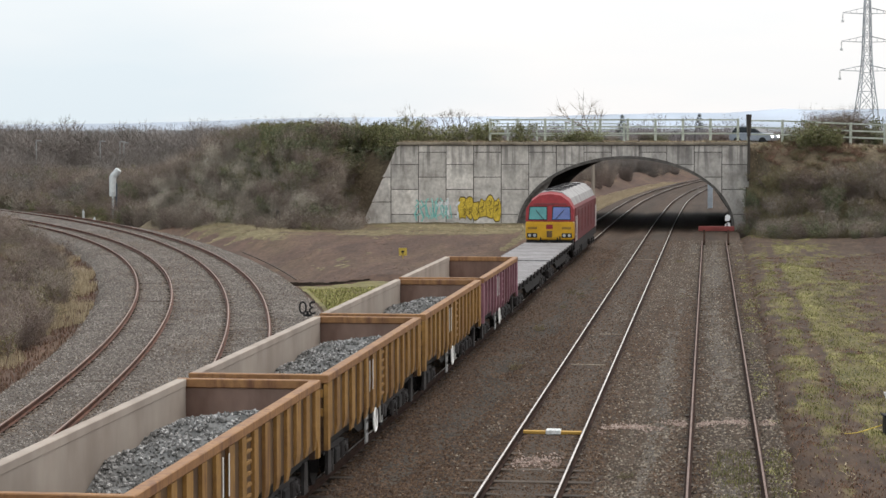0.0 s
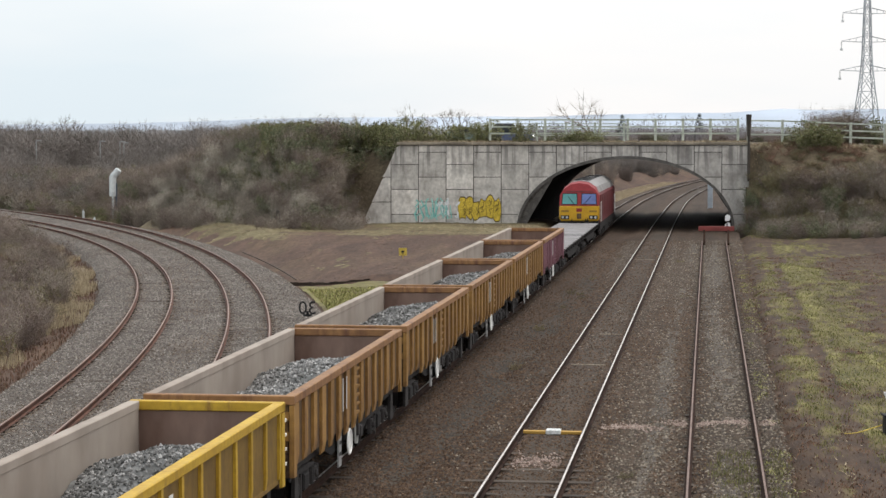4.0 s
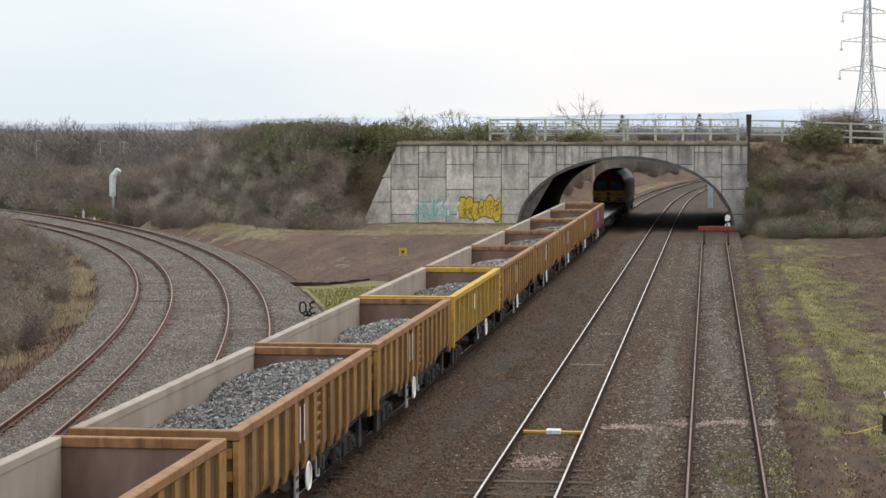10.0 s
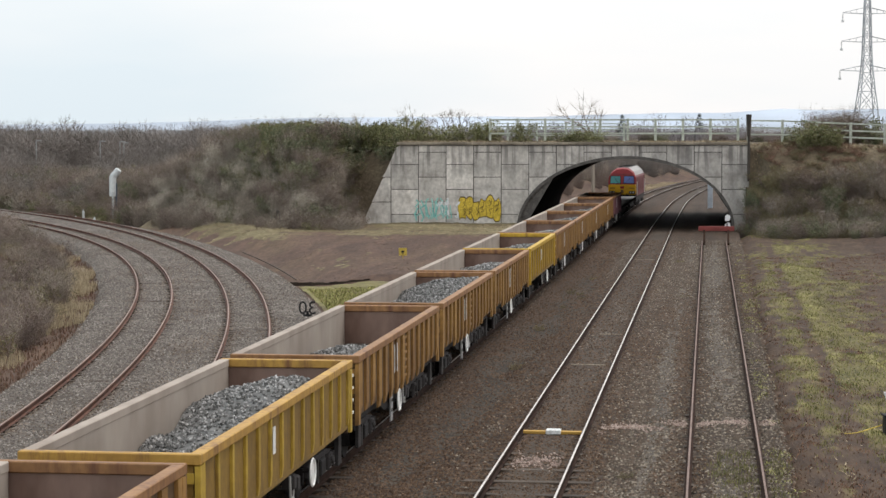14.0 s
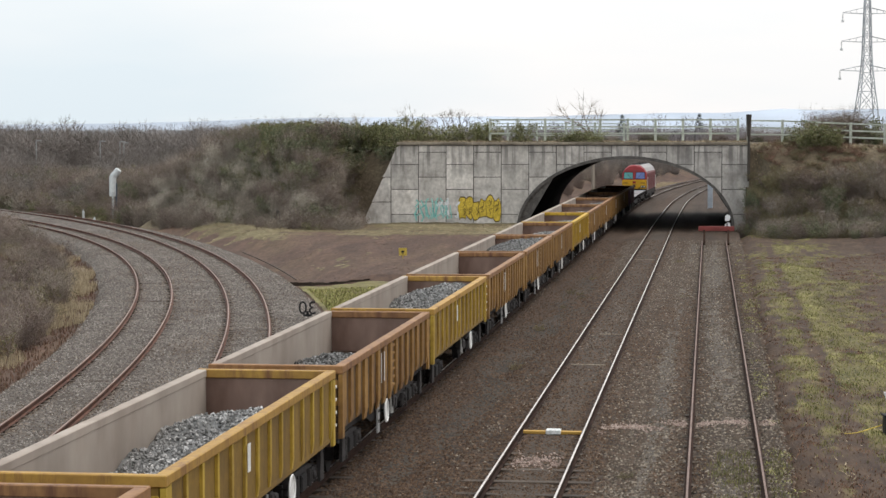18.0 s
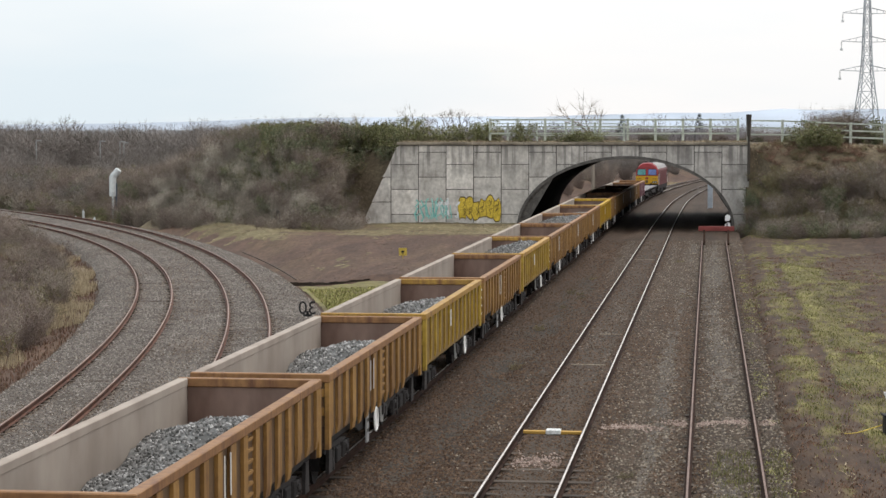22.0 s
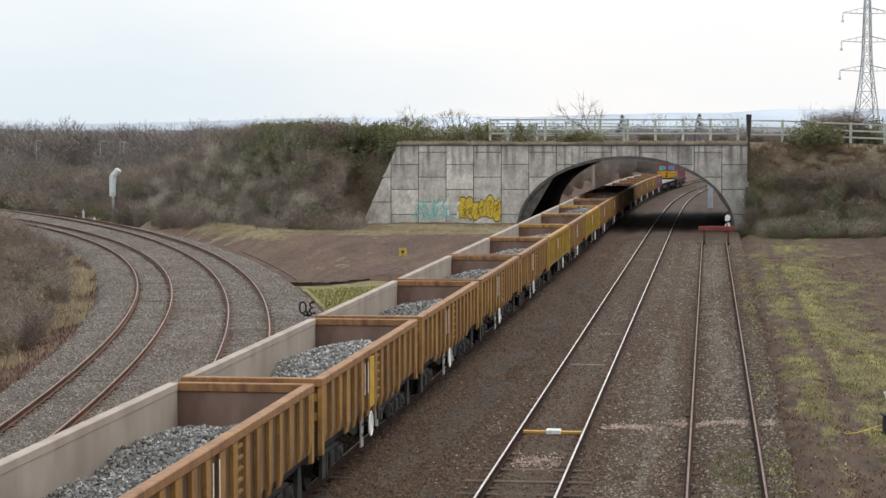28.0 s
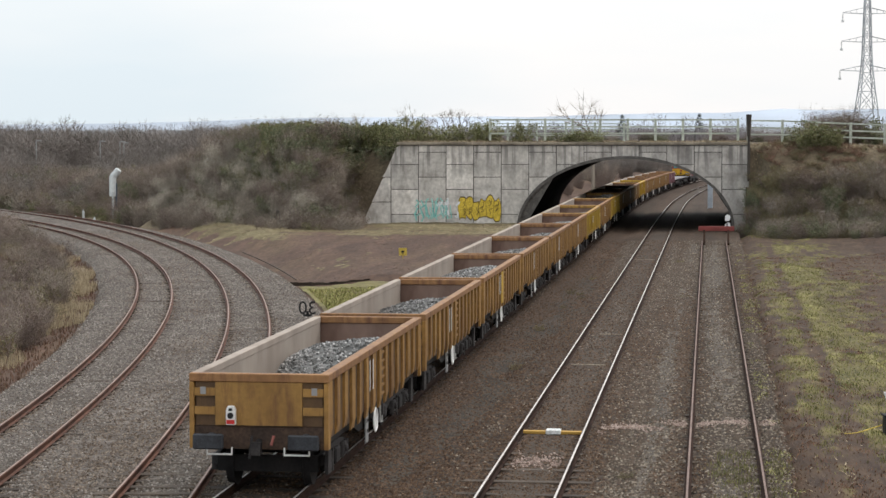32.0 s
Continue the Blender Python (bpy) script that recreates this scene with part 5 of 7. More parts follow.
def strewn(name, base, places, size, flat, material, label, category, upright=False):
    """One object of many small pieces, turned and sized at random."""
    bv, bf = base
    places = np.asarray(places)
    n = len(places)
    s = np.asarray(size).reshape(-1, 1) if not np.isscalar(size) else np.full((n, 1), size)
    turn = RNG.uniform(0, 2 * np.pi, n)
    c, d = np.cos(turn), np.sin(turn)
    v = np.repeat(bv[None], n, 0) * (s * flat)[:, None, :]
    if not upright:
        tip = RNG.uniform(0, 2 * np.pi, n)
        ct, st = np.cos(tip), np.sin(tip)
        y, z = v[:, :, 1] * ct[:, None] - v[:, :, 2] * st[:, None], v[:, :, 1] * st[:, None] + v[:, :, 2] * ct[:, None]
        v[:, :, 1], v[:, :, 2] = y, z
    x, y = v[:, :, 0] * c[:, None] - v[:, :, 1] * d[:, None], v[:, :, 0] * d[:, None] + v[:, :, 1] * c[:, None]
    v[:, :, 0], v[:, :, 1] = x, y
    v += places[:, None, :]
    f = bf[None] + (np.arange(n) * len(bv))[:, None, None]
    me = bpy.data.meshes.new(name)
    me.from_pydata(v.reshape(-1, 3).tolist(), [], f.reshape(-1, bf.shape[1]).tolist())
    me.materials.append(material)
    return tagged(new(name, me), label, category, "", "stuff")


def near_biased(n, y0, y1, power=2.0):
    return y0 + (y1 - y0) * RNG.uniform(0, 1, n) ** power


def bed_points(n, y0, y1, x0, x1):
    ys_, xs_ = near_biased(n, y0, y1), RNG.uniform(x0, x1, n)
    ok = np.ones(n, bool)
    for c in (TRAIN_X, MAIN_X, SIDE_X):
        for s in (-0.7525, 0.7525):
            ok &= np.abs(xs_ - c - s - np.array([lean_of(c, y) for y in ys_])) > 0.1
    return [(x, y, bed_z(x, y, (TRAIN_X, MAIN_X, SIDE_X)) + 0.01) for x, y in zip(xs_[ok], ys_[ok])]


def strew_ground():
    p = bed_points(120000, 36, 140, -11.0, 1.6)
    brown, grey = [], []
    for q in p:
        lane = 0.9 * noise.noise((q[0] * 0.55, q[1] * 0.02, 4.0)) + 0.35 * noise.noise((q[0] * 1.7, q[1] * 0.09, 8.0))
        lane += 0.4 * math.exp(-((q[0] - SIDE_X) / 0.7) ** 2) + 0.45 * math.exp(-((q[0] + 1.6) / 0.8) ** 2) - 0.5 * math.exp(-((q[0] - MAIN_X) / 1.0) ** 2) - 0.7 * math.exp(-((q[0] + 6.6) / 1.0) ** 2)
        (grey if lane > RNG.normal(0.1, 0.22) else brown).append(q)
    strewn("ballast_stones", STONE, brown, RNG.uniform(0.016, 0.045, len(brown)), (1, 0.9, 0.8), M_CHIP, "loose brown ballast stones", "ballast", True)
    strewn("grey_ballast_stones", STONE, grey, RNG.uniform(0.018, 0.048, len(grey)), (1, 0.9, 0.8), M_CHIP_GREY, "loose grey ballast stones in the main bed", "ballast", True)
    ys_ = near_biased(85000, 38, 150)
    pts, stained = [], []
    for y in ys_:
        a, b = CURVE_NEAR(y), CURVE_FAR(y)
        x = RNG.uniform(a - 2.6, b + 3.2)
        if min(abs(abs(x - a) - 0.7525), abs(abs(x - b) - 0.7525)) > 0.1:
            near_rail = min(abs(abs(x - a) - 0.7525), abs(abs(x - b) - 0.7525))
            k = 0.75 * math.exp(-(near_rail / 0.3) ** 2) + 0.5 * math.exp(-((x - (a + b) / 2) / 0.8) ** 2) + 0.8 * noise.noise((x * 0.35, y * 0.09, 12.0)) - 0.3
            (pts if k < RNG.normal(0.1, 0.2) else stained).append((x, y, curve_bed_z(x, y) + 0.01))
    strewn("curve_ballast_stones", STONE, pts, RNG.uniform(0.018, 0.045, len(pts)), (1, 0.9, 0.8), M_CHIP_NEW, "loose pale grey ballast stones", "ballast", True)
    strewn("stained_ballast_stones", STONE, stained, RNG.uniform(0.018, 0.045, len(stained)), (1, 0.9, 0.8), M_CHIP_STAINED, "rust-stained ballast stones along the curve", "ballast", True)

    # growth on the verge beside the siding: green blades in drifts, dead growth between
    g, d = [], []
    for y in near_biased(150000, 37, 150, 1.5):
        x = 1.05 + 11.5 * RNG.uniform(0, 1) ** 1.15
        k = moss_k(x, y)
        if k > RNG.normal(0.0, 0.22):
            g.append((x, y, moss_z(x, y) - 0.005))
        elif RNG.uniform() < 0.4:
            d.append((x, y, moss_z(x, y) - 0.005))
    strewn("verge_grass", BLADE, g, RNG.uniform(0.03, 0.085, len(g)), (0.4, 0.7, 0.85), M_GRASS, "mossy yellow-green grass beside the siding", "grass", True)
    strewn("dead_growth", BLADE, d, RNG.uniform(0.03, 0.1, len(d)), (0.45, 1.5, 0.16), M_DEADLEAF, "brown dead growth and leaves on the verge", "litter", True)
    stems = []
    for y in near_biased(2600, 36, 120, 1.4):
        x = 1.2 + 11 * RNG.uniform(0, 1)
        stems.append((x, y, moss_z(x, y) + 0.01))
    strewn("verge_litter", BLADE, stems, RNG.uniform(0.08, 0.2, len(stems)), (0.16, 2.4, 0.3), M_STRAW, "pale dead stems lying on the verge", "litter", True)
    # low clumps of growth, green where the moss is thick and red-brown elsewhere
    green, brown = [], []
    for y in near_biased(2600, 37, 125, 1.6):
        x = 1.15 + 9.5 * RNG.uniform(0, 1)
        to = green if moss_k(x, y) > RNG.normal(-0.05, 0.2) else brown
        wide = RNG.uniform(0.06, 0.22)
        for _ in range(20):
            a, b = x + RNG.normal(0, wide), y + RNG.normal(0, wide * 2.2)
            to.append((a, b, moss_z(a, b) - 0.004))
    for _ in range(70):
        x, y = RNG.uniform(0.0, 1.5), RNG.uniform(39, 47.5)
        for _ in range(26):
            a, b = x + RNG.normal(0, 0.12), y + RNG.normal(0, 0.25)
            if abs(abs(a - SIDE_X - 0.12) - 0.7525) > 0.06:
                green.append((a, b, bed_z(a, b, (SIDE_X,)) + 0.005))
    strewn("green_clumps", BLADE, green, RNG.uniform(0.035, 0.1, len(green)), (0.3, 0.7, 1.0), M_GRASS, "short olive-green tufts on the verge", "grass", True)
    strewn("brown_clumps", BLADE, brown, RNG.uniform(0.04, 0.11, len(brown)), (0.4, 0.9, 0.6), M_DEADTUFT, "red-brown dead clumps on the verge", "litter", True)
    # soft tufts that lean over the outer siding rail
    tufts = []
    for y in RNG.uniform(37, 125, 200):
        if noise.noise((y * 0.21, 3.0, 0)) < -0.05:
            continue
        x = 1.12 + abs(RNG.normal(0, 0.25))
        for _ in range(22):
            a, b = x + RNG.normal(0, 0.1), y + RNG.normal(0, 0.22)
            if a > 0.93:
                tufts.append((a, b, max(verge_z(a, b), bed_z(a, b, (SIDE_X,))) + 0.005))
    strewn("rail_side_grass", BLADE, tufts, RNG.uniform(0.05, 0.14, len(tufts)), (0.3, 1.4, 0.35), M_GRASS, "low grass tufts growing over the siding's edge", "grass", True)
    # pale gravel spilt across the tracks
    spill = []
    for _ in range(1500):
        x = RNG.uniform(-2.75, 1.45)
        y = 50.5 + 0.7 * min(x + 2.7, 2.1) + RNG.normal(0, 0.4) + 0.2 * math.sin(2.2 * x)
        if abs(abs(x - SIDE_X - 0.08) - 0.7525) > 0.1 and noise.noise((x * 1.5, y, 3.0)) > -0.15:
            spill.append((x, y, bed_z(x, y, (TRAIN_X, MAIN_X, SIDE_X)) + 0.012))
    for _ in range(330):
        x, y = MAIN_X + 0.1 + RNG.uniform(-0.55, 0.5), 45.5 + RNG.normal(0, 0.5)
        spill.append((x, y, bed_z(x, y, (TRAIN_X, MAIN_X, SIDE_X)) + 0.02))
    strewn("gravel_spill", OCTA, spill, RNG.uniform(0.018, 0.045, len(spill)), (1, 0.9, 0.7), M_PINKSTONE, "pale pinkish gravel spilt across the ballast", "gravel")
    # the triangle of ground between the curve and the straight
    g, d, w = [], [], []
    for y in RNG.uniform(74, 153, 90000):
        lo = CURVE_FAR(y) + 3.6
        x = RNG.uniform(lo, -11.4)
        k = noise.noise((x * 0.3, y * 0.12, 4.0)) + 0.4 * noise.noise((x, y * 0.5, 1.0))
        z = ground_z(x, y)
        if y < 100:
            if turf_z(x, y) > z + 0.01:
                g.append((x, y, turf_z(x, y)))
        elif dry_turf_z(x, y) > z + 0.02 and RNG.uniform() < 0.5:
            w.append((x, y, dry_turf_z(x, y)))
        elif RNG.uniform() < 0.14:
            d.append((x, y, z + 0.01))
    strewn("field_grass", BLADE, g, RNG.uniform(0.06, 0.17, len(g)), (0.4, 1.2, 0.8), M_GRASS, "yellow-green tufted grass between the tracks", "grass", True)
    strewn("field_litter", BLADE, d, RNG.uniform(0.06, 0.2, len(d)), (0.4, 1.5, 0.16), M_DEADLEAF, "low brown dead growth on bare earth", "litter", True)
    strewn("dry_grass", BLADE, w, RNG.uniform(0.08, 0.26, len(w)), (0.3, 1.4, 0.2), M_STRAW, "dry tan grass below the bridge wall", "grass", True)
    # straw at the edge of the near curve, on the deck edge and beyond the bridge
    s = []
    for y in RNG.uniform(46, 140, 60000):
        off = RNG.uniform(0, 1) ** 1.3 * 5
        x = CURVE_NEAR(y) - 2.7 - off
        if noise.noise((x * 0.35, y * 0.09, 7.0)) + 0.5 * noise.noise((x * 1.3, y * 0.4, 2.0)) + 0.35 * math.exp(-((off - 1.4) / 1.1) ** 2) > 0.22:
            s.append((x, y, ground_z(x, y) + 0.02))
    strewn("straw_grass", BLADE, s, RNG.uniform(0.1, 0.36, len(s)), (0.12, 0.6, 1.1), M_STRAW_PALE, "tall pale dead grass beside the curve", "grass", True)
    s = []
    for y in RNG.uniform(44, 150, 26000):
        x = CURVE_NEAR(y) - 2.6 - 7 * RNG.uniform(0, 1)
        s.append((x, y, ground_z(x, y) + 0.02))
    strewn("brown_growth", BLADE, s, RNG.uniform(0.08, 0.28, len(s)), (0.25, 0.6, 0.7), M_BRACKEN, "brown dead undergrowth beside the curve", "litter", True)
    s = []
    for u in RNG.uniform(-3, 45, 9000):
        v = RNG.uniform(0.7, 2.6) if u < 22 else RNG.uniform(-0.6, 2.2)
        p = WALL @ Vector((u, v, 6.12 if u < 22 else east_z(u, v)))
        s.append(tuple(p))
    strewn("deck_grass", BLADE, s, RNG.uniform(0.12, 0.42, len(s)), (0.2, 1.4, 0.55), M_STRAW, "dry tan grass along the top of the bridge", "grass", True)
    s = []
    for y in RNG.uniform(186, 360, 34000):
        x = TRAIN_X + bend(y) - 2.9 - 3.6 * RNG.uniform(0, 1) ** 1.3
        s.append((x, y, ground_z(x, y) + 0.05))
    strewn("cutting_grass", BLADE, s, RNG.uniform(0.1, 0.3, len(s)), (0.3, 1.0, 0.5), M_STRAW_PALE, "pale dry grass bank beyond the bridge", "grass", True)


strew_ground()


# ---------------------------------------------------------------- scrub and trees
def shrub_mesh(name, seed, radius, height, twigs, leaves, leaf, mats, spread_up=0.6, reach=0.22, thin=0.65):
    """Stems with side twigs, and leaves in uneven clumps."""
    rng = np.random.default_rng(seed)
    verts, faces, idx = [], [], []

    def twig(a, b, w):
        n = len(verts)
        side = np.cross(b - a, rng.normal(size=3))
        side = side / (np.linalg.norm(side) + 1e-6) * w
        verts.extend([a - side, a + side, b])
        faces.append((n, n + 1, n + 2))
        idx.append(0)
    tips = []
    for _ in range(max(8, twigs // 14)):
        ang, r0 = rng.uniform(0, 6.283), radius * 0.45 * rng.uniform() ** 0.5
        p = np.array([r0 * math.cos(ang), r0 * math.sin(ang), 0.0])
        lean = np.array([math.cos(ang), math.sin(ang), 0]) * rng.uniform(0.1, 0.9) * radius / height
        top = height * rng.uniform(0.55, 1.0)
        q = p
        for k in range(4):
            nxt = p + (lean * (k + 1) / 4 * top + np.array([0, 0, top * (k + 1) / 4])) + rng.normal(size=3) * 0.06 * height * np.array([1, 1, 0.3])
            twig(q, nxt, thin * 0.028 * (1 - k * 0.2) * height / 3)
            for _ in range(3):
                t = q + (nxt - q) * rng.uniform()
                d = rng.normal(size=3) * np.array([1, 1, 0.5]) + np.array([0, 0, spread_up])
                e = t + d / np.linalg.norm(d) * height * reach * rng.uniform(0.5, 1.45)
                twig(t, e, thin * 0.016 * height / 3)
                tips.append(e)
            q = nxt
        tips.append(q)
    tips = np.array(tips)
    for _ in range(leaves):
        c = tips[rng.integers(len(tips))] + rng.normal(size=3) * 0.05 * height
        if c[2] < 0.02:
            c[2] = 0.05 + 0.2 * rng.uniform()
        a, b = rng.normal(size=3), rng.normal(size=3)
        a /= np.linalg.norm(a)
        b -= a * a.dot(b)
        b /= np.linalg.norm(b)
        s = leaf * rng.uniform(0.6, 1.3)
        n = len(verts)
        verts.extend([c - a * s, c + b * s * 0.5, c + a * s, c - b * s * 0.5])
        faces.append((n, n + 1, n + 2, n + 3))
        idx.append(1)
    me = bpy.data.meshes.new(name)
    me.from_pydata([tuple(v) for v in verts], [], faces)
    for m in mats:
        me.materials.append(m)
    me.polygons.foreach_set("material_index", idx)
    return me


BARE = [shrub_mesh("bush", 20 + i, 1.5, 2.6, 1900, 160, 0.05, (M_TWIG if i % 2 else M_TWIG_RED, M_BRAMBLE)) for i in range(4)]
GORSE = [shrub_mesh("bush", 40 + i, 1.4, 2.0, 300, 2600, 0.075, (M_TWIG, M_OLIVE)) for i in range(3)]
DARK = [shrub_mesh("bush", 50 + i, 1.4, 2.0, 320, 2200, 0.075, (M_TWIG, M_DARKGREEN)) for i in range(3)]
BRAMBLE = [shrub_mesh("bush", 60 + i, 1.3, 1.3, 480, 1300, 0.065, (M_TWIG_RED, M_BRAMBLE), 0.2) for i in range(3)]
BRACKEN = [shrub_mesh("bush", 65 + i, 1.3, 1.1, 480, 1400, 0.06, (M_TWIG_RED, M_BRACKEN), 0.2) for i in range(2)]
TALL = [shrub_mesh("bush", 70 + i, 2.3, 5.4, 3200, 0, 0.08, (M_TWIG_FAR, M_BRAMBLE), 0.5, 0.1, 0.4) for i in range(4)]
PICK = random.Random(3)


def crown_mesh(seed, r, h, n, material, fine=1.0):
    """A leafless tree seen far off: trunk, limbs and a rounded, gappy mass of fine twigs."""
    rng = np.random.default_rng(seed)
    lobes = [(rng.normal(0, 0.38 * r), rng.normal(0, 0.38 * r), h * rng.uniform(0.4, 0.78), r * rng.uniform(0.35, 0.6)) for _ in range(7)]
    verts, faces = [], []

    def twig(a, b, w):
        side = np.cross(b - a, rng.normal(size=3))
        side = side / (np.linalg.norm(side) + 1e-6) * w
        k = len(verts)
        verts.extend([tuple(a - side), tuple(a + side), tuple(b)])
        faces.append((k, k + 1, k + 2))
    for x, y, z, s in lobes:
        twig(np.array([0.1 * x, 0.1 * y, 0.0]), np.array([x, y, z + 0.6 * s]), 0.05 * h / 4)
    for _ in range(n):
        x, y, z, s = lobes[rng.integers(len(lobes))]
        d = rng.normal(size=3)
        d /= np.linalg.norm(d)
        p = np.array([x, y, z]) + d * s * rng.uniform(0.1, 1.0) * np.array([1, 1, 0.9])
        p[2] = max(p[2], 0.1)
        q = p + (d + np.array([0, 0, 0.5]) + rng.normal(size=3) * 0.5) * rng.uniform(0.2, 0.5) * 0.1 * h
        twig(p, q, fine * 0.0042 * h)
    for _ in range(n // 3):
        a = rng.uniform(0, 6.283)
        p = np.array([0.7 * r * rng.uniform() * math.cos(a), 0.7 * r * rng.uniform() * math.sin(a), h * 0.45 * rng.uniform()])
        twig(p, p + rng.normal(size=3) * 0.05 * h + np.array([0, 0, 0.07 * h]), fine * 0.0045 * h)
    me = bpy.data.meshes.new("bush")
    me.from_pydata(verts, [], faces)
    me.materials.append(material)
    return me


CROWN = [crown_mesh(200 + i, 2.8, 6.0, 3400, M_TWIG_FAR, 0.75) for i in range(4)]
CROWN_PALE = [crown_mesh(240 + i, 3.2, 5.6, 2600, M_TWIG_PALE, 1.1) for i in range(2)]
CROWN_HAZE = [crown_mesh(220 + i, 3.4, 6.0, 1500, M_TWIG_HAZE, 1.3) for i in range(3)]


def thicket(name, label, places):
    t = thing(name, label, "bushes", kind="stuff")
    for mesh, p, s in places:
        share("bush", mesh, t, Matrix.Translation(p) @ Matrix.Rotation(PICK.uniform(0, 6.28), 4, "Z") @ Matrix.Diagonal(
            (s * PICK.uniform(0.85, 1.15), s * PICK.uniform(0.85, 1.15), s * PICK.uniform(0.85, 1.15), 1)))
    return t


WEEDS = thing("ballast_weeds", "small dark weeds growing in the ballast", "weeds", kind="stuff")


# needle colours greyed with painted haze
M_CONIFER = island_mat("haze_tinted_needles", [(0.13, 0.15, 0.15), (0.18, 0.2, 0.2), (0.15, 0.17, 0.165)])


def conifer_mesh(h):
    """Drooping sprays of needles in a narrow cone."""
    rng = np.random.default_rng(5)
    verts, faces = [], []
    for _ in range(900):
        k = rng.uniform() ** 0.7
        z, a = h * (0.15 + 0.85 * (1 - k)), rng.uniform(0, 6.283)
        r = 0.26 * h * k * rng.uniform(0.4, 1.0) + 0.1
        p = np.array([r * math.cos(a), r * math.sin(a), z])
        q = p + np.array([0.5 * math.cos(a), 0.5 * math.sin(a), -0.35])
        side = np.array([-math.sin(a), math.cos(a), 0.2]) * 0.22
        n = len(verts)
        verts += [tuple(p - side), tuple(p + side), tuple(q)]
        faces.append((n, n + 1, n + 2))
    me = bpy.data.meshes.new("crown")
    me.from_pydata(verts, [], faces)
    me.materials.append(M_CONIFER)
    return me


def scrub():
    # embankment west of the wall
    out = []
    for _ in range(900):
        u = -6.3 - 40 * PICK.random() ** 1.2
        v = PICK.uniform(-9.5, 10) + 1.75 * max(0.0, -10 - u)
        z = west_z(u, v)
        p = WALL @ Vector((u, v, z - 0.1))
        if p.x > CURVE_FAR(min(p.y, 185)) + 3.8 or p.y > 178:
            green = z > 3.9 and u > -15 or PICK.random() < 0.12
            out.append((PICK.choice(GORSE + DARK + DARK) if green and PICK.random() < 0.6 else PICK.choice(BARE + BARE + BRAMBLE), p, PICK.uniform(0.5, 0.95)))
    for _ in range(95):
        u, v = PICK.uniform(-16, -3.4), PICK.uniform(1.8, 12)
        p = WALL @ Vector((u, v, west_z(u, v) - 0.1))
        out.append((PICK.choice(GORSE + DARK + GORSE), p, PICK.uniform(0.6, 0.9)))
    for _ in range(46):
        u, v = PICK.uniform(-8.3, -5.95), PICK.uniform(-4.5, 0.3)
        if u > -7 and v > -0.9 and u + 7 > (1.2 - v) * 0.4:
            continue
        out.append((PICK.choice(BARE + BRAMBLE), WALL @ Vector((u, v, max(west_z(u, v), 0.0) - 0.1)), PICK.uniform(0.3, 0.5)))
    for u in (-2.4, -1.2, 0.2, 1.4, 2.6, 3.4):
        out.append((PICK.choice(GORSE), WALL @ Vector((u, 2.6, 5.95)), PICK.uniform(0.6, 0.85)))
    for _ in range(40):
        u, v = PICK.uniform(-9.5, -5.6), PICK.uniform(-2.5, 3.2)
        if u < -5.9 - 0.45 * max(0.0, 1 - v):
            out.append((PICK.choice(DARK + BARE + BRAMBLE), WALL @ Vector((u, v, west_z(u, v) - 0.1)), PICK.uniform(0.4, 0.75)))
    thicket("scrub_west", "dense winter scrub with olive gorse on the embankment", out)
    out = []
    for _ in range(75):
        u = PICK.uniform(-22, -9.5)
        v = PICK.uniform(-8.5, -1.0) + 1.75 * max(0.0, -10 - u)
        out.append((PICK.choice(CROWN_PALE), WALL @ Vector((u, v, west_z(u, v) - 0.1)), PICK.uniform(0.3, 0.5)))
    thicket("pale_scrub", "pale grey fuzzy leafless bushes on the embankment", out)
    # thicket behind the curve, to the distance
    out = []
    for _ in range(250):
        d = 178 + 62 * PICK.random() ** 1.2
        u = PICK.uniform(-0.215 * d, -0.215 * d + 30 + (d - 178) * 0.06)
        p = seen(u, d, -0.7)
        if p.x < CURVE_FAR(188) + 12 or d > 192:
            if p.y > 186 or p.x > CURVE_FAR(min(p.y, 186)) + 5:
                tall = 1.0 + 0.3 * noise.noise((u * 0.1, d * 0.1, 0))
                dark = noise.noise((u * 0.16, d * 0.16, 8.0)) > 0.18
                out.append((PICK.choice(GORSE + DARK) if dark and d < 205 else PICK.choice(CROWN + BARE), p, tall * PICK.uniform(0.5, 0.8) * (1.3 if d > 205 else 1.0)))
    thicket("thicket_far", "brown leafless thicket beyond the curve", out)
    out = []
    outline = ((-0.22, 12), (-0.19, 22), (-0.177, 16), (-0.168, 6), (-0.161, 5), (-0.157, 18), (-0.149, 23), (-0.142, 18), (-0.137, 5), (-0.121, 5), (-0.117, 15), (-0.11, 17),
               (-0.104, 7), (-0.09, 2), (-0.05, 2))

    def rise(k):
        for (a, p), (b, q) in zip(outline, outline[1:]):
            if a <= k <= b:
                return p + (q - p) * (k - a) / (b - a)
        return 4
    for i in range(190):
        d = PICK.uniform(250, 330)
        k = -0.218 + 0.15 * (i + PICK.random()) / 190
        h = 7.6 + rise(k) * d / 3800
        out.append((PICK.choice(CROWN), seen(k * d, d, -0.7), h / 6.1 * (PICK.uniform(0.9, 1.04) if i % 2 else PICK.uniform(0.55, 0.85))))
    thicket("trees_far", "rounded leafless trees beyond the thicket", out)
    # left of the near curve
    out = []
    for _ in range(620):
        y = PICK.uniform(56, 176)
        x = CURVE_NEAR(y) - 4.0 - 1.2 * step(75, 120, y) - 11 * PICK.random() ** 1.3
        out.append((PICK.choice(BARE + BRAMBLE), Vector((x, y, ground_z(x, y) - 0.1)), PICK.uniform(0.3, 0.75)))
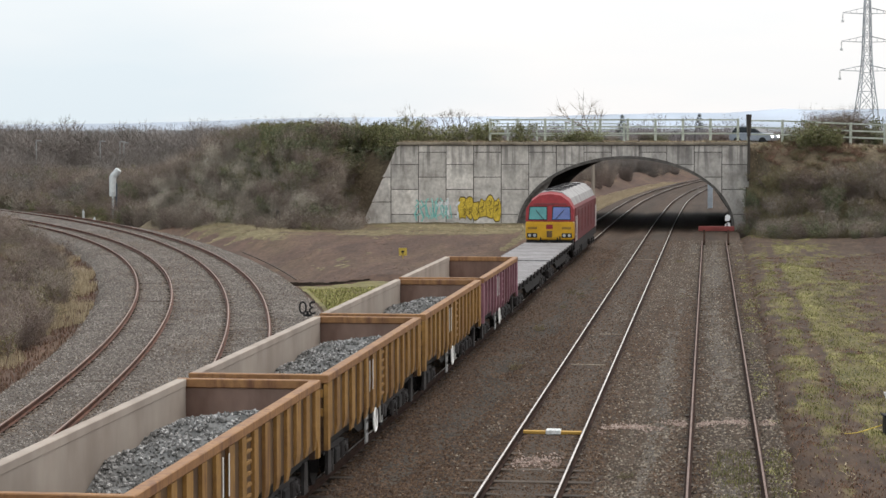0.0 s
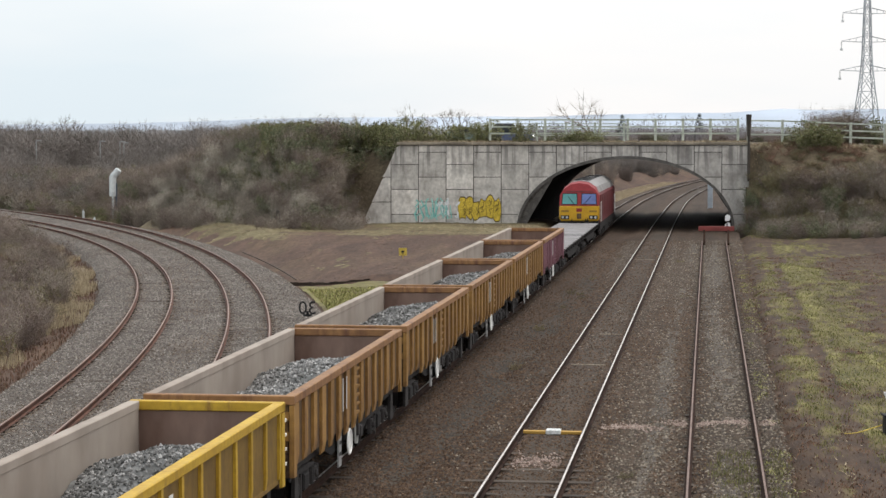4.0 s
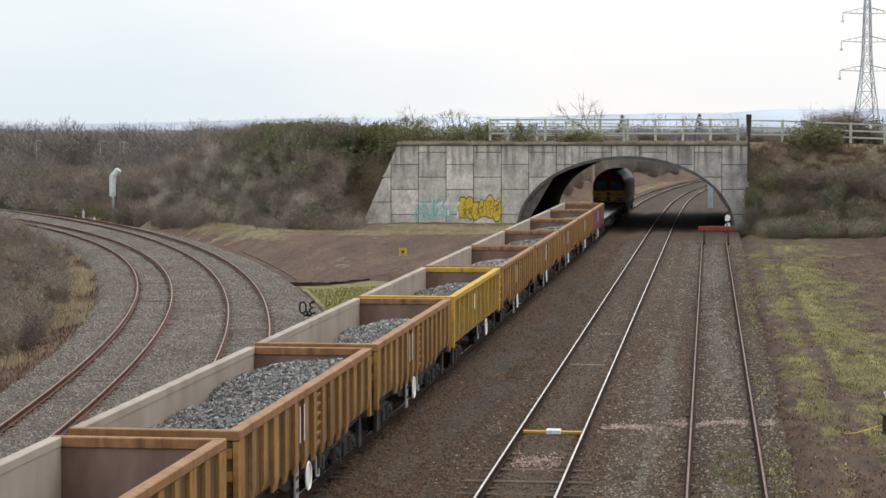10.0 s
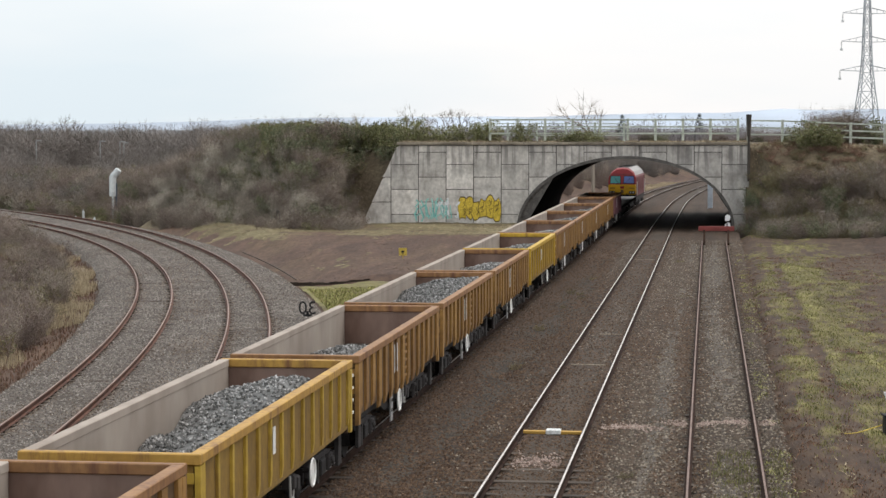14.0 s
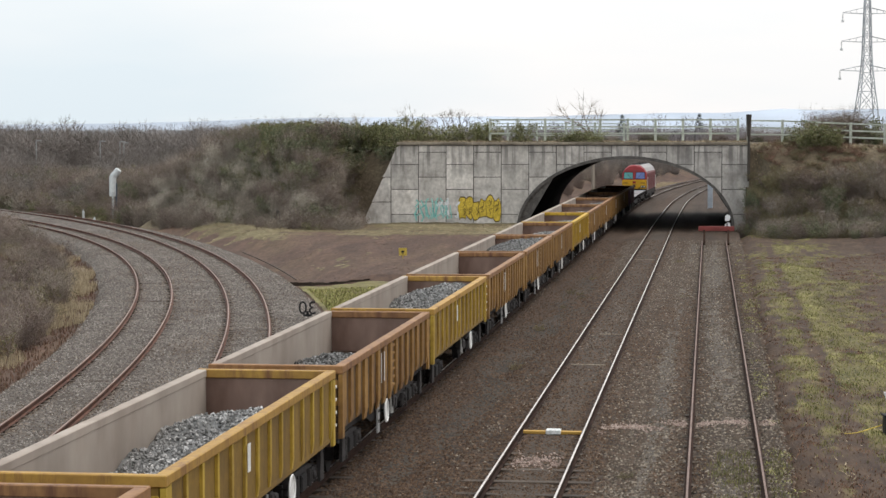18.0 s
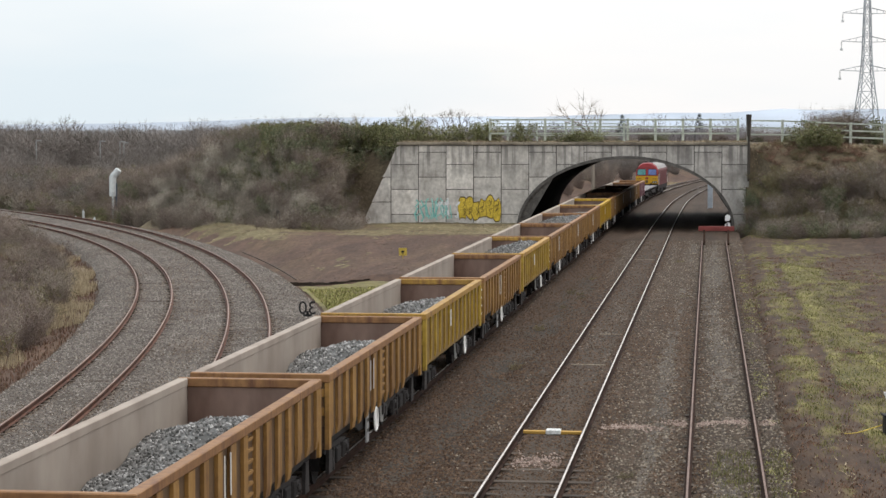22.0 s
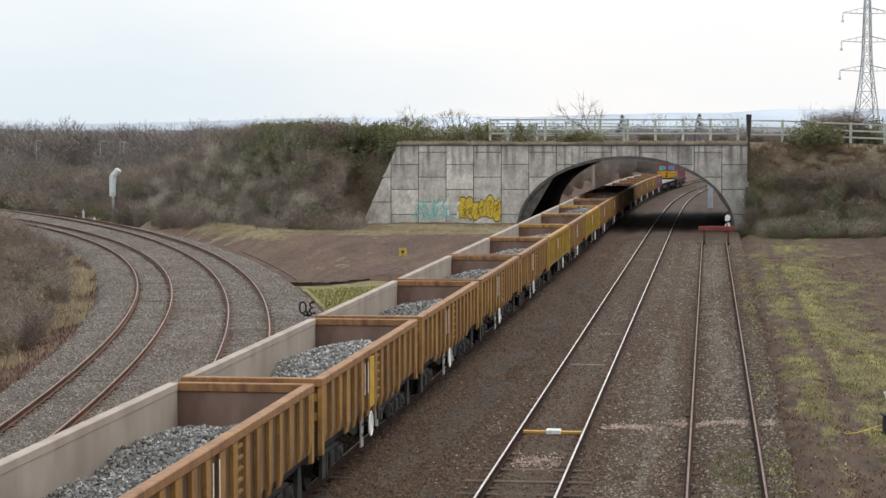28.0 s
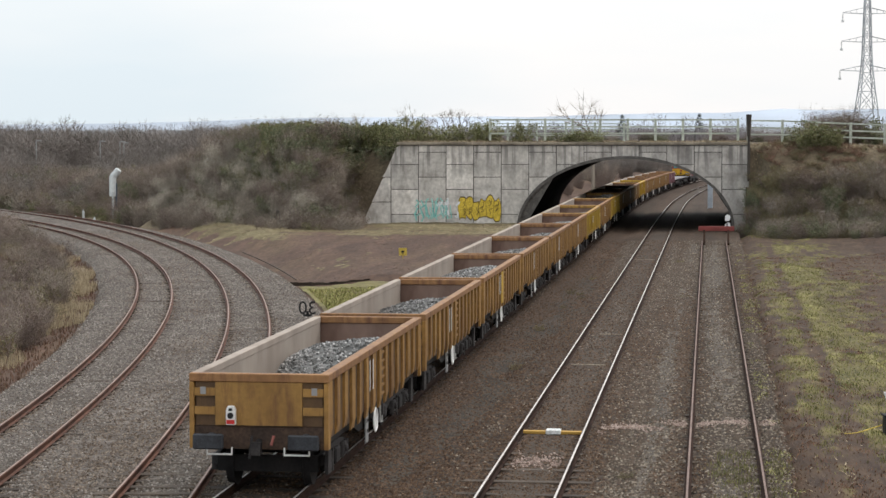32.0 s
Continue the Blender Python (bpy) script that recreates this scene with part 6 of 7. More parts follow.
    thicket("scrub_near", "low brown scrub and brambles beside the curve", out)
    # east bank
    out = []
    for _ in range(800):
        u, v = 21.9 + 24 * PICK.random() ** 1.2, PICK.uniform(-9.5, 0.2)
        if u < 22.3 and v > -1.5:
            continue
        p = WALL @ Vector((u, v, max(east_z(u, v), -0.55) - 0.1))
        pick = BRACKEN + BRACKEN + BRAMBLE[:2] if v > -2.8 else DARK[:1] + BRAMBLE + BRAMBLE + BARE[:2]
        out.append((PICK.choice(pick), p, PICK.uniform(0.22, 0.42) if v > -2.8 else PICK.uniform(0.45, 0.75)))
    for _ in range(90):
        u = 21.2 + 1.8 * PICK.random()
        v = PICK.uniform(-4.0, -0.5)
        z = PICK.uniform(-0.6, 3.8) * step(-5.0, -0.8, v) if u > 21.5 else -0.5
        out.append((PICK.choice(BRAMBLE + DARK[:1] + BARE[:1]), WALL @ Vector((u, v, max(-0.55, min(z, east_z(max(u, 23.0), v))) - 0.1)), PICK.uniform(0.3, 0.5)))
    for _ in range(150):
        x = 7.2 + 14 * PICK.random()
        y = 147.5 - (1.0 + (x - 7.2) * 1.9) * PICK.random() ** 1.5
        out.append((PICK.choice(DARK[:1] + BRAMBLE + BARE), Vector((x, y, ground_z(x, y) - 0.1)), PICK.uniform(0.3, 0.55) + 0.05 * max(0, x - 10)))
    thicket("scrub_east", "dark bramble and scrub on the eastern bank", out)
    # weeds in the ballast
    for _ in range(13):
        y = 42 + 90 * PICK.random() ** 1.4
        x = PICK.choice((-6.3, -6.1, -5.7, -1.9, -2.1, -1.6)) + PICK.uniform(-0.3, 0.3)
        share("weed", PICK.choice(BRAMBLE), WEEDS, Matrix.Translation((x, y, -0.3)) @ Matrix.Diagonal((*[PICK.uniform(0.1, 0.2)] * 3, 1)))
    # cutting beyond the bridge
    out = []
    for _ in range(330):
        y = PICK.uniform(192, 400)
        x = TRAIN_X + bend(y) - 8.3 - 20 * PICK.random()
        out.append((PICK.choice(BARE + TALL), Vector((x, y, ground_z(x, y) - 0.1)), PICK.uniform(0.6, 1.1)))
    for _ in range(70):
        y = PICK.uniform(330, 460)
        x = bend(y) + PICK.uniform(10, 34)
        out.append((PICK.choice(BARE + CROWN[:2]), Vector((x, y, ground_z(x, y) - 0.1)), PICK.uniform(0.5, 0.8)))
    thicket("scrub_beyond", "grey-brown scrub along the line beyond the bridge", out)
    # the far plain behind the road
    out = []
    for _ in range(190):
        d = PICK.uniform(430, 900)
        u = PICK.uniform(-0.215 * d, 0.23 * d)
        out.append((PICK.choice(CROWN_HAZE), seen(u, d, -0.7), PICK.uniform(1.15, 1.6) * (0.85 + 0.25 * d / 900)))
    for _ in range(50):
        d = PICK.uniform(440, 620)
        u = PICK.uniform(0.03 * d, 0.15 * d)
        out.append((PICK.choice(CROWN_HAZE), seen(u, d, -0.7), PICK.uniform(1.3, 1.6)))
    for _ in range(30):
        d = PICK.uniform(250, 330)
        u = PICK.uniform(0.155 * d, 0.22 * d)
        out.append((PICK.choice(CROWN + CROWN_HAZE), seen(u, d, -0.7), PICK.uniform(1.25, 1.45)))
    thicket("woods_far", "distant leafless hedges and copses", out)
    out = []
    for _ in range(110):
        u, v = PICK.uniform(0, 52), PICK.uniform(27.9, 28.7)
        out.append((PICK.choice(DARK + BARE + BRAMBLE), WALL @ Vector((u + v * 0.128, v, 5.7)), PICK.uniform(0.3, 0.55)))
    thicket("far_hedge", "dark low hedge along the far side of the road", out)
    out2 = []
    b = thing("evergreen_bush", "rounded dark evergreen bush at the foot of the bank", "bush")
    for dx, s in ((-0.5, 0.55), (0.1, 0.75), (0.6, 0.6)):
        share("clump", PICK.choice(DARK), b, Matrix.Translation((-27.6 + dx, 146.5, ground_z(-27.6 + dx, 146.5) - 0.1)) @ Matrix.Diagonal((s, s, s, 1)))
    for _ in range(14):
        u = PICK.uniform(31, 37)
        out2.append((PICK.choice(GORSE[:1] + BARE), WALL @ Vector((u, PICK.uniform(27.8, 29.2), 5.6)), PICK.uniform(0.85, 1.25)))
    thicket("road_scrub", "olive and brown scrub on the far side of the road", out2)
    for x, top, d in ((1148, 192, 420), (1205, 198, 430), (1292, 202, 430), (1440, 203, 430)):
        c = thing("hazy_tree", "rounded leafless tree with haze in its colour", "tree", Matrix.Translation(seen((x - 784) / 3800 * d, d, -0.7)), "distant round trees")
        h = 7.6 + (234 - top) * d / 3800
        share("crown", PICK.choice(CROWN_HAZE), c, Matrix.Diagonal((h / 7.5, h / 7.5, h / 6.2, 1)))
    for x, top, d in ((1101, 203, 520), (1237, 201, 540)):
        c = thing("conifer", "small dark conical evergreen tree far off", "tree", Matrix.Translation(seen((x - 784) / 3800 * d, d, -0.7)), "distant conifers")
        h = 7.6 + (234 - top) * d / 3800
        bm = B()
        rod(bm, (0, 0, 0), (0, 0, h * 0.4), 0.2, 6)
        part("trunk", bm, M_TWIG, c)
        share("crown", conifer_mesh(h), c, Matrix())
    single_bush = thing("road_bush", "rounded olive evergreen bush by the road fence", "bush")
    for du, s in ((-0.9, 0.7), (0, 0.95), (1.0, 0.8), (1.5, 0.55)):
        share("clump", PICK.choice(GORSE), single_bush, Matrix.Translation(WALL @ Vector((26.4 + du, -0.2, 5.75))) @ Matrix.Diagonal((s, s, s * 0.95, 1)))
    for u in (5.7, 8.8, 9.8, 10.8):
        b = thing("verge_bush", "small olive bush on the bridge verge", "bush", group="bushes on the bridge")
        share("clump", PICK.choice(GORSE), b, Matrix.Translation(WALL @ Vector((u, 1.5, 6.0))) @ Matrix.Diagonal((0.75, 0.6, 0.72 if u < 6 else 0.45, 1)))


scrub()


def bare_tree(place, height, seed, label):
    """Tapered trunk, forking limbs and a crown of fine twigs."""
    rng = random.Random(seed)
    t = thing("bare_tree", label, "tree", Matrix.Translation(place), "bare trees on the skyline")
    bm = B()
    fine = []

    def grow(p, d, length, r, depth):
        q = p + d * length
        rod(bm, p, q, r, 5, r * 0.62)
        if depth == 0:
            fine.append((q, d))
            return
        for _ in range(rng.choice((2, 3))):
            nd = (d + Vector((rng.gauss(0, 0.5), rng.gauss(0, 0.5), rng.gauss(0.12, 0.25)))).normalized()
            grow(p + d * length * rng.uniform(0.55, 1.0), nd, length * rng.uniform(0.55, 0.8), r * 0.6, depth - 1)
    grow(Vector((0, 0, 0)), Vector((0, 0, 1)), height * 0.34, height * 0.015, 4)
    part("trunk", bm, M_TWIG, t, "grey-brown trunk and limbs")
    bm = B()
    for q, d in fine:
        for _ in range(8):
            e = q + (d + Vector((rng.gauss(0, 0.7), rng.gauss(0, 0.7), rng.gauss(0, 0.5)))) * height * 0.07
            s = Vector((rng.gauss(0, 1), rng.gauss(0, 1), 0)).normalized() * height * 0.002
            bm.faces.new([bm.verts.new(v) for v in (q - s, q + s, e)])
    me = bpy.data.meshes.new("crown")
    bm.to_mesh(me)
    bm.free()
    me.materials.append(M_TWIG)
    c = new("crown", me)
    c.parent = t
    return t


for i, (x, top, d) in enumerate(((1050, 162, 260), (722, 190, 200), (745, 193, 205), (818, 190, 210), (790, 196, 204),
                                 (590, 205, 190), (640, 204, 196))):
    u = (x - 784) / 3800 * d
    z0 = 4.0 if 180 < d < 215 else -0.7
    bare_tree(seen(u, d, z0), 1.22 * (6.9 + (234 - top) * d / 3800 - z0), 90 + i, "leafless winter tree on the skyline")


# ---------------------------------------------------------------- road, fences, vehicles on the road
M_FENCE = mat("pale_green_fence", (0.3375, 0.378, 0.3172), (0.486, 0.513, 0.4455), 0.8, 0.7, 0.1, jitter=0.1)
# steel paled beyond its own grey, so the pylon's haze is in the colour
M_STEEL = mat("hazy_galvanised_steel", (0.324, 0.351, 0.378), (0.486, 0.513, 0.54), 2.0, 0.55, 0.05, metal=0.4)
M_WOODPOST = mat("dark_old_timber", (0.04, 0.035, 0.03), (0.1, 0.085, 0.07), 0.5, 0.9, 0.4, stretch=(1, 1, 0.2))
M_PALE = mat("pale_grey_paint", (0.5, 0.53, 0.53), (0.68, 0.7, 0.69), 0.6, 0.6, 0.05)
M_SIGNYELLOW = plain("sign_yellow", (0.5419, 0.4059, 0.072), 0.5)


def road_z(u):
    return 5.84 - 0.2 * step(30, 60, u) - 0.4 * step(-4, -7.5, u)


def road():
    verts, faces = [], []
    us = spread((-14, 100, 3))
    for u in us:
        for v in (3.0, 27.0):
            p = WALL @ Vector((u, v, road_z(u)))
            verts.append(p)
    for i in range(len(us) - 1):
        faces.append((2 * i, 2 * i + 2, 2 * i + 3, 2 * i + 1))
    me = bpy.data.meshes.new("road")
    me.from_pydata(verts, [], faces)
    me.materials.append(M_ROAD)
    tagged(new("road", me), "dark asphalt road over the bridge", "road", "", "structure")


road()


def fence(v, u0, u1, gap, top, label, drop=0.0, half=0.055):
    f = thing("road_fence", label, "fence", WALL, "fences along the road")
    u = u0
    bm0 = B()
    box(bm0, -0.09, 0.09, -0.05, 0.05, -1.5, 0.1)
    post = mesh_of("post", bm0, M_FENCE, bevel=0.01)
    while u <= u1 + 0.01:
        z = top - drop * step(22, 34, u)
        share("post", post, f, pose(u, v, z))
        if u + gap <= u1 + 0.01:
            z2 = top - drop * step(22, 34, u + gap)
            for k in (0.0, -0.5, -0.98):
                bm = B()
                a, b = [(x, v - 0.075, zz + k + h) for x, zz in ((u, z), (u + gap, z2)) for h in (-half, half)], None
                c = [(x, v - 0.052, zz + k + h) for x, zz in ((u, z), (u + gap, z2)) for h in (-half, half)]
                q = [bm.verts.new(p) for p in a + c]
                for fc in ((0, 1, 3, 2), (4, 6, 7, 5), (0, 2, 6, 4), (1, 5, 7, 3), (0, 4, 5, 1), (2, 3, 7, 6)):
                    bm.faces.new([q[i] for i in fc])
                part("rail", bm, M_FENCE, f)
        u += gap
    return f


fence(1.9, 3.4, 21.3, 1.99, 7.78, "pale green three-rail fence along the bridge edge")
fence(0.8, 21.9, 48, 2.45, 7.72, "pale green three-rail fence on the bank top", 0.35)
fence(27.6, 3.0, 16, 2.45, 7.6, "pale green fence on the far side of the road", 0, 0.035)


def car(name, label, colour, tall):
    """Local x is forward."""
    c = thing(name, label, "car")
    bm = B()
    prism(bm, [(-1.75, 0.35), (1.75, 0.35), (1.85, 0.6), (1.75, 0.85), (1.0, 0.98), (-1.75, 1.0), (-1.85, 0.7)], -0.86, 0.86)
    part("body", bm, colour, c, bevel=0.05)
    bm = B()
    prism(bm, [(-1.68, 1.005), (0.95, 0.99), (0.2, tall), (-1.3, tall + 0.02)], -0.76, 0.76)
    part("cabin", bm, M_CARGLASS, c, "dark glazed cabin", bevel=0.05)
    bm = B()
    prism(bm, [(0.18, tall + 0.005), (-1.28, tall + 0.025), (-1.2, tall + 0.06), (0.1, tall + 0.05)], -0.72, 0.72)
    part("roof", bm, colour, c)
    for x in (-1.1, 1.1):
        for y in (-0.8, 0.8):
            bm = B()
            rod(bm, (x, y - 0.1, 0.32), (x, y + 0.1, 0.32), 0.32, 16)
            part("wheel", bm, M_BLACK, c)
    for y in (-0.62, 0.62):
        bm = B()
        box(bm, 1.8, 1.87, y - 0.16, y + 0.16, 0.62, 0.8)
        part("headlight", bm, M_HEADLIGHT, c, "lit white headlight")
    return c


M_CARGLASS = plain("dark_glass", (0.03, 0.035, 0.04), 0.15)
M_HEADLIGHT = bpy.data.materials.new("headlight")
M_HEADLIGHT.use_nodes = True
M_HEADLIGHT.node_tree.nodes["Principled BSDF"].inputs["Emission Color"].default_value = (1, 0.98, 0.93, 1)
M_HEADLIGHT.node_tree.nodes["Principled BSDF"].inputs["Emission Strength"].default_value = 4
CARS = [(car("silver_car", "silver grey car with lit headlights on the road", plain("silver_paint", (0.27, 0.3, 0.34), 0.3), 1.45), 14.0, 1, 25.2, 0.0, 12.0),
        (car("teal_car", "dark teal car crossing the bridge", plain("teal_paint", (0.22, 0.3, 0.3), 0.3), 1.45), 14.0, 1, 22.2, 5.5, 13.4),
        (car("blue_van", "dark blue tall car crossing the bridge", plain("navy_paint", (0.09, 0.11, 0.18), 0.35), 1.7), 13.0, 1, 35.6, 6.5, 12.0),
        (car("blue_car", "muted blue car crossing the bridge", plain("blue_paint", (0.13, 0.18, 0.24), 0.35), 1.5), 15.0, -1, 34.6, 23.05, 8.9)]


def car_rows(v, way, u_ref, t_ref, pace):
    """Along the road, waiting out of view before and after."""
    lo, hi = -8.5, 62.0
    rows = []
    times = sorted({0.0, 32.0, *[t_ref + k * 0.5 for k in range(-9, 10) if 0 < t_ref + k * 0.5 < 32]})
    for t in times:
        u = min(hi, max(lo, u_ref + way * pace * (t - t_ref)))
        bow, turn = 11 * (1 - step(14, 40, u)), math.degrees(math.atan(11 * (step(14, 40, u + 0.2) - step(14, 40, u - 0.2)) / 0.4))
        p = WALL @ Vector((u, v + bow, road_z(u) + 0.01))
        rows.append((t, pose(p.x, p.y, p.z, 0, 0, LEAN - turn + (0 if way > 0 else 180))))
    return rows


# ---------------------------------------------------------------- line-side things
def pylon():
    d = 632.0
    t = thing("pylon", "grey steel lattice electricity pylon", "pylon", Matrix.Translation(seen((1531.5 - 784) / 3800 * d, d, -0.7)) @ Matrix.Rotation(radians(LEAN + 4), 4, "Z"))
    lv = [(0, 4.5), (7, 3.6), (13.5, 2.8), (19.5, 2.1), (25, 1.55), (30, 1.2), (34, 1.1), (38, 1.0), (42, 0.9), (46, 0.75), (51, 0.05)]
    for sx in (-1, 1):
        for sy in (-1, 1):
            bm = B()
            rings = [[bm.verts.new((sx * w0 + a, sy * w0 + b, z0)) for a, b in ((-0.12, -0.12), (0.12, -0.12), (0.12, 0.12), (-0.12, 0.12))] for z0, w0 in lv]
            for r0, r1 in zip(rings, rings[1:]):
                for i in range(4):
                    bm.faces.new((r0[i], r0[(i + 1) % 4], r1[(i + 1) % 4], r1[i]))
            part("leg", bm, M_STEEL, t)
    for (z0, w0), (z1, w1) in zip(lv, lv[1:-1]):
        for a in ((1, 0), (0, 1)):
            for s in (-1, 1):
                bm = B()
                if a[0]:
                    p = [(-w0, s * w0, z0), (w1, s * w1, z1), (w0, s * w0, z0), (-w1, s * w1, z1)]
                else:
                    p = [(s * w0, -w0, z0), (s * w1, w1, z1), (s * w0, w0, z0), (s * w1, -w1, z1)]
                beam(bm, p[0], p[1], 0.15)
                beam(bm, p[2], p[3], 0.15)
                beam(bm, p[1], p[3], 0.13)
                part("brace", bm, M_STEEL, t)
    for z, reach in ((25.4, 8.0), (33.9, 7.6), (42.2, 7.3)):
        for s in (-1, 1):
            bm = B()
            w = 1.2
            for sy in (-0.7, 0.7):
                beam(bm, (s * w, sy, z), (s * reach, 0, z + 0.25), 0.16)
                beam(bm, (s * w, sy, z + 1.7), (s * reach, 0, z + 0.3), 0.16)
            for k in (0.3, 0.6):
                x = s * (w + (reach - w) * k)
                beam(bm, (x, 0.7 * (1 - k), z + 0.1), (x, 0.7 * (1 - k), z + 1.6 - 1.4 * k), 0.11)
            part("cross_arm", bm, M_STEEL, t)
            bm = B()
            for k in range(7):
                rod(bm, (s * reach, 0, z - 0.05 - 0.28 * k), (s * reach, 0, z - 0.2 - 0.28 * k), 0.2, 6)
            rod(bm, (s * reach, 0, z - 1.9), (s * reach, 0, z - 2.5), 0.42, 8)
            rod(bm, (s * reach, 0, z + 0.2), (s * reach, 0, z - 2.1), 0.05, 4)
            part("insulator", bm, M_PALE, t, "pale insulator string")
    return t


pylon()


def signal():
    t = thing("signal_head", "white-backed signal head with a bent hood on a post", "signal", Matrix.Translation((-48.6, 169.2, -0.6)) @ Matrix.Rotation(radians(LEAN), 4, "Z"))
    bm = B()
    rod(bm, (0, 0, 0), (0, 0, 2.5), 0.1, 10)
    part("post", bm, M_PALE, t, "slim pale post")
    bm = B()
    rod(bm, (0, 0, 2.3), (0, 0, 3.95), 0.29, 14)
    part("case", bm, M_PALE, t, "pale cylindrical case")
    bm = B()
    rod(bm, (0, 0, 3.85), (0.46, 0, 4.42), 0.29, 14)
    rod(bm, (0.46, 0, 4.42), (0.52, 0, 4.5), 0.29, 14, 0.14)
    part("hood", bm, M_PALE, t, "bent hood")
    bm = B()
    box(bm, 0.2, 0.34, -0.1, 0.1, 1.2, 3.4)
    part("rear_box", bm, plain("dark_blue_case", (0.05, 0.07, 0.1), 0.6), t, "dark blue narrow case")
    return t


signal()
for x, y, w, h in ((-51.6, 170.9, 0.09, 0.85), (-50.2, 169.3, 0.1, 0.3), (-52.6, 172.0, 0.1, 0.3)):
    bm = B()
    box(bm, -w, w, -0.06, 0.06, 0, h)
    box(bm, -w * 0.5, w * 0.5, -0.05, 0.05, h, h + 0.12)
    single("marker_post", bm, M_PALE, "short pale lineside marker post", "post", Matrix.Translation((x, y, -0.42)) @ Matrix.Rotation(radians(20), 4, "Z"), "marker posts", bevel=0.02)


def letters(body, size, depth, material, parent, m, name="lettering"):
    cu = bpy.data.curves.new(name, "FONT")
    cu.body, cu.size, cu.extrude, cu.align_x = body, size, depth, "CENTER"
    tmp = new(name, cu)
    me = bpy.data.meshes.new_from_object(tmp.evaluated_get(bpy.context.evaluated_depsgraph_get()))
    bpy.data.objects.remove(tmp)
    me.materials.clear()
    me.materials.append(material)
    ob = new(name, me)
    ob.parent = parent
    ob.matrix_basis = m
    return ob


sign = thing("speed_sign", "black cut-out 30 speed sign seen from behind", "sign", Matrix.Translation((-15.75, 81.7, -0.45)) @ Matrix.Rotation(radians(LEAN + 180), 4, "Z"))
bm = B()
rod(bm, (0, 0, 0), (0, 0, 0.42), 0.05, 8)
prism(bm, [(-0.2, 0.3), (0.2, 0.3), (0.06, 0.12), (-0.06, 0.12)], -0.03, 0.03)
part("post", bm, M_BLACK, sign)
letters("30", 0.72, 0.015, M_BLACK, sign, pose(0, 0, 0.3, 90, 0, 0), "numerals")

sign = thing("yellow_sign", "small square yellow lineside sign on a thin post", "sign", Matrix.Translation((-17.2, 117, -0.1)) @ Matrix.Rotation(radians(LEAN), 4, "Z"))
bm = B()
rod(bm, (0, 0.03, -0.3), (0, 0.03, 0.6), 0.03, 6)
part("post", bm, M_SIGNYELLOW, sign)
bm = B()
box(bm, -0.22, 0.22, -0.01, 0.01, 0.2, 0.62)
part("board", bm, M_SIGNYELLOW, sign, "yellow board", bevel=0.004)
bm = B()
box(bm, -0.08, 0.08, -0.016, -0.012, 0.36, 0.47)
box(bm, -0.05, 0.05, -0.016, -0.012, 0.29, 0.32)
part("symbol", bm, M_BLACK, sign, "dark symbol")

buf = thing("buffer_stop", "rusty rail buffer stop with a red beam at the siding's end", "buffer stop", pose(SIDE_X - 0.15, 135.6, -0.16))
bm = B()
box(bm, -1.12, 1.12, -0.12, 0.12, 0.86, 1.16)
part("beam", bm, plain("faded_red_beam", (0.2, 0.045, 0.04), 0.7), buf, "faded red timber beam", bevel=0.02)
for s in (-0.75, 0.75):
    bm = B()
    beam(bm, (s, 0.16, 0.1), (s, 0.16, 1.1), 0.13)
    beam(bm, (s, 1.9, 0.1), (s, 0.25, 0.95), 0.11)
    beam(bm, (s, -1.6, 0.12), (s, -0.14, 0.9), 0.11)
    part("bent_rail", bm, M_RAIL_RUST, buf)
# post and white boards are made up to give a bright spot here
mk = thing("white_marker", "white boards added for a bright spot beside the tunnel wall", "marker", Matrix.Translation(seen((1287 - 784) / 3800 * 150.5, 150.5, -0.4)) @ Matrix.Rotation(radians(LEAN), 4, "Z"))
bm = B()
rod(bm, (0, 0, 0), (0, 0, 0.95), 0.05, 8)
part("post", bm, M_BLACK, mk)
for z in (0.72, 1.28):
    bm = B()
    prism(bm, [(-0.17, z - 0.2), (0.15, z - 0.2), (0.24, z), (0.2, z + 0.2), (0.0, z + 0.26), (-0.14, z + 0.12)], -0.02, 0.02)
    part("board", bm, plain("bright_white", (0.85, 0.85, 0.85), 0.5), mk, "white board")
cab = thing("lineside_cabinet", "pale blue-grey lineside post and cabinet beyond the bridge", "cabinet", Matrix.Translation(seen((1257 - 784) / 3800 * 205, 205, -0.5)))
bm = B()
box(bm, -0.24, 0.24, -0.2, 0.2, 0, 2.6)
part("case", bm, plain("pale_blue", (0.42, 0.47, 0.53), 0.6), cab, bevel=0.03)

post = thing("timber_post", "old dark timber post at the bridge's end", "post", WALL @ Matrix.Translation((21.75, -0.5, 4.6)))
bm = B()
rod(bm, (0, 0, -1.2), (0, 0, 2.2), 0.09, 8)
part("post", bm, M_WOODPOST, post)
bm = B()
rod(bm, (0, 0, 2.0), (0, 0, 3.55), 0.13, 8, 0.2)
part("cap", bm, M_WOODPOST, post, "wrapped dark head")

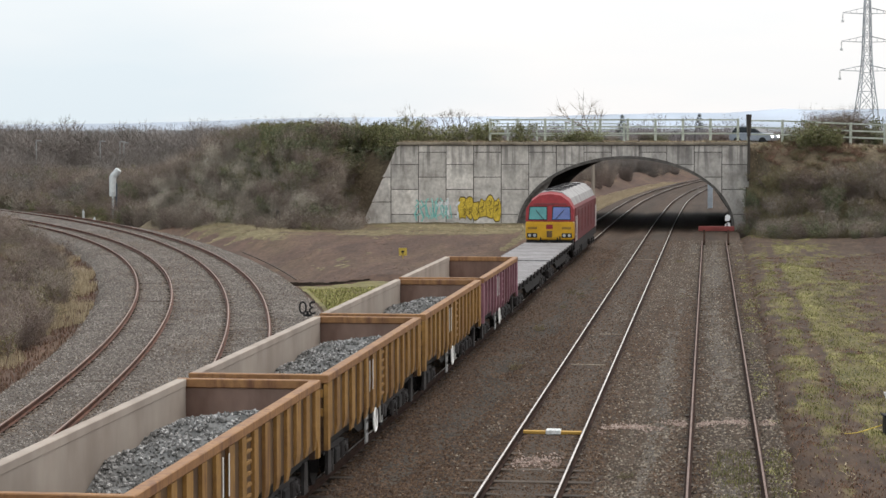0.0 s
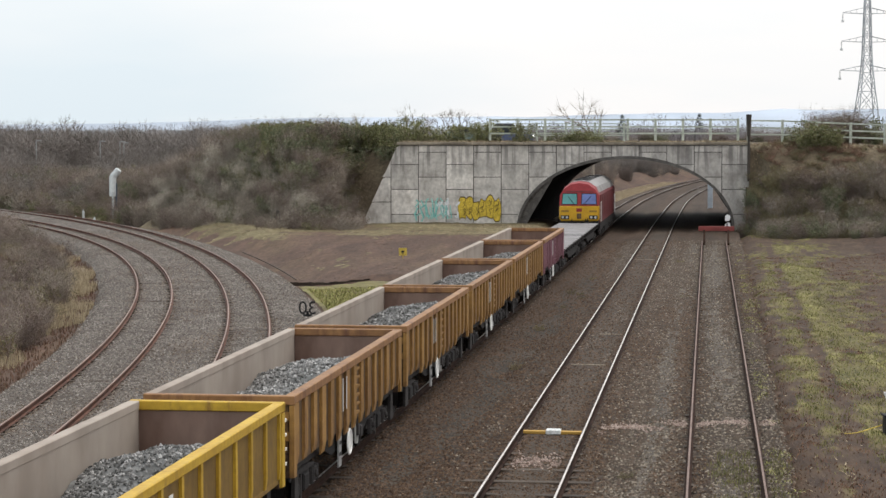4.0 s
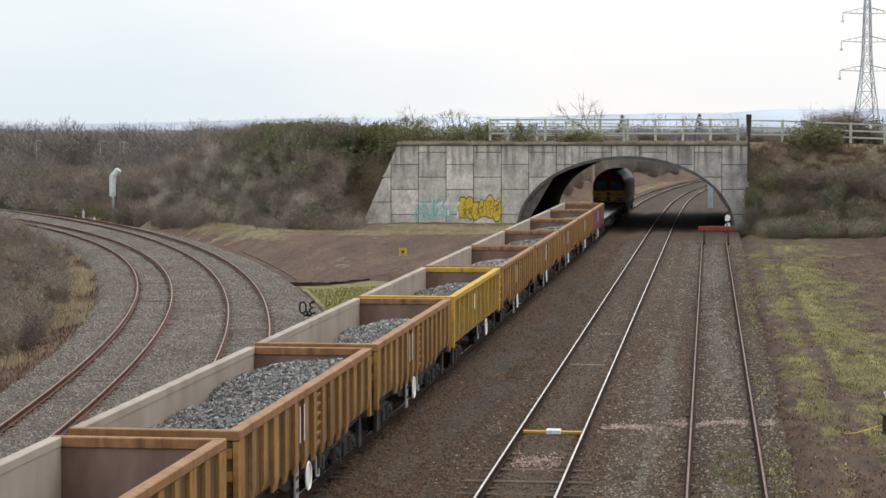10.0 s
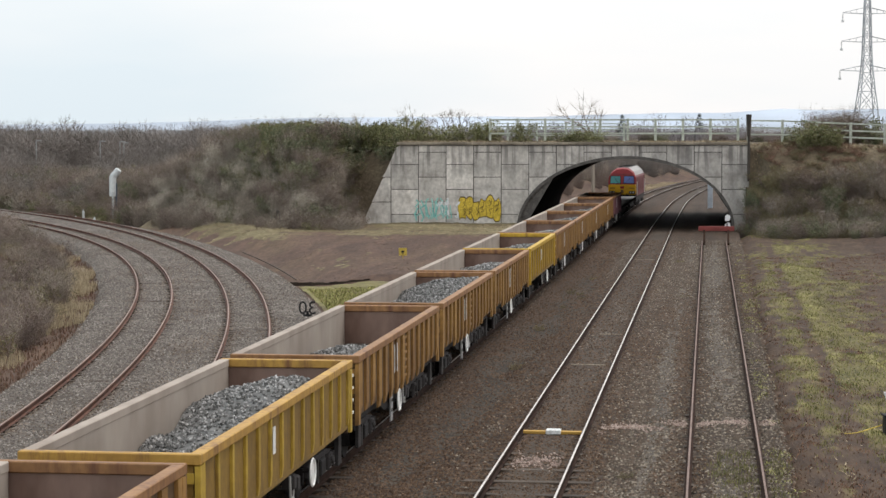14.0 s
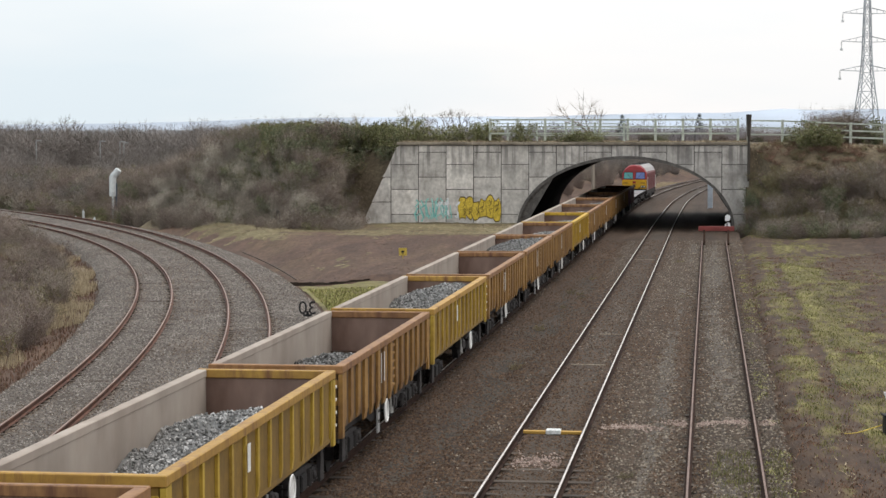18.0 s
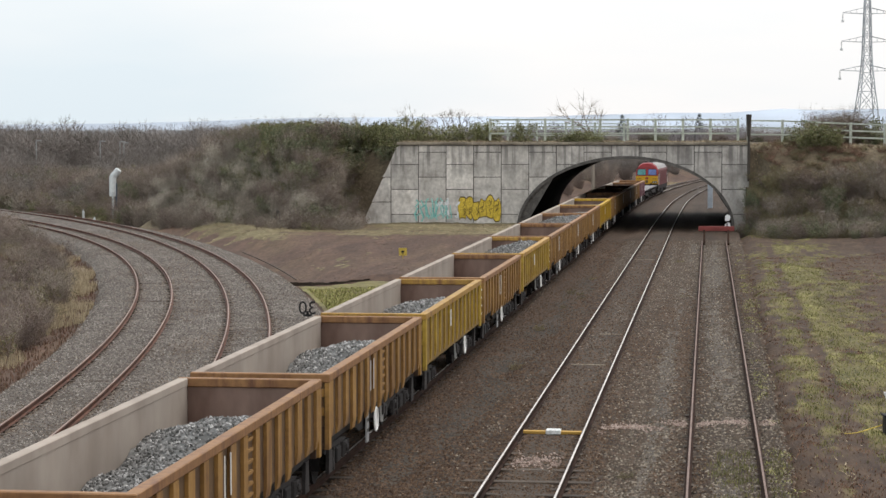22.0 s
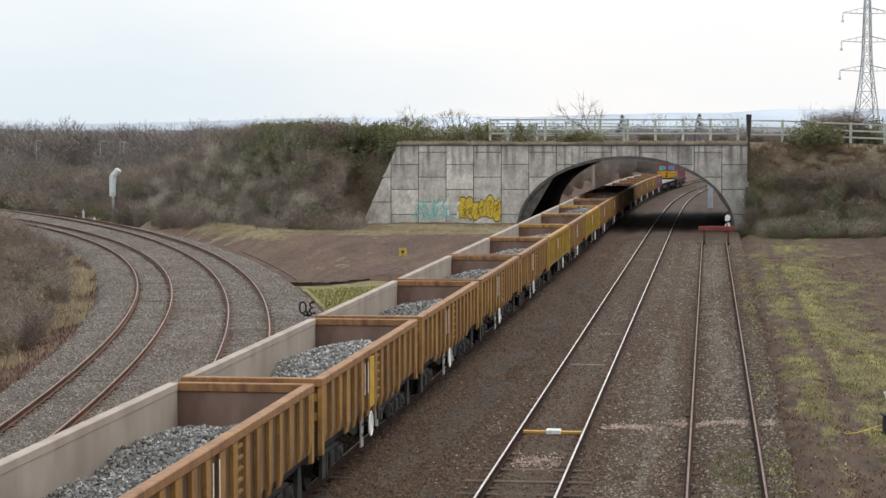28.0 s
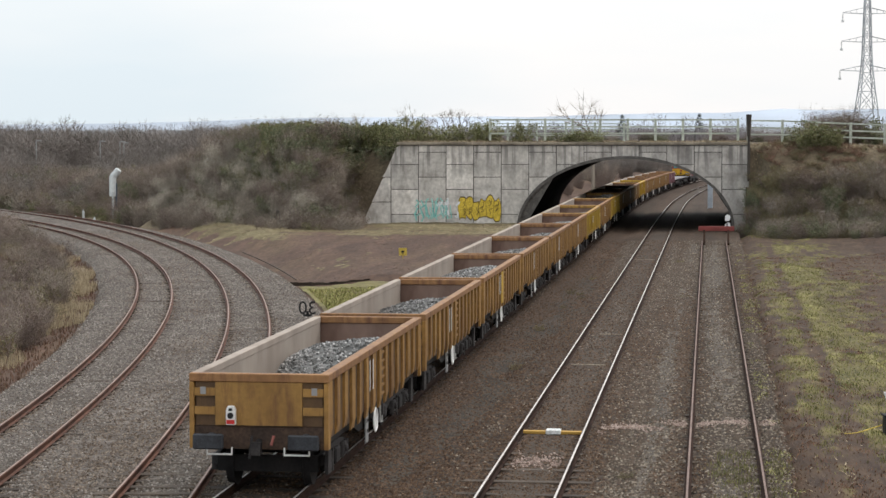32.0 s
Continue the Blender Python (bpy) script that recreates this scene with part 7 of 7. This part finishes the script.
# stretcher bar in the main track
M_TIEBAR = plain("worn_orange_paint", (0.42, 0.25, 0.05), 0.7)
bar = thing("track_tie_bar", "yellow tie bar with a grey box across the rails", "tie bar", pose(MAIN_X + 0.1, 49.65, -0.1))
for a, b in ((-0.68, -0.13), (0.18, 0.68)):
    bm = B()
    box(bm, a, b, -0.09, 0.09, -0.02, 0.05)
    part("bar", bm, M_TIEBAR, bar, "dull orange-yellow bar", bevel=0.01)
bm = B()
box(bm, -0.15, 0.2, -0.14, 0.14, -0.03, 0.09)
part("grey_box", bm, M_PALE, bar, "grey metal box", bevel=0.02)
for y, x0, x1 in ((64.6, -0.55, 0.5), (74.5, -0.2, 0.55), (118.5, -0.6, 0.5)):
    bm = B()
    box(bm, x0, x1, -0.06, 0.06, 0, 0.03)
    single("cable_cover", bm, M_COPING, "thin pale cable cover across the track", "cable cover", pose(MAIN_X + lean_of(MAIN_X, y), y, -0.135), "cable covers", bevel=0.006)

ind = thing("ground_signal", "black lineside box with a tilted white board", "signal box", Matrix.Translation((4.05, 51.3, -0.3)) @ Matrix.Rotation(radians(LEAN), 4, "Z"))
bm = B()
box(bm, -0.12, 0.5, -0.2, 0.2, 0, 0.5)
part("case", bm, M_BLACK, ind, bevel=0.02)
bm = B()
box(bm, -0.15, 0.53, -0.23, 0.23, 0.5, 0.55)
part("lid", bm, M_FRAME, ind, bevel=0.01)
bm = B()
prism(bm, [(-0.14, 1.08), (0.5, 1.08), (0.5, 0.68), (0.0, 0.68)], -0.02, 0.02)
part("board", bm, M_WHITE, ind, "white tilted board")
bm = B()
prism(bm, [(-0.02, 1.02), (0.4, 1.02), (0.4, 0.8), (0.05, 0.8)], -0.026, -0.022)
part("mark", bm, M_BLACK, ind)
bm = B()
rod(bm, (0.2, 0, 0.55), (0.2, 0, 0.9), 0.03, 6)
part("stem", bm, M_BLACK, ind)
bm = B()
last = None
for i in range(13):
    f = i / 12
    p = Vector((4.0 - 1.0 * f, 51.4 + 0.25 * math.sin(f * 5), ground_z(4.0 - f, 51.4) + 0.09 + 0.25 * (1 - f) ** 3))
    if last:
        rod(bm, last, p, 0.013, 5)
    last = p
single("cable", bm, M_SIGNYELLOW, "thin yellow cable lying on the grass", "cable")

# dug edge where the field drops to the grass
verts, faces = [], []
for i in range(60):
    x = -21.8 + 0.085 * i
    y = 103.1 + 0.008 * (x + 20) + 0.18 * noise.noise((x * 0.9, 0, 3))
    z0, z1 = ground_z(x, 102.8) - 0.1, ground_z(x, 102.9) + 0.17 + 0.05 * noise.noise((x * 2.3, 1, 0)) + 0.03 * noise.noise((x * 9, 1, 0))
    verts += [(x, y, z0), (x, y - 0.05, z1), (x, y + 0.25, z1 - 0.04), (x, y + 0.4, z0)]
for i in range(59):
    k = 4 * i
    faces += [(k + a, k + 4 + a, k + 5 + a, k + 1 + a) for a in range(3)]
me = bpy.data.meshes.new("dug_edge")
me.from_pydata(verts, [], faces)
me.materials.append(M_SLEEPER)
tagged(new("dug_edge", me), "low dark dug edge of soil across the field", "soil edge", "", "structure")

bm = B()
last = None
for i in range(45):
    y = 104.6 + 0.5 * i
    p = Vector((CURVE_FAR(y) + 3.55, y, -0.42 + 0.004 * (y - 104)))
    if last:
        beam(bm, last, p, 0.05)
    last = p
single("bed_edging", bm, M_SLEEPER, "low dark edging board along the curved bed", "edging", kind="structure")

# leaning posts of an old fence by the evergreen bush
for x, lean in ((-30.4, 8), (-29.9, -14), (-29.2, 30)):
    bm = B()
    box(bm, -0.05, 0.05, -0.05, 0.05, -0.1, 1.15)
    single("old_fence_post", bm, M_WOODPOST, "leaning weathered post of an old fence", "post",
           pose(x, 146.0, ground_z(x, 146.0), 0, lean, 0), "old fence posts", bevel=0.01)

M_LAMPGREY = plain("dull_lamp_grey", (0.3, 0.31, 0.31), 0.6)
for x, top in ((65, 249), (178, 250), (213, 251), (220, 253)):
    d = 243.0
    lp = thing("street_lamp", "far grey street lamp above the thicket", "street lamp", Matrix.Translation(seen((x - 784) / 3800 * d, d, -0.6)) @ Matrix.Rotation(radians(LEAN), 4, "Z"), "far street lamps")
    h = 7.5 - (top - 234) * d / 3800
    bm = B()
    rod(bm, (0, 0, 0), (0, 0, h), 0.06, 6)
    part("column", bm, M_LAMPGREY, lp)
    bm = B()
    box(bm, 0.0, 0.55, -0.12, 0.12, h - 0.06, h + 0.05)
    part("lantern", bm, M_LAMPGREY, lp)


# tail lamp on the last wagon, two data plates
def tail_lamp():
    t = thing("tail_lamp", "white and red tail lamp on the last wagon", "lamp")
    bm = B()
    prism(bm, [(-0.09, 0), (0.09, 0), (0.09, 0.28), (0.06, 0.36), (-0.06, 0.36), (-0.09, 0.28)], -0.06, 0.06)
    part("case", bm, M_WHITE, t, "white lamp case", bevel=0.01)
    bm = B()
    rod(bm, (0, -0.068, 0.18), (0, -0.06, 0.18), 0.06, 14)
    part("lens", bm, M_BLACK, t, "dark lens")
    bm = B()
    box(bm, -0.08, 0.08, -0.066, -0.062, 0.02, 0.1)
    part("red_band", bm, M_RED, t, "red band")
    bm = B()
    box(bm, -0.035, 0.035, -0.066, -0.062, 0.27, 0.32)
    part("vent", bm, M_BLACK, t)
    return t


lay_sleepers()
TAIL = tail_lamp()
TAIL_ROWS = vehicle_rows(39.55 - 15 * PITCH + PITCH / 2, 8.5)


def motions():
    for ob, mid, span in FLEET:
        walk(ob, vehicle_rows(mid, span))
    walk(TAIL, [(t, m @ pose(-0.52, -6.50, 1.33)) for t, m in TAIL_ROWS])
    for ob, v, way, u_ref, t_ref, pace in CARS:
        walk(ob, car_rows(v, way, u_ref, t_ref, pace))


motions()
